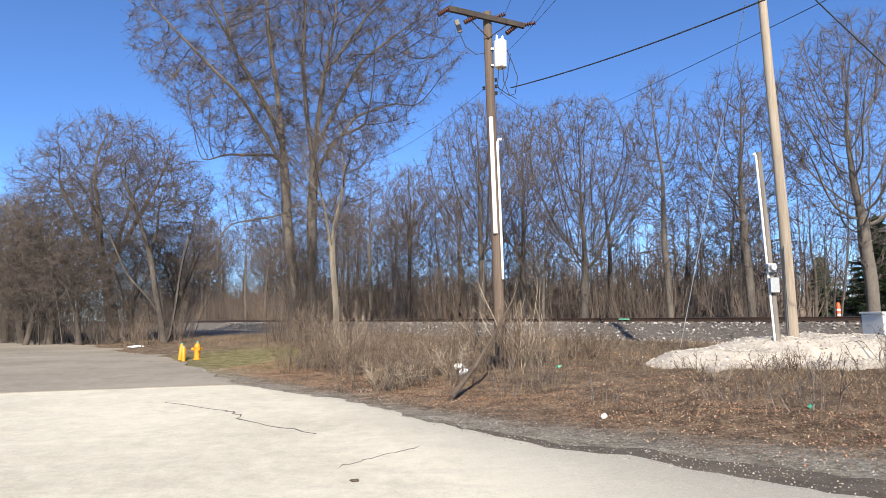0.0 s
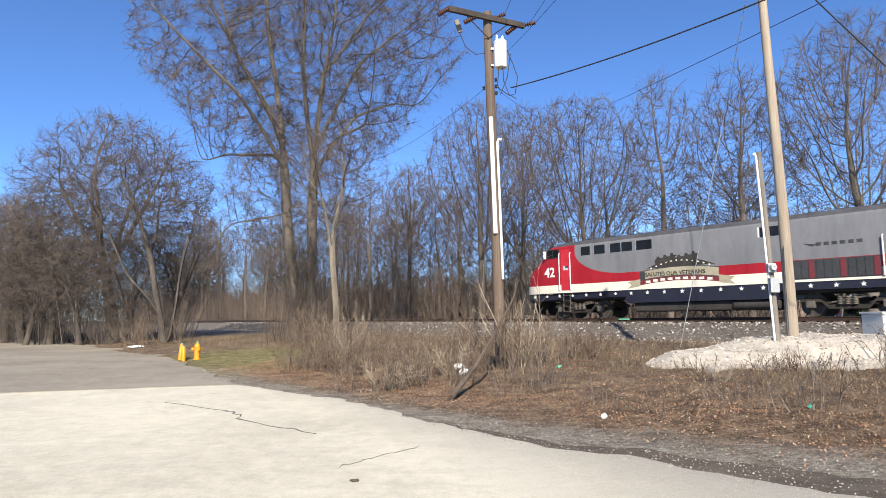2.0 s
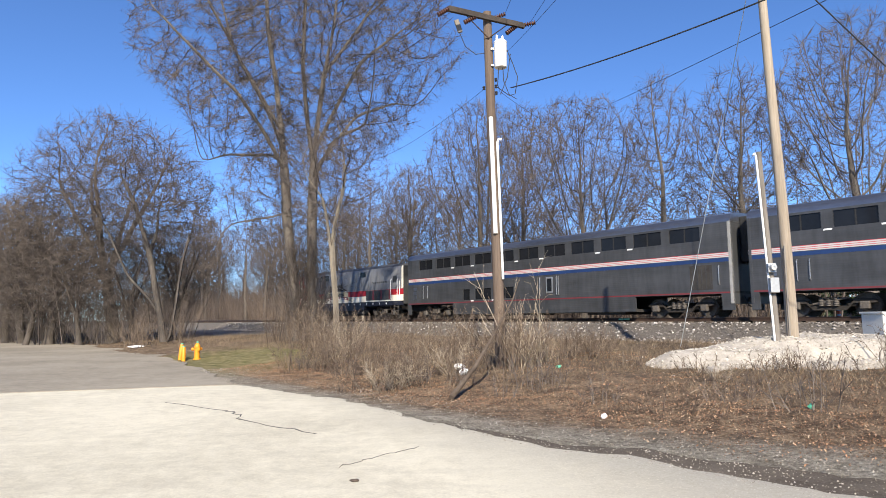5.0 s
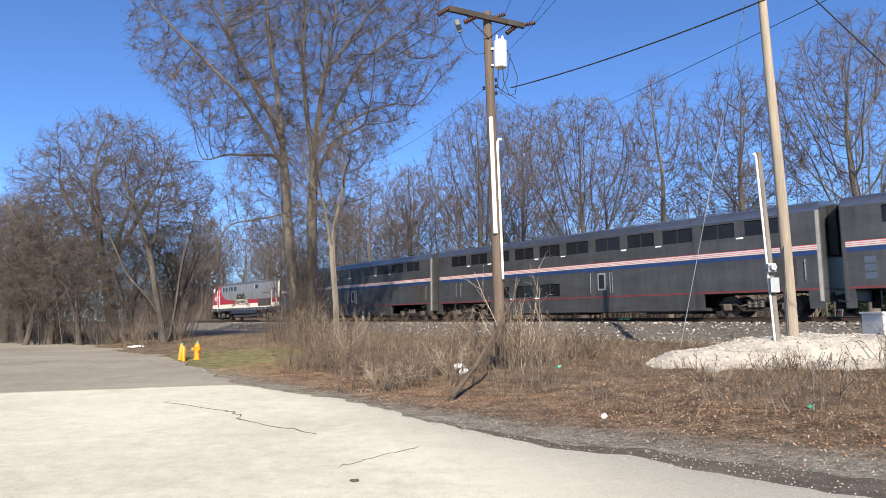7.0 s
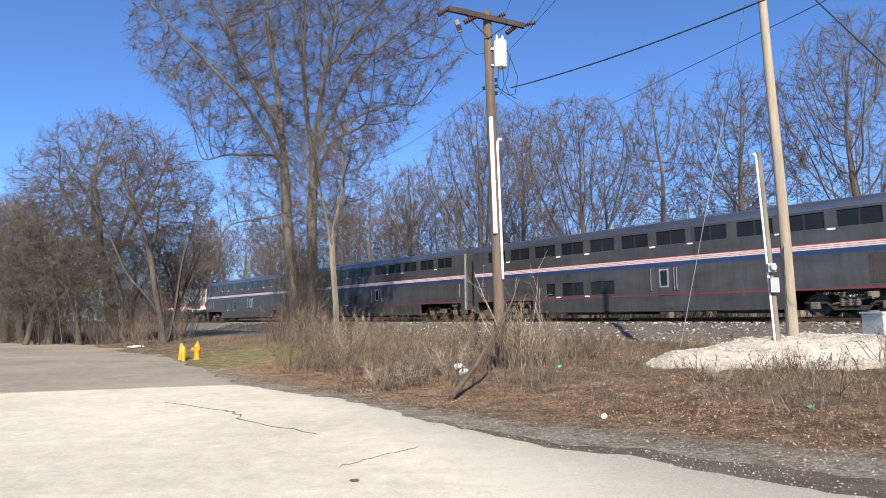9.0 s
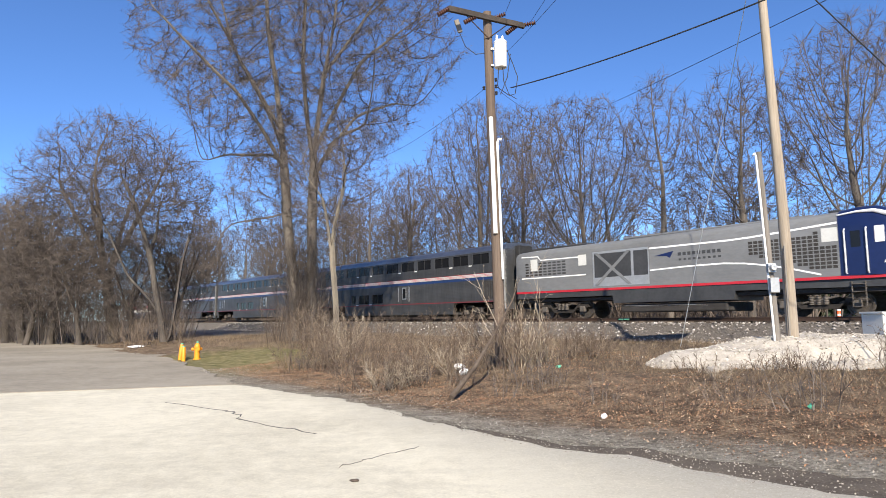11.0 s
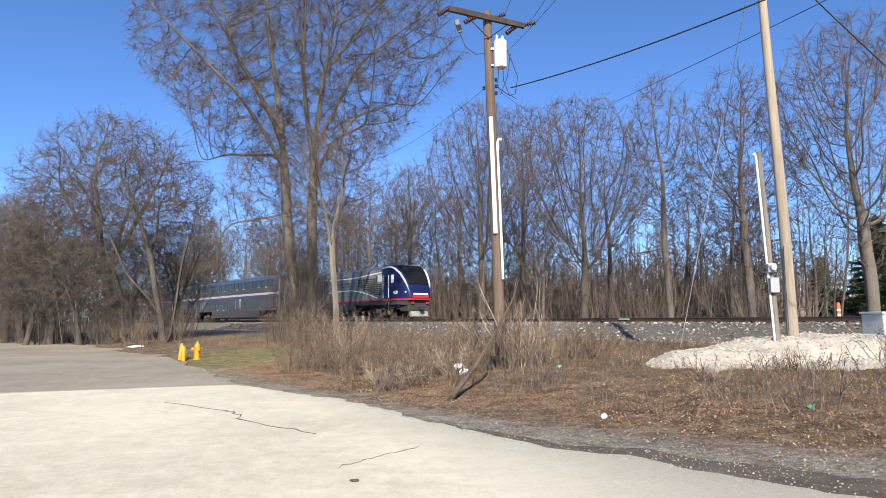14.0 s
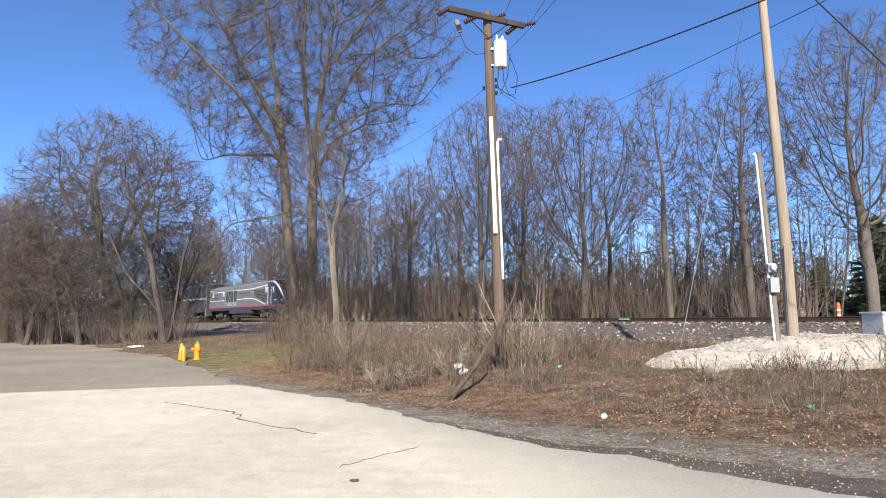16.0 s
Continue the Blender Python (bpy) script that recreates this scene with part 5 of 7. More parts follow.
def roadside():
    # pale equipment cabinet behind the heap
    m = Matrix.Translation((13.45, 19.0, 0.9)) @ Matrix.Rotation(radians(8), 4, "Z")
    ob = thing("equipment_cabinet", "pale grey concrete equipment cabinet behind the gravel heap", "cabinet", m)
    part("body", Shape().box(-0.75, 0.75, -0.4, 0.4, 0, 0.8, 0.02), CONCRETE, ob)
    part("lid", Shape().box(-0.79, 0.79, -0.44, 0.44, 0.803, 0.87, 0.015), CONCRETE, ob, "overhanging flat lid")
    for dx in (-0.45, 0.3):
        part("bolt", Shape().lathe([(0.02, 0), (0.02, -0.02), (0.01, -0.025)], 8, (dx, -0.4, 0.55), "y"), METALGREY, ob)
    # marker tube beyond the track
    x, y = along(12.06, 35.2).xy
    ob = thing("marker_post", "orange marker tube with white bands beyond the track", "marker", Matrix.Translation((x, y, float(height(x, y)))))
    part("tube", Shape().lathe([(0.09, 0), (0.09, 1.75), (0.07, 1.8), (0.02, 1.82)], 14), ORANGE, ob, smooth=True)
    for z in (1.15, 1.4):
        part("band", Shape().lathe([(0.094, z), (0.094, z + 0.11)], 14), WHITE, ob, "white reflective band", True)
    # leaning dead trunk in the brush
    ob = thing("fallen_trunk", "leaning dead grey trunk propped in the brush", "log")
    part("trunk", Shape().tube([(0.15, 13.2, 0.05), (0.7, 14.1, 0.62), (1.25, 15.2, 1.35), (1.75, 16.1, 2.1), (2.0, 16.6, 2.7)], [0.06, 0.045, 0.03, 0.018, 0.008], 9), DEADWOOD, ob, smooth=True)
    ob = thing("dead_sapling", "thin bare dead sapling standing in the brush", "sapling")
    part("stem", Shape().tube([(2.95, 18.2, 0.3), (2.85, 18.2, 1.2), (2.62, 18.2, 2.05)], [0.05, 0.04, 0.02], 8), BARK_PALE, ob, smooth=True)
    # litter
    def crumpled(name, label, x, y, size, material, z=0.0, seed=1):
        r = random.Random(seed)
        bm = bmesh.new()
        bmesh.ops.create_icosphere(bm, subdivisions=2, radius=1)
        sh = Shape()
        bm.verts.index_update()
        sh.add([(v.co.x * size[0] * r.uniform(0.7, 1.2), v.co.y * size[1] * r.uniform(0.7, 1.2), v.co.z * size[2] * r.uniform(0.6, 1.2)) for v in bm.verts], [[v.index for v in f.verts] for f in bm.faces])
        bm.free()
        ob = tagged(new(name, sh.mesh(name, material)), label, "litter", "litter on the verge")
        ob.location = (x, y, float(height(x, y)) + size[2] * 0.7 + z)
    crumpled("paper_scrap", "crumpled white paper lying in dry grass", 2.65, 10.75, (0.055, 0.04, 0.05), PAPER, 0.02, 2)
    crumpled("plastic_bag", "torn white plastic bag caught in the brush", 0.42, 17.2, (0.15, 0.10, 0.09), PAPER, 0.14, 3)
    crumpled("plastic_bag", "torn white plastic sheet on the far tarmac", -18.0, 37.6, (0.55, 0.3, 0.09), PAPER, 0.0, 4)
    crumpled("plastic_bottle", "green plastic bottle lying in dry leaves", 5.9, 10.4, (0.05, 0.04, 0.05), GREENGLASS, 0.02, 5)
    crumpled("plastic_bottle", "green plastic bottle lying in the weeds", 2.9, 16.2, (0.07, 0.04, 0.04), GREENGLASS, 0.1, 6)
    crumpled("clod", "dark clod of earth on the pavement", -0.92, 6.65, (0.05, 0.03, 0.02), TIE, 0.06, 7)
    jug = thing("plastic_jug", "white plastic jug lying in the brush", "litter", Matrix.Translation((0.52, 16.7, float(height(0.52, 16.7)) + 0.2)) @ pose(0, 0, 0, 70, 20, 30), "litter on the verge")
    part("body", Shape().lathe([(0.06, -0.12), (0.08, -0.1), (0.08, 0.05), (0.05, 0.11), (0.025, 0.13)], 14), PAPER, jug, smooth=True)
    part("cap", Shape().lathe([(0.028, 0.13), (0.028, 0.155)], 12), PAPER, jug)


def house():
    """A small house beyond the track: wall, gable, roof, door and window."""
    ob = thing("house", "small tan house with a white-trimmed gable roof beyond the track", "house", Matrix.Translation((55.8, 78.0, 0.45)) @ Matrix.Rotation(radians(20), 4, "Z"))
    wall = mat("tan_siding", (0.36, 0.26, 0.19), (0.46, 0.34, 0.25), 0.8, fine=8, coarse=1, relief=0.1, stretch=(0.1, 0.1, 6))
    roof = mat("brown_shingles", (0.10, 0.075, 0.06), (0.20, 0.155, 0.125), 0.9, fine=12, coarse=1, relief=0.3)
    part("wall", Shape().box(-5, 5, -4, 4, 0, 2.3), wall, ob)
    part("gable", Shape().plate([(-5, 2.302), (5, 2.302), (0, 4.0)], -3.9, -3.75), WHITE, ob, "white-painted gable")
    for sx in (-1, 1):
        a, b = Vector((sx * 5.4, 0, 2.2)), Vector((0, 0, 4.06))
        sh = Shape().add([(a.x, -4.3, a.z), (0, -4.3, b.z), (0, 4.3, b.z), (a.x, 4.3, a.z), (a.x, -4.3, a.z + 0.14), (0, -4.3, b.z + 0.14), (0, 4.3, b.z + 0.14), (a.x, 4.3, a.z + 0.14)], [(0, 1, 2, 3), (4, 7, 6, 5), (0, 4, 5, 1), (1, 5, 6, 2), (2, 6, 7, 3), (3, 7, 4, 0)])
        part("roof", sh, roof, ob, "brown shingle roof slope")
        part("bargeboard", Shape().add([(a.x, -4.36, a.z - 0.12), (0, -4.36, b.z - 0.12), (0, -4.36, b.z + 0.16), (a.x, -4.36, a.z + 0.16), (a.x, -4.31, a.z - 0.12), (0, -4.31, b.z - 0.12), (0, -4.31, b.z + 0.16), (a.x, -4.31, a.z + 0.16)], [(0, 1, 2, 3), (4, 7, 6, 5), (0, 4, 5, 1), (3, 2, 6, 7)]), WHITE, ob, "white bargeboard")
    for x0 in (-3.4, 1.8):
        w = part("window", Shape().box(x0 - 0.08, x0 + 1.28, -4.06, -4.003, 0.9, 2.1, 0.01), WHITE, ob, "white window frame")
        part("pane", Shape().box(x0, x0 + 1.2, -4.075, -4.062, 0.98, 2.02), GLASS, w)
    part("door", Shape().box(-0.6, 0.4, -4.06, -4.003, 0, 2.02, 0.01), WHITE, ob)


GLASS = mat("dark_tinted_glass", (0.008, 0.009, 0.011), (0.016, 0.017, 0.02), 0.08, fine=3, coarse=0.5, relief=0, spec=0.2)
utility_pole()
tan_pole()
meter_post()
hydrant_and_posts()
roadside()
house()
cable("service_cable", "thick black service cable sagging from the pole", wire_points((2.0, 17.75, 8.3), (13.0, 3.0, 9.0), 0.75), 0.017)
cable("telephone_cable", "thin dark wire running out of the woods over the track", wire_points((10.6, 54, 18.5), (13.2, 4, 9.08), 0.25), 0.014)
cable("stay_cable", "black stay cable from the tan pole down to the ground", wire_points((9.34, 17.5, 12.5), (11.65, 8.9, 0.1), 0.2), 0.019)
cable("power_line", "thin overhead wire from the crossarm", wire_points((2.72, 18.75, 10.72), (4.7, -2, 11.6), 0.9), 0.006)
cable("power_line", "thin overhead wire from the crossarm", wire_points((1.9, 18.4, 10.78), (3.2, -2, 12.4), 0.9), 0.006)
cable("power_line", "thin overhead wire from the transformer", wire_points((1.9, 17.8, 9.4), (5.2, -1, 8.8), 0.6), 0.006)
cable("guy_wire", "pale guy wire stretched from the tan pole to the ballast", wire_points((9.36, 17.7, 12.6), (8.97, 24.3, 0.45), 0.0), 0.013, GUYWIRE)
cable("telephone_cable", "thin black wire sagging from the pole to the meter post", wire_points((1.7, 17.8, 8.2), (8.56, 16.95, 6.05), 0.95), 0.006)
cable("telephone_cable", "thin wire running from the pole into the big tree", wire_points((1.25, 17.95, 8.35), (-3.9, 34, 10.3), 0.3), 0.007)


# ---- the train ----
TURN = math.atan2(ALONG.y, ALONG.x)
SPEED = 11.08


def gap_at(t):
    """Where, along the track, the joint behind the leading locomotive is."""
    return 61.67 + SPEED * (t - 7) - 0.0035 * (t - 7) ** 2


def steel_side(name, tint, lo=0.30, hi=0.46):
    """Brushed stainless siding with fine horizontal flutes, streaked by weather."""
    m, nt, b, vec = start_mat(name, 0.48, 0.55, 0.12)
    sep = nt.nodes.new("ShaderNodeSeparateXYZ")
    nt.links.new(vec, sep.inputs[0])
    streak = noisen(nt, vec, 2.2, 5, 0.7, (1.2, 1, 0.18))
    blot = noisen(nt, vec, 0.5, 4, 0.6, (0.6, 1, 2.5))
    fac = mathn(nt, "ADD", mathn(nt, "MULTIPLY", streak, 0.5), mathn(nt, "MULTIPLY", blot, 0.5))
    nt.links.new(ramp(nt, fac, [(0.3, tuple(lo * c for c in tint)), (0.7, tuple(hi * c for c in tint))]), b.inputs["Base Color"])
    flute = mathn(nt, "SINE", mathn(nt, "MULTIPLY", sep.outputs[2], 62))
    bump(nt, b, mathn(nt, "ADD", mathn(nt, "MULTIPLY", flute, 0.4), streak), 0.10, 0.02)
    return m


STAINLESS = steel_side("brushed_stainless_siding", (0.94, 0.96, 1.0), 0.06, 0.128)
ROOFSTEEL = mat("weathered_roof_steel", (0.15, 0.16, 0.185), (0.25, 0.265, 0.30), 0.36, 0.85, fine=6, coarse=0.6, relief=0.04, stretch=(0.3, 1, 1))
RED = mat("red_paint", (0.40, 0.018, 0.03), (0.50, 0.03, 0.045), 0.4, fine=5, coarse=0.6, relief=0.02)
CREAM = mat("cream_paint", (0.68, 0.64, 0.54), (0.78, 0.74, 0.65), 0.45, fine=5, coarse=0.6, relief=0.02)
BLUE = mat("blue_paint", (0.012, 0.03, 0.10), (0.018, 0.045, 0.14), 0.4, fine=5, coarse=0.6, relief=0.02)
PINKWHITE = mat("white_stripe_paint", (0.42, 0.40, 0.39), (0.52, 0.50, 0.49), 0.45, fine=5, coarse=0.6, relief=0.02)
REDLINE = mat("dull_red_line", (0.12, 0.022, 0.027), (0.18, 0.034, 0.04), 0.5, fine=5, coarse=0.6, relief=0.02)
POSTSTEEL = mat("weathered_post_steel", (0.25, 0.245, 0.23), (0.38, 0.37, 0.35), 0.6, 0.2, fine=8, coarse=1.5, relief=0.08)
TRUCK = mat("grimy_truck_steel", (0.016, 0.014, 0.012), (0.06, 0.05, 0.042), 0.8, 0.2, fine=14, coarse=3, relief=0.3)
WHEEL = mat("worn_wheel_steel", (0.05, 0.042, 0.036), (0.14, 0.12, 0.10), 0.55, 0.5, fine=12, coarse=3, relief=0.1)
UNDER = mat("dark_underframe", (0.02, 0.018, 0.017), (0.055, 0.05, 0.046), 0.85, fine=10, coarse=2, relief=0.2)
NAVY = mat("navy_skirt_paint", (0.010, 0.011, 0.022), (0.02, 0.022, 0.036), 0.5, fine=6, coarse=0.8, relief=0.03)
SHINYWHITE = mat("white_enamel", (0.74, 0.74, 0.73), (0.84, 0.84, 0.83), 0.4, fine=5, coarse=0.6, relief=0.02)
SILVER = mat("silver_trim", (0.5, 0.5, 0.5), (0.66, 0.66, 0.66), 0.35, 0.8, fine=6, coarse=1, relief=0.02)
DARKGREY = mat("dark_grey_paint", (0.03, 0.031, 0.033), (0.06, 0.061, 0.063), 0.5, fine=6, coarse=0.8, relief=0.03)
LOCOGREY = mat("silver_grey_paint", (0.15, 0.154, 0.156), (0.215, 0.22, 0.222), 0.5, 0.1, spec=0.2, fine=5, coarse=0.5, relief=0.03, stretch=(0.5, 1, 1.5))
CABBLUE = mat("deep_blue_paint", (0.006, 0.013, 0.055), (0.01, 0.02, 0.085), 0.32, fine=5, coarse=0.5, relief=0.02)
TAN = mat("tan_ribbon_paint", (0.27, 0.245, 0.17), (0.42, 0.385, 0.28), 0.5, fine=8, coarse=1, relief=0.02)
DUSTY = mat("dusty_grey_running_gear", (0.045, 0.039, 0.034), (0.17, 0.15, 0.13), 0.75, 0.3, fine=14, coarse=3, relief=0.2)
RUBBER = mat("black_rubber", (0.014, 0.014, 0.015), (0.03, 0.03, 0.03), 0.75, fine=8, coarse=2, relief=0.1)


def livery():
    """Red, silver-grey and cream paint of the leading locomotive, by its place on the body."""
    m, nt, b, vec = start_mat("red_grey_cream_livery", 0.5, 0.0, 0.22)
    sep = nt.nodes.new("ShaderNodeSeparateXYZ")
    nt.links.new(vec, sep.inputs[0])
    x, z = sep.outputs[0], sep.outputs[2]
    grime = noisen(nt, vec, 2.0, 5, 0.7, (0.8, 1, 0.25))
    grey = ramp(nt, grime, [(0.3, (0.14, 0.145, 0.155)), (0.7, (0.20, 0.206, 0.22))])
    red = ramp(nt, grime, [(0.3, (0.26, 0.010, 0.02)), (0.7, (0.36, 0.02, 0.03))])
    cream = ramp(nt, grime, [(0.3, (0.64, 0.60, 0.50)), (0.7, (0.78, 0.74, 0.64))])
    dark = ramp(nt, grime, [(0.3, (0.055, 0.055, 0.058)), (0.7, (0.10, 0.10, 0.105))])
    # the grey field ends in a rounded sweep behind the cab
    u = mathn(nt, "DIVIDE", mathn(nt, "MAXIMUM", mathn(nt, "SUBTRACT", x, 13.6), 0.0), 3.25)
    dip = mathn(nt, "SUBTRACT", 1.0, mathn(nt, "SQRT", mathn(nt, "MAXIMUM", mathn(nt, "SUBTRACT", 1.0, mathn(nt, "MULTIPLY", u, u)), 0.0)))
    line = mathn(nt, "ADD", 2.38, mathn(nt, "MULTIPLY", dip, 1.35))
    line = mathn(nt, "ADD", line, mathn(nt, "MULTIPLY", mathn(nt, "GREATER_THAN", u, 1.0), 3.0))
    col = mixc(nt, mathn(nt, "GREATER_THAN", z, line), red, grey)
    col = mixc(nt, mathn(nt, "GREATER_THAN", z, 4.14), col, dark)
    col = mixc(nt, mathn(nt, "LESS_THAN", z, 1.92), col, cream)
    rear = mathn(nt, "MULTIPLY", mathn(nt, "LESS_THAN", x, 0.55), mathn(nt, "GREATER_THAN", z, 2.42))
    col = mixc(nt, mathn(nt, "MULTIPLY", rear, mathn(nt, "LESS_THAN", z, 4.2)), col, cream)
    nt.links.new(col, b.inputs["Base Color"])
    bump(nt, b, grime, 0.05, 0.02)
    return m


LIVERY = livery()


def wall_panel(x0, x1, z0, z1, holes, y, thick, skin):
    """A side wall with real openings, thick metres deep; skin(z) gives how far out it stands."""
    xs = sorted({x0, x1, *[v for h in holes for v in (h[0], h[1])]})
    zs = sorted({z0, z1, *[v for h in holes for v in (h[2], h[3])]})
    sh = Shape()
    inside = lambda cx, cz: any(h[0] < cx < h[1] and h[2] < cz < h[3] for h in holes)
    for i in range(len(xs) - 1):
        for j in range(len(zs) - 1):
            a, b, c, d = xs[i], xs[i + 1], zs[j], zs[j + 1]
            if inside((a + b) / 2, (c + d) / 2):
                continue
            sh.add([(a, y * skin(c), c), (b, y * skin(c), c), (b, y * skin(d), d), (a, y * skin(d), d)], [(0, 1, 2, 3)])
            for cx, cz, p, q in ((a - 1e-3, (c + d) / 2, (a, c), (a, d)), (b + 1e-3, (c + d) / 2, (b, c), (b, d)), ((a + b) / 2, c - 1e-3, (a, c), (b, c)), ((a + b) / 2, d + 1e-3, (a, d), (b, d))):
                if inside(cx, cz) or not (x0 < cx < x1 and z0 < cz < z1):
                    sh.add([(p[0], y * skin(p[1]), p[1]), (q[0], y * skin(q[1]), q[1]), (q[0], y * (skin(q[1]) - thick), q[1]), (p[0], y * (skin(p[1]) - thick), p[1])], [(0, 1, 2, 3)])
    return sh


def strip(x0, x1, z0, z1, y, out=0.004):
    """A painted strip standing a little proud of the side at y."""
    s = 1 if y > 0 else -1
    return Shape().box(x0, x1, min(y, y + s * out), max(y, y + s * out), z0, z1)


def wheelset(parent, x, r, z=None):
    ws = new("wheelset")
    ws.parent = parent
    ws.matrix_basis = Matrix.Translation((x, 0, r))
    for y in (-0.72, 0.72):
        s = 1 if y > 0 else -1
        prof = [(0.11, s * 0.04), (0.14, s * 0.05), (r * 0.55, s * 0.015), (r * 0.84, s * 0.03), (r * 0.88, s * 0.065), (r, s * 0.065), (r, -s * 0.05), (r + 0.025, -s * 0.06), (r + 0.02, -s * 0.075), (r * 0.85, -s * 0.07), (0.12, -s * 0.05)]
        part("wheel", Shape().lathe([(a, b) for a, b in prof], 28, (0, y, 0), "y"), WHEEL, ws, smooth=True)
    part("axle", Shape().lathe([(0.08, -0.75), (0.08, 0.75)], 12, (0, 0, 0), "y"), WHEEL, ws)
    WHEELS.append((ws, x, r))
    return ws


WHEELS = []


def truck(parent, xc, base, r, heavy=False):
    """A two-axle truck: frames, springs, bolster, brake gear."""
    tk = new("truck")
    tk.parent = parent
    tk["label"] = "grimy two-axle truck"
    tk.matrix_basis = Matrix.Translation((xc, 0, 0))
    for s in (-1, 1):
        y = s * 1.02
        h = base / 2
        out = [(-h - 0.45, r + 0.12), (-h - 0.3, r + 0.26), (-h + 0.35, r + 0.26), (-h + 0.6, r - 0.02), (h - 0.6, r - 0.02), (h - 0.35, r + 0.26), (h + 0.3, r + 0.26), (h + 0.45, r + 0.12), (h + 0.3, r + 0.08), (h - 0.42, r + 0.08), (h - 0.68, r - 0.2), (-h + 0.68, r - 0.2), (-h + 0.42, r + 0.08), (-h - 0.3, r + 0.08)]
        part("side_frame", Shape().plate(out, y - 0.06, y + 0.06), TRUCK, tk)
        for dx in (-0.28, 0.0, 0.28):
            part("coil_spring", Shape().lathe([(0.09 if k % 2 else 0.11, r - 0.02 + 0.035 * k) for k in range(11)], 12, (dx, y + s * 0.08, 0)), DUSTY, tk)
        part("damper", Shape().tube([(-0.75, y + s * 0.1, r + 0.3), (0.6, y + s * 0.1, r + 0.05)], 0.045, 10), DUSTY, tk)
        for q in (-h, h):
            part("axle_box", Shape().box(q - 0.17, q + 0.17, y - 0.05 if s > 0 else y - 0.16, y + 0.16 if s > 0 else y + 0.05, r - 0.16, r + 0.15, 0.03), DUSTY, tk)
            part("brake_cylinder", Shape().lathe([(0.09, -0.2), (0.09, 0.12), (0.04, 0.2)], 12, (q + (0.5 if q < 0 else -0.5), y - s * 0.1, r + 0.02), "x"), TRUCK, tk)
    part("bolster", Shape().box(-0.25, 0.25, -1.15, 1.15, r - 0.05, r + 0.28, 0.03), TRUCK, tk)
    return tk


def coupler(parent, x, s):
    part("coupler", Shape().box(min(x, x + s * 0.55), max(x, x + s * 0.55), -0.09, 0.09, 0.72, 0.92, 0.02).box(x + s * 0.5 - 0.13, x + s * 0.5 + 0.13, -0.16, 0.16, 0.68, 0.96, 0.04), TRUCK, parent)


ROOF = [(1.53, 4.40), (1.52, 4.52), (1.46, 4.66), (1.33, 4.77), (1.1, 4.84), (0.7, 4.89), (0.0, 4.91)]


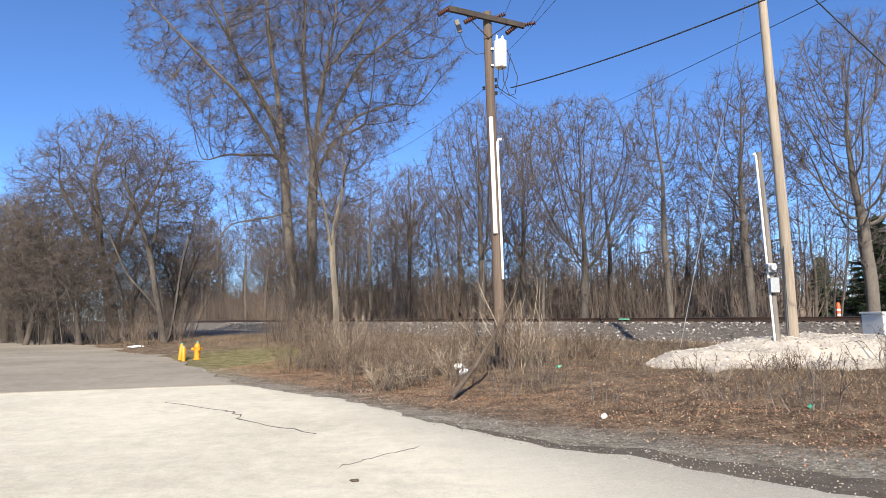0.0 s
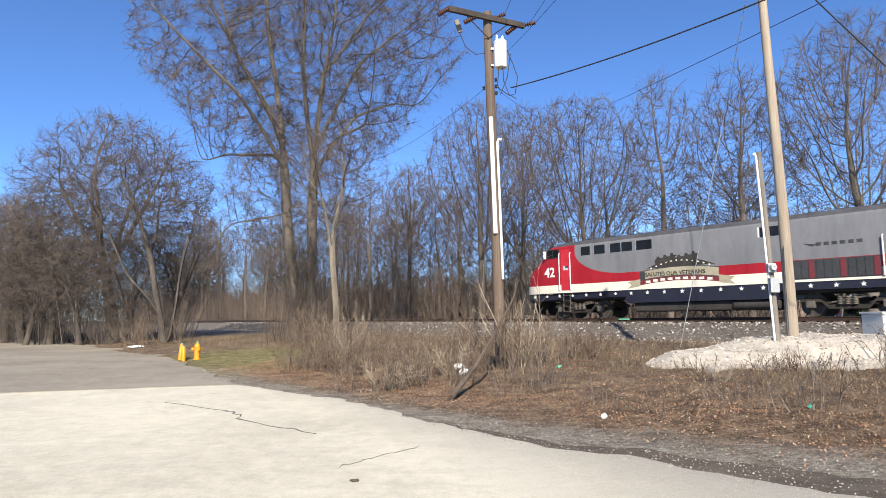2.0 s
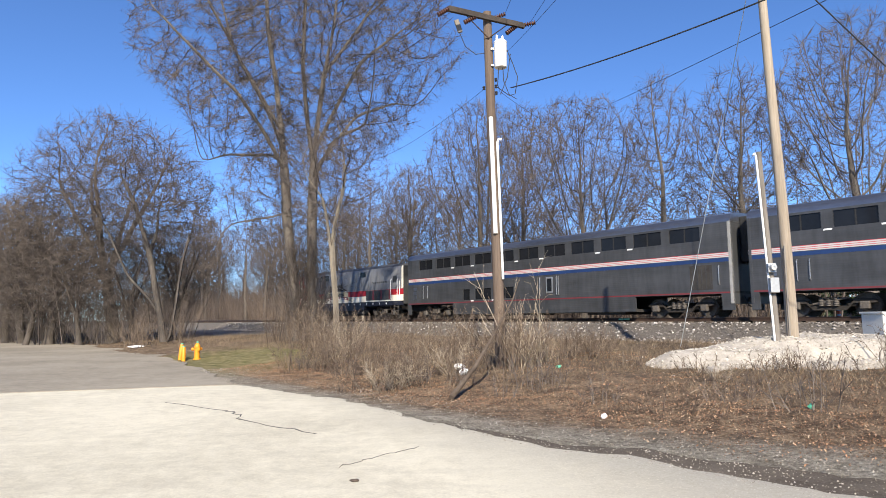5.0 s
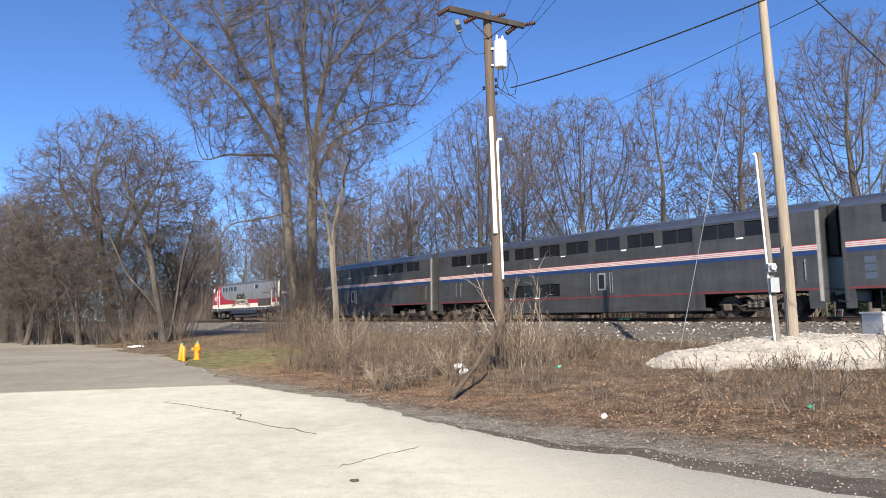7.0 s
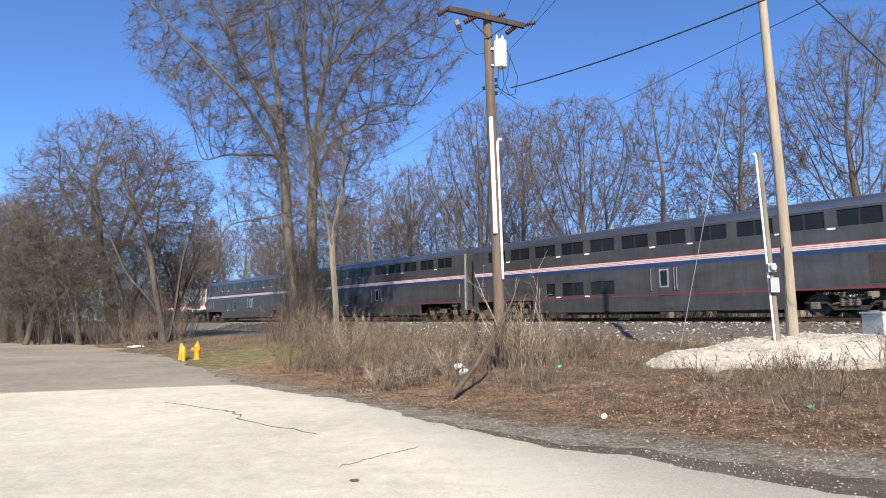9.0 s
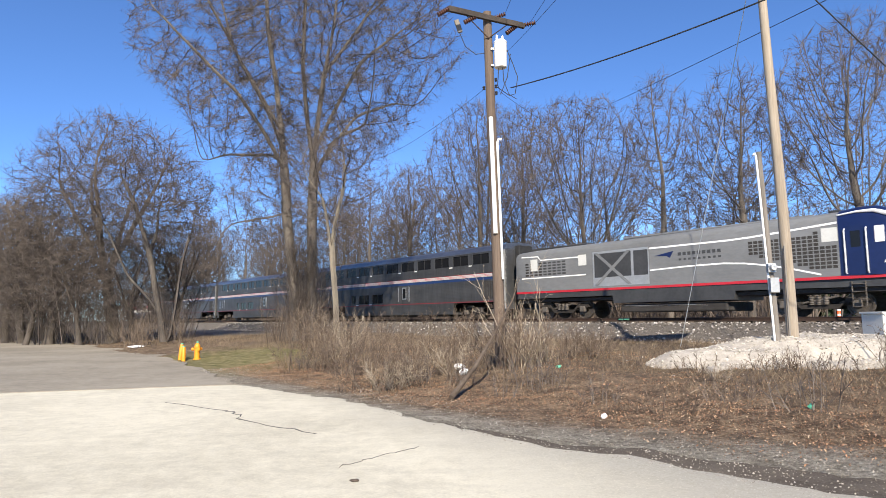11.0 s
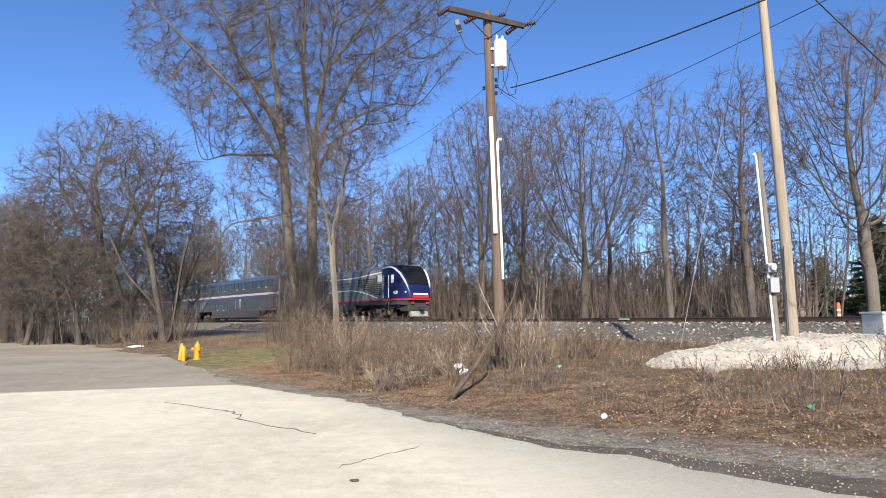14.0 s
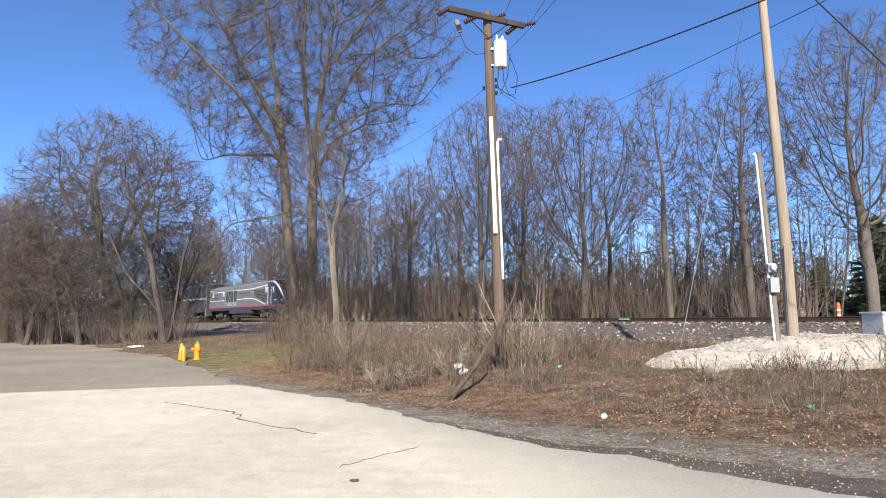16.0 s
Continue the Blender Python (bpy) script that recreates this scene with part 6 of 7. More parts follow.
def passenger_car(number):
    """A two-storey stainless passenger car. x runs back from its front joint, 0 to -25.91."""
    car = thing("passenger_car", "two-level stainless steel passenger car with a red, white and blue stripe", "train car", group="passenger cars of the train")
    x0, x1 = -25.52, -0.39
    skin = lambda z: 1.50 if z < 1.0 else 1.545
    uppers = [(-1.83 - k * 2.06 - 1.60, -1.83 - k * 2.06, 3.62, 4.30) for k in range(11)]
    lowers = [(-7.48, -6.80, 1.28, 2.0), (-9.55, -8.0, 1.28, 2.0), (-11.6, -10.05, 1.28, 2.0)]
    door = (-14.98, -14.12, 0.45, 2.58)
    wells = [(-5.70, -0.75, 0.33, 1.08), (-24.95, -20.35, 0.33, 1.08)]
    for s in (1, -1):
        holes = uppers + lowers + wells + [door]
        name = "side_wall"
        part(name, wall_panel(x0, x1, 0.33, 4.40, holes, s, 0.10, skin), STAINLESS, car)
        for a, b, c, d in uppers + lowers:
            w = part("window", Shape().box(a, b, min(s * 1.46, s * 1.50), max(s * 1.46, s * 1.50), c, d), GLASS, car, "dark tinted window")
            mid = (a + b) / 2
            if b - a > 1:
                part("mullion", Shape().box(mid - 0.025, mid + 0.025, min(s * 1.502, s * 1.52), max(s * 1.502, s * 1.52), c, d), RUBBER, w)
        for k in range(1, 11):
            if (k + number) % 3 != 1:
                xx = -1.83 - k * 2.06 + 0.23
                part("placard", strip(xx - 0.16, xx + 0.16, 3.52, 3.59, s * 1.545), SHINYWHITE, car, "small white sign plate")
        for xx in (-7.74, -9.8):
            part("placard", strip(xx - 0.16, xx + 0.16, 1.17, 1.24, s * 1.545, 0.007), SHINYWHITE, car, "small white sign plate")
        dr = part("door", Shape().box(door[0], door[1], min(s * 1.46, s * 1.525), max(s * 1.46, s * 1.525), door[2], door[3]), STAINLESS, car, "stainless entrance door")
        part("door_window_frame", Shape().box(-14.80, -14.28, min(s * 1.527, s * 1.54), max(s * 1.527, s * 1.54), 1.50, 2.42, 0.005), SILVER, dr, "bright window surround")
        part("door_window", Shape().box(-14.72, -14.36, min(s * 1.541, s * 1.546), max(s * 1.541, s * 1.546), 1.58, 2.34), GLASS, dr)
        for xx in (-15.28, -13.85, -15.14):
            part("grab_rail", Shape().tube([(xx, s * 1.56, 1.35), (xx, s * 1.61, 1.4), (xx, s * 1.61, 2.4), (xx, s * 1.56, 2.45)], 0.02, 6), SILVER, dr, "silver grab rail", True)
        for z0, z1, m in ((2.965, 2.985, RED), (2.905, 2.965, PINKWHITE), (2.885, 2.905, RED), (2.825, 2.885, PINKWHITE), (2.805, 2.825, RED), (2.755, 2.805, PINKWHITE), (2.56, 2.73, BLUE)):
            part("stripe", strip(x0, x1, z0, z1, s * 1.545), m, car, "painted stripe")
        for a, b in ((x0, -24.95), (-20.35, -5.70), (-0.75, x1)):
            part("red_line", strip(a, b, 1.10, 1.17, s * 1.545), REDLINE, car, "thin dull red line")
        part("red_line", strip(-24.95, -20.35, 1.10, 1.17, s * 1.545), REDLINE, car)
        part("red_line", strip(-5.70, -0.75, 1.10, 1.17, s * 1.545), REDLINE, car)
        gr = part("grille", strip(-24.55, -23.45, 1.30, 2.45, s * 1.545, 0.012), UNDER, car, "dark ventilation grille")
        for k in range(5):
            part("grille_bar", strip(-24.5 + k * 0.22, -24.47 + k * 0.22, 1.34, 2.41, s * 1.558, 0.006), DARKGREY, gr)
        for k in range(3):                                          # steps and marks by the end
            part("end_panel", strip(-1.55, -1.15, 1.45 + k * 0.32, 1.7 + k * 0.32, s * 1.545, 0.006), ROOFSTEEL, car, "riveted steel end panel")
        for xx in (-2.4, -2.9, -24.9):
            part("grab_rail", Shape().tube([(xx, s * 1.55, 1.5), (xx, s * 1.6, 1.55), (xx, s * 1.6, 2.35), (xx, s * 1.55, 2.4)], 0.018, 6), SILVER, car, "silver grab rail", True)
    rings = []
    for x in (x0, x1):
        rings.append([(x, y, z) for y, z in ROOF] + [(x, -y, z) for y, z in reversed(ROOF[:-1])])
    part("roof", Shape().loft(rings), ROOFSTEEL, car, "grey steel roof", True)
    for k in range(6):
        part("roof_vent", Shape().box(-3.5 - k * 3.8, -2.4 - k * 3.8, -0.4, 0.4, 4.87, 4.95, 0.02), ROOFSTEEL, car)
    part("floor", Shape().box(-20.35, -5.70, -1.48, 1.48, 0.30, 0.45).box(x0, x1, -1.40, 1.40, 1.09, 1.2), UNDER, car)
    part("ceiling_lining", Shape().box(x0 + 0.1, x1 - 0.1, -1.3, 1.3, 2.60, 2.70), UNDER, car)
    for x, s in ((x1, 1), (x0, -1)):
        part("end_wall", Shape().box(min(x, x - s * 0.08), max(x, x - s * 0.08), -1.5, 1.5, 0.6, 4.5, 0.02), STAINLESS, car)
        part("corner_post", Shape().box(min(x, x - s * 0.14), max(x, x - s * 0.14), 1.40, 1.552, 0.62, 4.42, 0.01), STAINLESS if s > 0 else POSTSTEEL, car, "weathered corner post")
        part("diaphragm", Shape().box(min(x, x + s * 0.36), max(x, x + s * 0.36), -0.62, 0.62, 2.55, 4.70, 0.05), RUBBER, car, "black rubber gangway diaphragm")
        coupler(car, x, s)
        part("hose", Shape().tube([(x, 0.5, 1.0), (x + s * 0.15, 0.52, 0.55), (x + s * 0.38, 0.5, 0.45)], 0.03, 8), RUBBER, car, smooth=True)
    for xc in (-3.35, -22.55):
        truck(car, xc, 2.6, 0.46)
        for q in (-1.3, 1.3):
            wheelset(car, xc + q, 0.48)
    part("equipment_box", Shape().box(-19.5, -17.0, -1.2, 1.2, 0.18, 0.32, 0.02), UNDER, car)
    part("equipment_box", Shape().box(-12.6, -8.0, -1.1, 1.1, 0.20, 0.32, 0.02), UNDER, car)
    return car


def body_ring(x, half, bottom, shoulder, top, crown=0.75):
    """A cross-section of a locomotive body."""
    pts = [(half, bottom), (half, bottom + (shoulder - bottom) * 0.5), (half, shoulder), (half - 0.05, shoulder + (top - shoulder) * 0.4), (half * 0.88, shoulder + (top - shoulder) * 0.72), (half * crown, top - 0.03), (half * 0.4, top)]
    return [(x, y, z) for y, z in pts] + [(x, -y, z) for y, z in reversed(pts)]


def star(x, z, r, y):
    s = 1 if y > 0 else -1
    pts = [(x + (r if k % 2 == 0 else r * 0.42) * math.sin(k * math.pi / 5), z + (r if k % 2 == 0 else r * 0.42) * math.cos(k * math.pi / 5)) for k in range(10)]
    return Shape().plate(pts, min(y, y + s * 0.006), max(y, y + s * 0.006))


def lettering(text, size, parent, x, z, y, material, name="number"):
    """Figures on a vehicle's side, as a thin mesh that reads from outside."""
    cu = bpy.data.curves.new(name, "FONT")
    cu.body, cu.size, cu.extrude, cu.offset = text, size, 0.004, size * 0.02
    tmp = new(name, cu)
    me = bpy.data.meshes.new_from_object(tmp.evaluated_get(bpy.context.evaluated_depsgraph_get()))
    bpy.data.objects.remove(tmp)
    me.materials.clear()
    me.materials.append(material)
    ob = part(name, me, material, parent, "painted number")
    ob.matrix_basis = Matrix.Translation((x, y, z)) @ pose(0, 0, 0, 90, 0, 180)
    return ob


def rail_pair(parent, xs, z0, z1, y):
    s = 1 if y > 0 else -1
    for x in xs:
        part("handrail", Shape().tube([(x, y, z0), (x, y + s * 0.07, z0 + 0.05), (x, y + s * 0.07, z1 - 0.05), (x, y, z1)], 0.026, 8), SHINYWHITE, parent, "white handrail", True)


def ladder(parent, x, y, z0=0.35, z1=1.45):
    s = 1 if y > 0 else -1
    lad = part("steps", Shape().tube([(x - 0.24, y, z1), (x - 0.24, y, z0)], 0.025, 6).tube([(x + 0.24, y, z1), (x + 0.24, y, z0)], 0.025, 6), DUSTY, parent, "steel boarding steps")
    for k in range(4):
        part("tread", Shape().box(x - 0.24, x + 0.24, y - 0.08, y + 0.08, z0 + 0.02 + k * 0.3, z0 + 0.05 + k * 0.3), DUSTY, lad)


def red_locomotive():
    """The leading diesel locomotive. x runs forward from its rear joint, 0 to 21."""
    lo = thing("locomotive", "red, grey and cream diesel locomotive with white stars", "locomotive")
    st = [(0.45, 1.42, 3.95, 4.30), (0.62, 1.5, 4.0, 4.38), (2.0, 1.5, 4.02, 4.42), (10, 1.5, 4.02, 4.42), (17.0, 1.5, 4.02, 4.42), (18.3, 1.48, 3.98, 4.38), (18.75, 1.46, 3.90, 4.24), (19.35, 1.43, 3.45, 3.62), (19.85, 1.38, 3.05, 3.14), (20.35, 1.28, 2.72, 2.80), (20.75, 1.12, 2.3, 2.42), (20.95, 0.95, 1.95, 2.05)]
    part("body", Shape().loft([body_ring(x, h, 1.45, s, t) for x, h, s, t in st]), LIVERY, lo, "red, grey and cream painted body", True)
    rings = []
    for x, h, zb in ((0.6, 1.47, 1.12), (5.9, 1.47, 1.12), (5.95, 1.47, 0.78), (13.55, 1.47, 0.78), (13.6, 1.47, 1.12), (20.3, 1.28, 1.05), (20.75, 1.05, 0.95)):
        rings.append([(x, h, zb), (x, h, 1.448), (x, -h, 1.448), (x, -h, zb)])
    part("skirt", Shape().loft(rings), NAVY, lo, "dark navy skirt")
    part("fuel_tank", Shape().box(6.4, 13.2, -1.3, 1.3, 0.32, 0.78, 0.08), UNDER, lo, "dark fuel tank")
    part("air_tank", Shape().lathe([(0.0, 5.9), (0.2, 5.95), (0.2, 7.9), (0.0, 8.0)], 14, (0, 1.2, 0.55), "x"), UNDER, lo, smooth=True)
    part("pilot_plow", Shape().plate([(20.3, 0.95), (20.9, 0.95), (21.15, 0.22), (20.75, 0.18)], -1.25, 1.25), UNDER, lo, "dark snowplough pilot")
    # glass
    part("windscreen", Shape().add([(18.80, -1.15, 4.16), (18.80, 1.15, 4.16), (19.34, 1.20, 3.66), (19.34, -1.20, 3.66), (18.85, -1.15, 4.20), (18.85, 1.15, 4.20), (19.39, 1.20, 3.70), (19.39, -1.20, 3.70)], [(4, 5, 6, 7), (0, 3, 2, 1), (0, 1, 5, 4), (2, 3, 7, 6), (1, 2, 6, 5), (0, 4, 7, 3)]), GLASS, lo, "raked dark windscreen")
    for s in (1, -1):
        fr = part("window_frame", Shape().box(18.02, 18.98, min(s * 1.45, s * 1.503), max(s * 1.45, s * 1.503), 3.50, 4.02, 0.02), RUBBER, lo, "black cab window surround")
        part("cab_window", Shape().box(18.08, 18.46, min(s * 1.505, s * 1.512), max(s * 1.505, s * 1.512), 3.56, 3.97), GLASS, fr)
        part("cab_window", Shape().box(18.52, 18.92, min(s * 1.505, s * 1.512), max(s * 1.505, s * 1.512), 3.56, 3.97), GLASS, fr)
        part("mirror", Shape().box(19.0, 19.06, min(s * 1.5, s * 1.68), max(s * 1.5, s * 1.68), 3.5, 3.95, 0.01), SHINYWHITE, lo)
        for a, b in ((15.78, 16.42), (14.78, 15.5), (13.76, 14.44), (13.06, 13.72), (11.9, 12.82)):
            win = part("side_window", Shape().box(a, b, min(s * 1.47, s * 1.506), max(s * 1.47, s * 1.506), 3.50, 3.99, 0.01), GLASS, lo, "dark side window")
            part("window_bar", Shape().box(b + 0.01, b + 0.05, min(s * 1.503, s * 1.51), max(s * 1.503, s * 1.51), 3.48, 4.0), SILVER, win)
        part("side_window", Shape().box(5.66, 6.5, min(s * 1.47, s * 1.506), max(s * 1.47, s * 1.506), 3.52, 3.95, 0.01), GLASS, lo, "dark side window")
        part("side_window", Shape().box(1.12, 1.66, min(s * 1.47, s * 1.506), max(s * 1.47, s * 1.506), 2.88, 3.42, 0.01), DARKGREY, lo, "grey rear vent")
        part("window_bar", Shape().box(6.52, 6.58, min(s * 1.503, s * 1.51), max(s * 1.503, s * 1.51), 3.5, 3.97), SHINYWHITE, lo)
        door = part("cab_door", strip(17.26, 17.88, 1.60, 3.95, s * 1.5, 0.008), RED, lo, "red cab door")
        part("emblem", strip(17.35, 17.72, 2.75, 3.0, s * 1.509, 0.005), PINKWHITE, door, "small pale emblem")
        part("emblem_band", strip(17.35, 17.55, 2.88, 3.0, s * 1.515, 0.003), BLUE, door)
        rail_pair(lo, (17.97, 17.17), 1.6, 3.75, s * 1.5)
        rail_pair(lo, (1.86, 0.98), 1.55, 3.15, s * 1.5)
        rail_pair(lo, (0.7,), 1.6, 3.0, s * 1.48)
        ladder(lo, 17.57, s * 1.42)
        ladder(lo, 1.3, s * 1.42)
        for k in range(19):
            xx = 20.0 - k * 0.965
            if xx > 0.9:
                part("star", star(xx, 1.28, 0.115, s * (1.45 if xx < 19 else 1.42) + s * 0.022), SHINYWHITE, lo, "white painted star")
        # louvres in the red band
        vent = part("louvre_panel", strip(1.95, 5.55, 1.56, 2.36, s * 1.5, 0.012), DARKGREY, lo, "dark louvred panel")
        for k in range(12):
            part("louvre", strip(2.0 + k * 0.295, 2.2 + k * 0.295, 1.6, 2.32, s * 1.513, 0.02), DARKGREY if k % 4 else REDLINE, vent)
        # commemorative emblem: a ribbon, an arch of bars and a dark domed crest
        lay = lambda d: (min(s * 1.5, s * (1.5 + d)), max(s * 1.5, s * (1.5 + d)))
        arch = lambda x: 0.16 * (1 - ((x - 10.55) / 2.1) ** 2)
        span = [8.45 + 0.3 * k for k in range(15)]
        em = part("emblem", Shape().plate([(x, 1.66 + arch(x)) for x in span] + [(x, 1.92 + arch(x)) for x in reversed(span)], *lay(0.006)), REDLINE, lo, "red arched strip under the banner")
        for a, b in ((12.65, 13.4), (8.45, 7.7)):
            part("ribbon_tail", Shape().plate([(a, 1.98), (b, 1.86), (a * 0.3 + b * 0.7, 1.70), (b, 1.52), (a, 1.62)], *lay(0.008)), TAN, em, "tan ribbon tail")
        part("banner_edge", Shape().plate([(x, 1.88 + arch(x)) for x in span] + [(x, 2.36 + arch(x)) for x in reversed(span)], *lay(0.009)), DARKGREY, em, "dark banner border")
        part("banner", Shape().plate([(x, 1.92 + arch(x)) for x in span[:-1]] + [(x, 2.32 + arch(x)) for x in reversed(span[:-1])], *lay(0.012)), TAN, em, "tan arched banner")
        for k in range(9):
            xx = 8.9 + k * 0.41
            part("emblem_bar", strip(xx - 0.13, xx + 0.13, 1.70 + arch(xx), 1.82 + arch(xx), s * 1.506, 0.003), CREAM, em)
        dome = [(12.25 - 0.28 * k, 2.50 + 0.42 * math.sin(math.pi * k / 13)) for k in range(14)]
        part("crest", Shape().plate(dome, *lay(0.010)), UNDER, em, "dark domed crest")
        for k in range(1, 13):
            part("crest_dot", strip(dome[k][0] - 0.04, dome[k][0] + 0.04, dome[k][1] - 0.15, dome[k][1] - 0.08, s * 1.51, 0.003), CREAM, em)
        for k in range(6):
            xx, hh = 11.55 - k * 0.38, 0.34 + 0.06 * (k % 3)
            part("crest", Shape().plate([(xx - 0.22, 2.72), (xx - 0.17, 2.72 + hh * 0.6), (xx - 0.26, 2.72 + hh * 0.75), (xx - 0.06, 2.72 + hh * 0.8), (xx - 0.04, 2.72 + hh), (xx + 0.08, 2.72 + hh), (xx + 0.1, 2.72 + hh * 0.75), (xx + 0.22, 2.72 + hh * 0.4), (xx + 0.2, 2.72)], *lay(0.013)), UNDER, em, "dark jagged crest piece")
        for k in range(6):
            part("lettering_bar", strip(2.55 + k * 0.3, 2.75 + k * 0.3, 2.92, 3.06, s * 1.5, 0.005), DARKGREY, lo, "dark lettering bar")
        part("lettering_bar", Shape().plate([(4.2, 2.98), (4.75, 3.06), (4.4, 2.9)], min(s * 1.5, s * 1.505), max(s * 1.5, s * 1.505)), DARKGREY, lo, "dark arrow-shaped mark")
    lettering("SALUTES OUR VETERANS", 0.285, lo, 12.33, 2.09, 1.515, UNDER, "lettering")["label"] = "dark banner lettering"
    lettering("42", 0.78, lo, 19.15, 2.42, 1.49, SHINYWHITE)
    for k in range(4):
        part("roof_fan", Shape().lathe([(0.55, 4.40), (0.55, 4.5), (0.45, 4.52)], 20, (2.0 + k * 1.4, 0, 0)), DARKGREY, lo, "round roof fan")
    part("roof_hatch", Shape().box(9, 15.5, -0.8, 0.8, 4.40, 4.47, 0.02), DARKGREY, lo)
    part("horn", Shape().box(16.6, 17.0, -0.3, 0.3, 4.40, 4.58, 0.03), DARKGREY, lo)
    for y in (-0.35, 0.35):
        part("headlight", Shape().lathe([(0.09, 0), (0.09, 0.06), (0.04, 0.08)], 14, (20.62, y, 2.55), "x"), SHINYWHITE, lo, "round headlight")
    part("end_wall", Shape().box(0.36, 0.46, -1.36, 1.36, 1.2, 4.2, 0.02), DARKGREY, lo, "dark grey rear end")
    part("underframe", Shape().box(0.6, 20.2, -1.2, 1.2, 1.0, 1.2), UNDER, lo)
    coupler(lo, 0.5, -1)
    coupler(lo, 20.7, 1)
    for xc in (16.9, 3.35):
        truck(lo, xc, 2.8, 0.52, True)
        for q in (-1.4, 1.4):
            wheelset(lo, xc + q, 0.51)
    return lo


def blue_locomotive():
    """The rear locomotive, facing backwards. x runs back from its joint, 0 to -21.8."""
    lo = thing("locomotive", "grey diesel locomotive with a deep blue cab and red line", "locomotive")
    st = [(-0.45, 1.40, 3.7, 4.02), (-0.65, 1.47, 3.75, 4.10), (-2, 1.48, 3.78, 4.16), (-10, 1.48, 3.80, 4.22), (-17.5, 1.48, 3.85, 4.28), (-18.62, 1.48, 3.88, 4.32)]
    part("body", Shape().loft([body_ring(x, h, 1.62, s, t, 0.7) for x, h, s, t in st]), LOCOGREY, lo, "silver-grey painted body", True)
    st = [(-18.625, 1.485, 3.88, 4.34), (-19.3, 1.485, 3.94, 4.42), (-19.9, 1.48, 3.92, 4.40), (-20.4, 1.42, 3.72, 4.22), (-20.9, 1.34, 3.35, 3.85), (-21.3, 1.24, 2.85, 3.30), (-21.6, 1.12, 2.35, 2.70), (-21.78, 0.98, 2.0, 2.15), (-21.82, 0.9, 1.8, 1.9)]
    cab = part("cab", Shape().loft([body_ring(x, h, 1.62, s, t, 0.72) for x, h, s, t in st]), CABBLUE, lo, "deep blue rounded cab", True)
    gl = [(-20.33, 1.20, 4.245), (-20.9, 1.14, 3.87), (-21.3, 1.05, 3.33), (-21.58, 0.95, 2.76)]
    rings = [[(x, h, z - 0.2), (x - 0.045, h * 0.9, z + 0.02), (x - 0.05, 0, z + 0.045), (x - 0.045, -h * 0.9, z + 0.02), (x, -h, z - 0.2), (x + 0.06, 0, z - 0.12)] for x, h, z in gl]
    part("windscreen", Shape().loft(rings), GLASS, cab, "large raked dark windscreen", True)
    skirt = []
    for x, h, zb in ((-0.6, 1.45, 1.2), (-7.6, 1.45, 1.2), (-7.65, 1.45, 0.8), (-14.2, 1.45, 0.8), (-14.25, 1.45, 1.2), (-20.6, 1.36, 1.16), (-21.5, 1.1, 1.1)):
        skirt.append([(x, h, zb), (x, h, 1.50), (x, -h, 1.50), (x, -h, zb)])
    part("skirt", Shape().loft(skirt), DARKGREY, lo, "dark grey skirt")
    redl = []
    for x, h in ((-0.5, 1.47), (-18.6, 1.49), (-20.4, 1.43), (-21.3, 1.25), (-21.8, 0.98)):
        redl.append([(x, h, 1.50), (x, h, 1.62), (x, -h, 1.62), (x, -h, 1.50)])
    part("red_line", Shape().loft(redl), RED, lo, "bright red line")
    part("pilot_plow", Shape().plate([(-21.3, 0.62), (-21.6, 0.62), (-21.8, 0.22), (-21.5, 0.2)], -0.8, 0.8), POSTSTEEL, lo, "grey snowplough pilot")
    part("pilot", Shape().box(-21.6, -20.5, -1.05, 1.05, 0.62, 1.1, 0.05), DARKGREY, lo, "dark nose underframe")
    part("nose_band", Shape().box(-21.86, -21.80, -0.8, 0.8, 1.66, 1.86, 0.01), RED, lo, "red nose band")
    part("nose_band", Shape().box(-21.85, -21.80, -0.7, 0.7, 1.90, 2.02, 0.01), SHINYWHITE, lo, "white nose mark")
    for s in (1, -1):
        y = s * 1.48

        def ribbon(points, w, m, label):
            up = [(x, z + w / 2) for x, z in points]
            dn = [(x, z - w / 2) for x, z in reversed(points)]
            part("swoosh", Shape().plate(up + dn, min(y + s * 0.001, y + s * 0.009), max(y + s * 0.001, y + s * 0.009)), m, lo, label)
        ribbon([(-9.95, 3.52), (-12, 3.52), (-14, 3.52), (-15.1, 3.56), (-16.2, 3.63), (-17.2, 3.70), (-18.6, 3.80)], 0.085, SHINYWHITE, "white swoosh line")
        ribbon([(-9.95, 2.40), (-12, 2.47), (-13.8, 2.48), (-14.8, 2.40), (-15.8, 2.25), (-16.8, 2.02), (-17.9, 1.72)], 0.075, SHINYWHITE, "white swoosh line")
        ribbon([(-1.0, 3.74), (-2.35, 3.70), (-2.55, 3.47), (-5.9, 3.44)], 0.07, SHINYWHITE, "white swoosh line")
        ribbon([(-1.0, 2.42), (-3, 2.42), (-5.9, 2.42)], 0.07, SHINYWHITE, "white swoosh line")
        # white blade along the cab's edge
        edge = [(x, s * (h - 0.035), sh + 0.46 * (tp - sh)) for x, h, sh, tp in st[:7]]
        part("swoosh", Shape().tube(edge, [0.03, 0.045, 0.075, 0.095, 0.09, 0.07, 0.03], 8), SHINYWHITE, cab, "white blade along the cab roof", True)
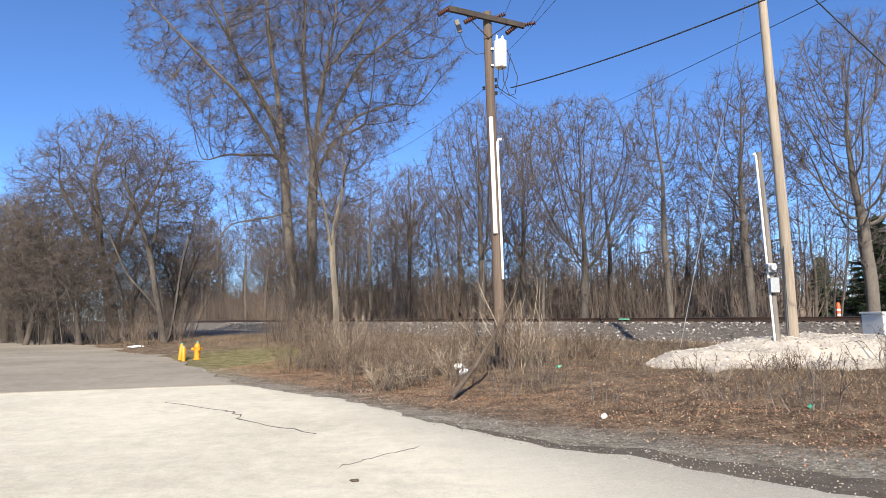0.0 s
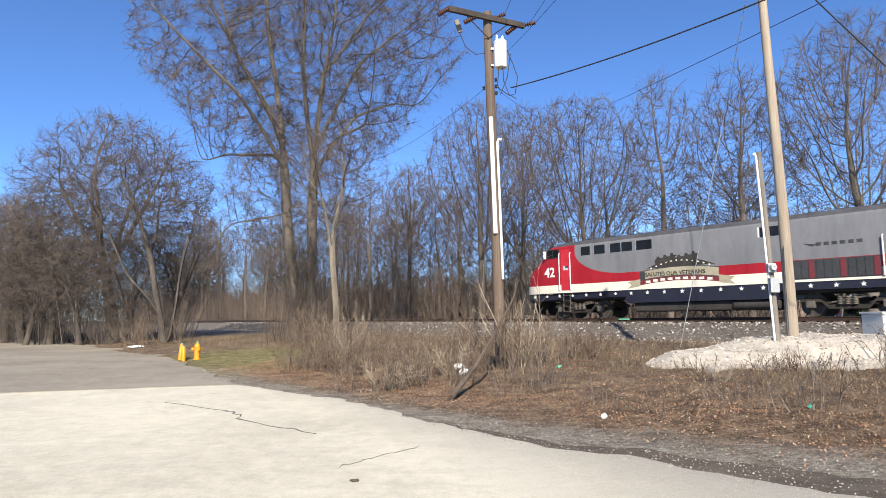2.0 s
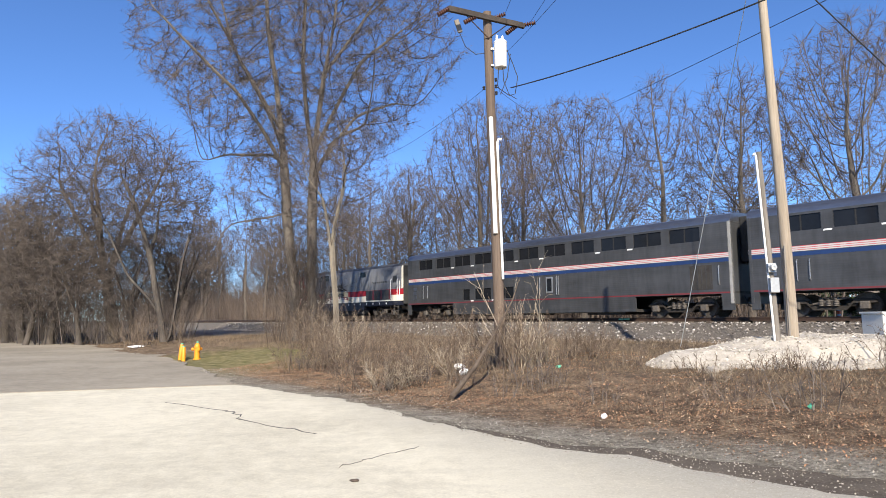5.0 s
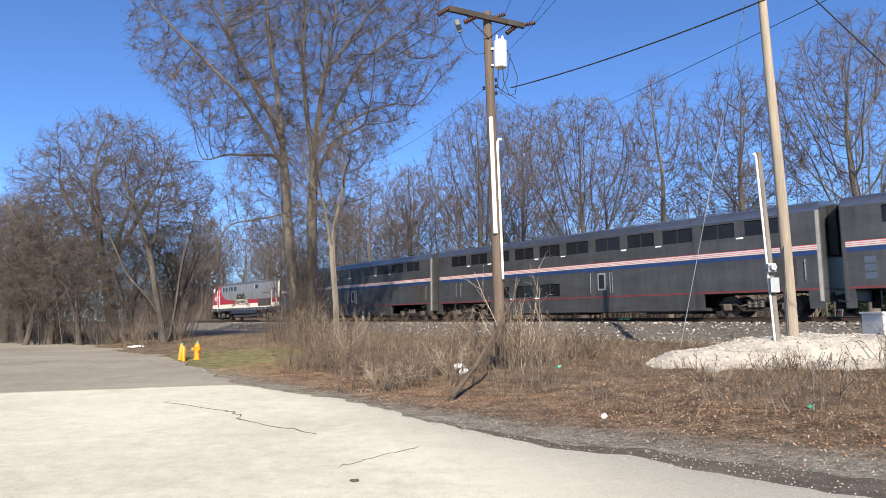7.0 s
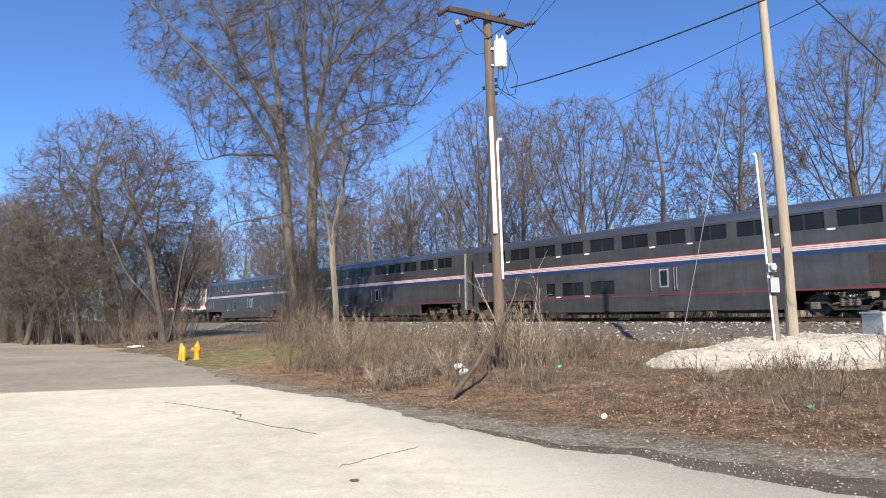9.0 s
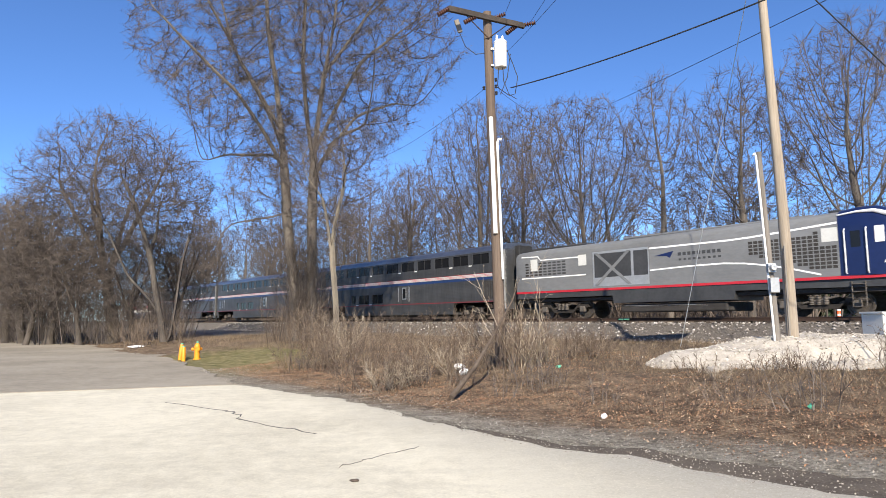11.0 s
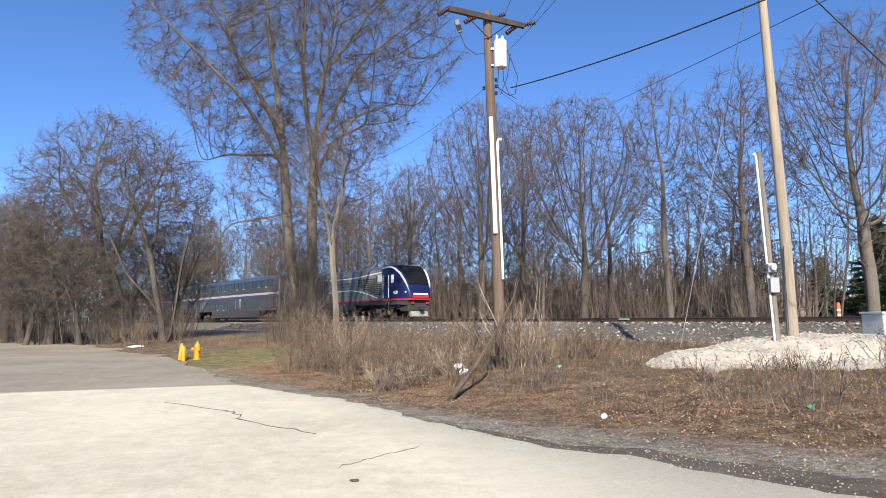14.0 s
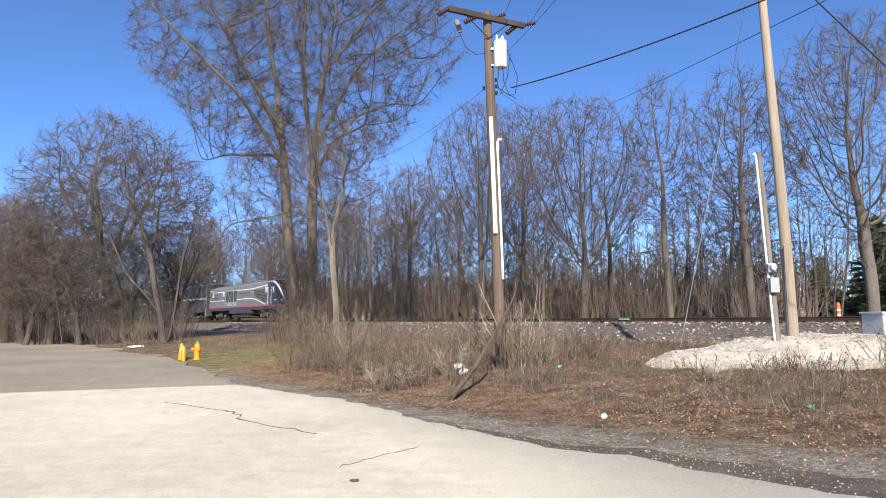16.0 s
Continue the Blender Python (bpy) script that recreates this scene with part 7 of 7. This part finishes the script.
        # intake grid of dark square openings
        for a in range(16):
            for c in range(11):
                xx, zz = -18.45 + a * 0.225, 1.86 + c * 0.16
                if zz > 1.78 + max(0, (xx + 17.9)) * 0.33 + 0.08 and zz < 3.5 - 0.012 * a and not (xx < -17.85 and zz > 2.98):
                    part("intake", strip(xx - 0.09, xx + 0.09, zz - 0.06, zz + 0.06, y, 0.006), UNDER, lo)
        for a in range(9):
            for c in range(5):
                xx, zz = -1.45 - a * 0.36, 2.6 + c * 0.17
                part("intake", strip(xx - 0.13, xx + 0.13, zz - 0.05, zz + 0.05, y, 0.006), UNDER if a < 4 else DARKGREY, lo)
        for x0_, x1_, z0_, z1_ in ((-18.6, -18.0, 3.05, 3.62), (-2.3, -1.75, 2.85, 3.55), (-5.95, -5.4, 2.95, 3.55)):
            part("access_plate", strip(x0_, x1_, z0_, z1_, y, 0.012), CONCRETE, lo, "pale grey access plate")
        pan = part("x_panel", strip(-9.9, -6.4, 1.72, 3.62, y, 0.006), METALGREY, lo, "grey braced access panel")
        part("brace", Shape().plate([(-6.5, 3.55), (-6.75, 3.55), (-8.85, 1.78), (-8.6, 1.78)], min(y + s * 0.007, y + s * 0.02), max(y + s * 0.007, y + s * 0.02)), LOCOGREY, pan)
        part("brace", Shape().plate([(-8.6, 3.55), (-8.85, 3.55), (-6.75, 1.78), (-6.5, 1.78)], min(y + s * 0.021, y + s * 0.03), max(y + s * 0.021, y + s * 0.03)), LOCOGREY, pan)
        for xa, xb in ((-8.85, -6.5), (-9.85, -9.0)):
            part("recess", strip(xa, xb, 2.2, 3.5, y + s * 0.006, 0.0008), DARKGREY, pan, "dark recessed panel")
        for k in range(9):
            part("lettering_bar", strip(-13.7 + k * 0.25, -13.53 + k * 0.25, 3.02, 3.18, y, 0.005), DARKGREY, lo, "dark lettering bar")
            part("lettering_bar", strip(-13.7 + k * 0.25, -13.57 + k * 0.25, 2.78, 2.88, y, 0.005), DARKGREY, lo, "dark lettering bar")
        part("arrow_mark", Shape().plate([(-10.2, 3.1), (-11.3, 3.28), (-11.1, 2.95), (-10.9, 3.05)], min(y, y + s * 0.006), max(y, y + s * 0.006)), CABBLUE, lo, "dark blue arrow-shaped mark")
        rail_pair(lo, (-18.85, -19.62), 1.7, 3.5, y)
        part("cab_door", strip(-19.5, -18.95, 1.64, 3.62, y + s * 0.005, 0.006), CABBLUE, cab, "blue cab door")
        part("door_window", strip(-19.4, -19.05, 2.75, 3.4, y + s * 0.012, 0.006), GLASS, cab, "dark door window")
        part("cab_window", strip(-20.22, -19.9, 2.88, 3.52, y - s * 0.02, 0.03), SHINYWHITE, cab, "white window surround")
        part("marker_light", Shape().box(-21.5, -21.35, min(s * 1.02, s * 1.22), max(s * 1.02, s * 1.22), 2.05, 2.2, 0.02), SHINYWHITE, cab)
        ladder(lo, -19.2, s * 1.42, 0.35, 1.4)
        part("tail_light", Shape().box(-21.78, -21.7, min(s * 0.6, s * 0.85), max(s * 0.6, s * 0.85), 1.2, 1.35, 0.02), RED, lo)
    lettering("4621", 0.33, lo, -20.12, 2.0, 1.445, SHINYWHITE)
    lo.children[-1].matrix_basis = Matrix.Translation((-20.5, 1.43, 2.0)) @ pose(0, 0, 0, 90, 0, 191)
    for k in range(22):
        part("roof_lug", Shape().box(-17.8 + k * 0.74, -17.55 + k * 0.74, 1.14, 1.22, 4.02, 4.09), SHINYWHITE, lo)
    part("roof_hatch", Shape().box(-17.5, -8.0, -0.85, 0.85, 4.22, 4.34, 0.04), LOCOGREY, lo)
    part("roof_vent", Shape().box(-5.5, -1.2, -0.8, 0.8, 4.12, 4.30, 0.05), DARKGREY, lo, "dark roof radiator")
    part("horn", Shape().box(-18.4, -17.9, -0.3, 0.3, 4.3, 4.5, 0.04), DARKGREY, lo)
    part("fuel_tank", Shape().box(-13.8, -8.0, -1.3, 1.3, 0.3, 0.72, 0.07), UNDER, lo, "dark fuel tank")
    part("end_wall", Shape().box(-0.46, -0.38, -1.3, 1.3, 1.2, 3.95, 0.02), DARKGREY, lo)
    part("underframe", Shape().box(-20.6, -0.6, -1.2, 1.2, 0.98, 1.15), UNDER, lo)
    coupler(lo, -0.5, 1)
    coupler(lo, -21.5, -1)
    for xc in (-3.9, -17.6):
        truck(lo, xc, 2.8, 0.52, True)
        for q in (-1.4, 1.4):
            wheelset(lo, xc + q, 0.51)
    return lo


TRAIN = [(red_locomotive(), 0.0)]
first = passenger_car(0)
TRAIN.append((first, 0.0))
for k in (1, 2):
    TRAIN.append((passenger_car(k), -25.91 * k))
TRAIN.append((blue_locomotive(), -25.91 * 3))


def motions():
    """The train runs along the track; its wheels roll."""
    for vehicle, offset in TRAIN:
        rows = []
        for k in range(17):
            p = along(gap_at(k) + offset, TRACK, RAIL)
            rows.append((k, Matrix.Translation(p) @ Matrix.Rotation(TURN, 4, "Z")))
        walk(vehicle, rows)
    for ws, x, r in WHEELS:
        rows = []
        for k in range(241):
            t = k / 15
            rows.append((t, Matrix.Translation((x, 0, r)) @ Matrix.Rotation((gap_at(t) - gap_at(0)) / r, 4, "Y")))
        walk(ws, rows)


motions()
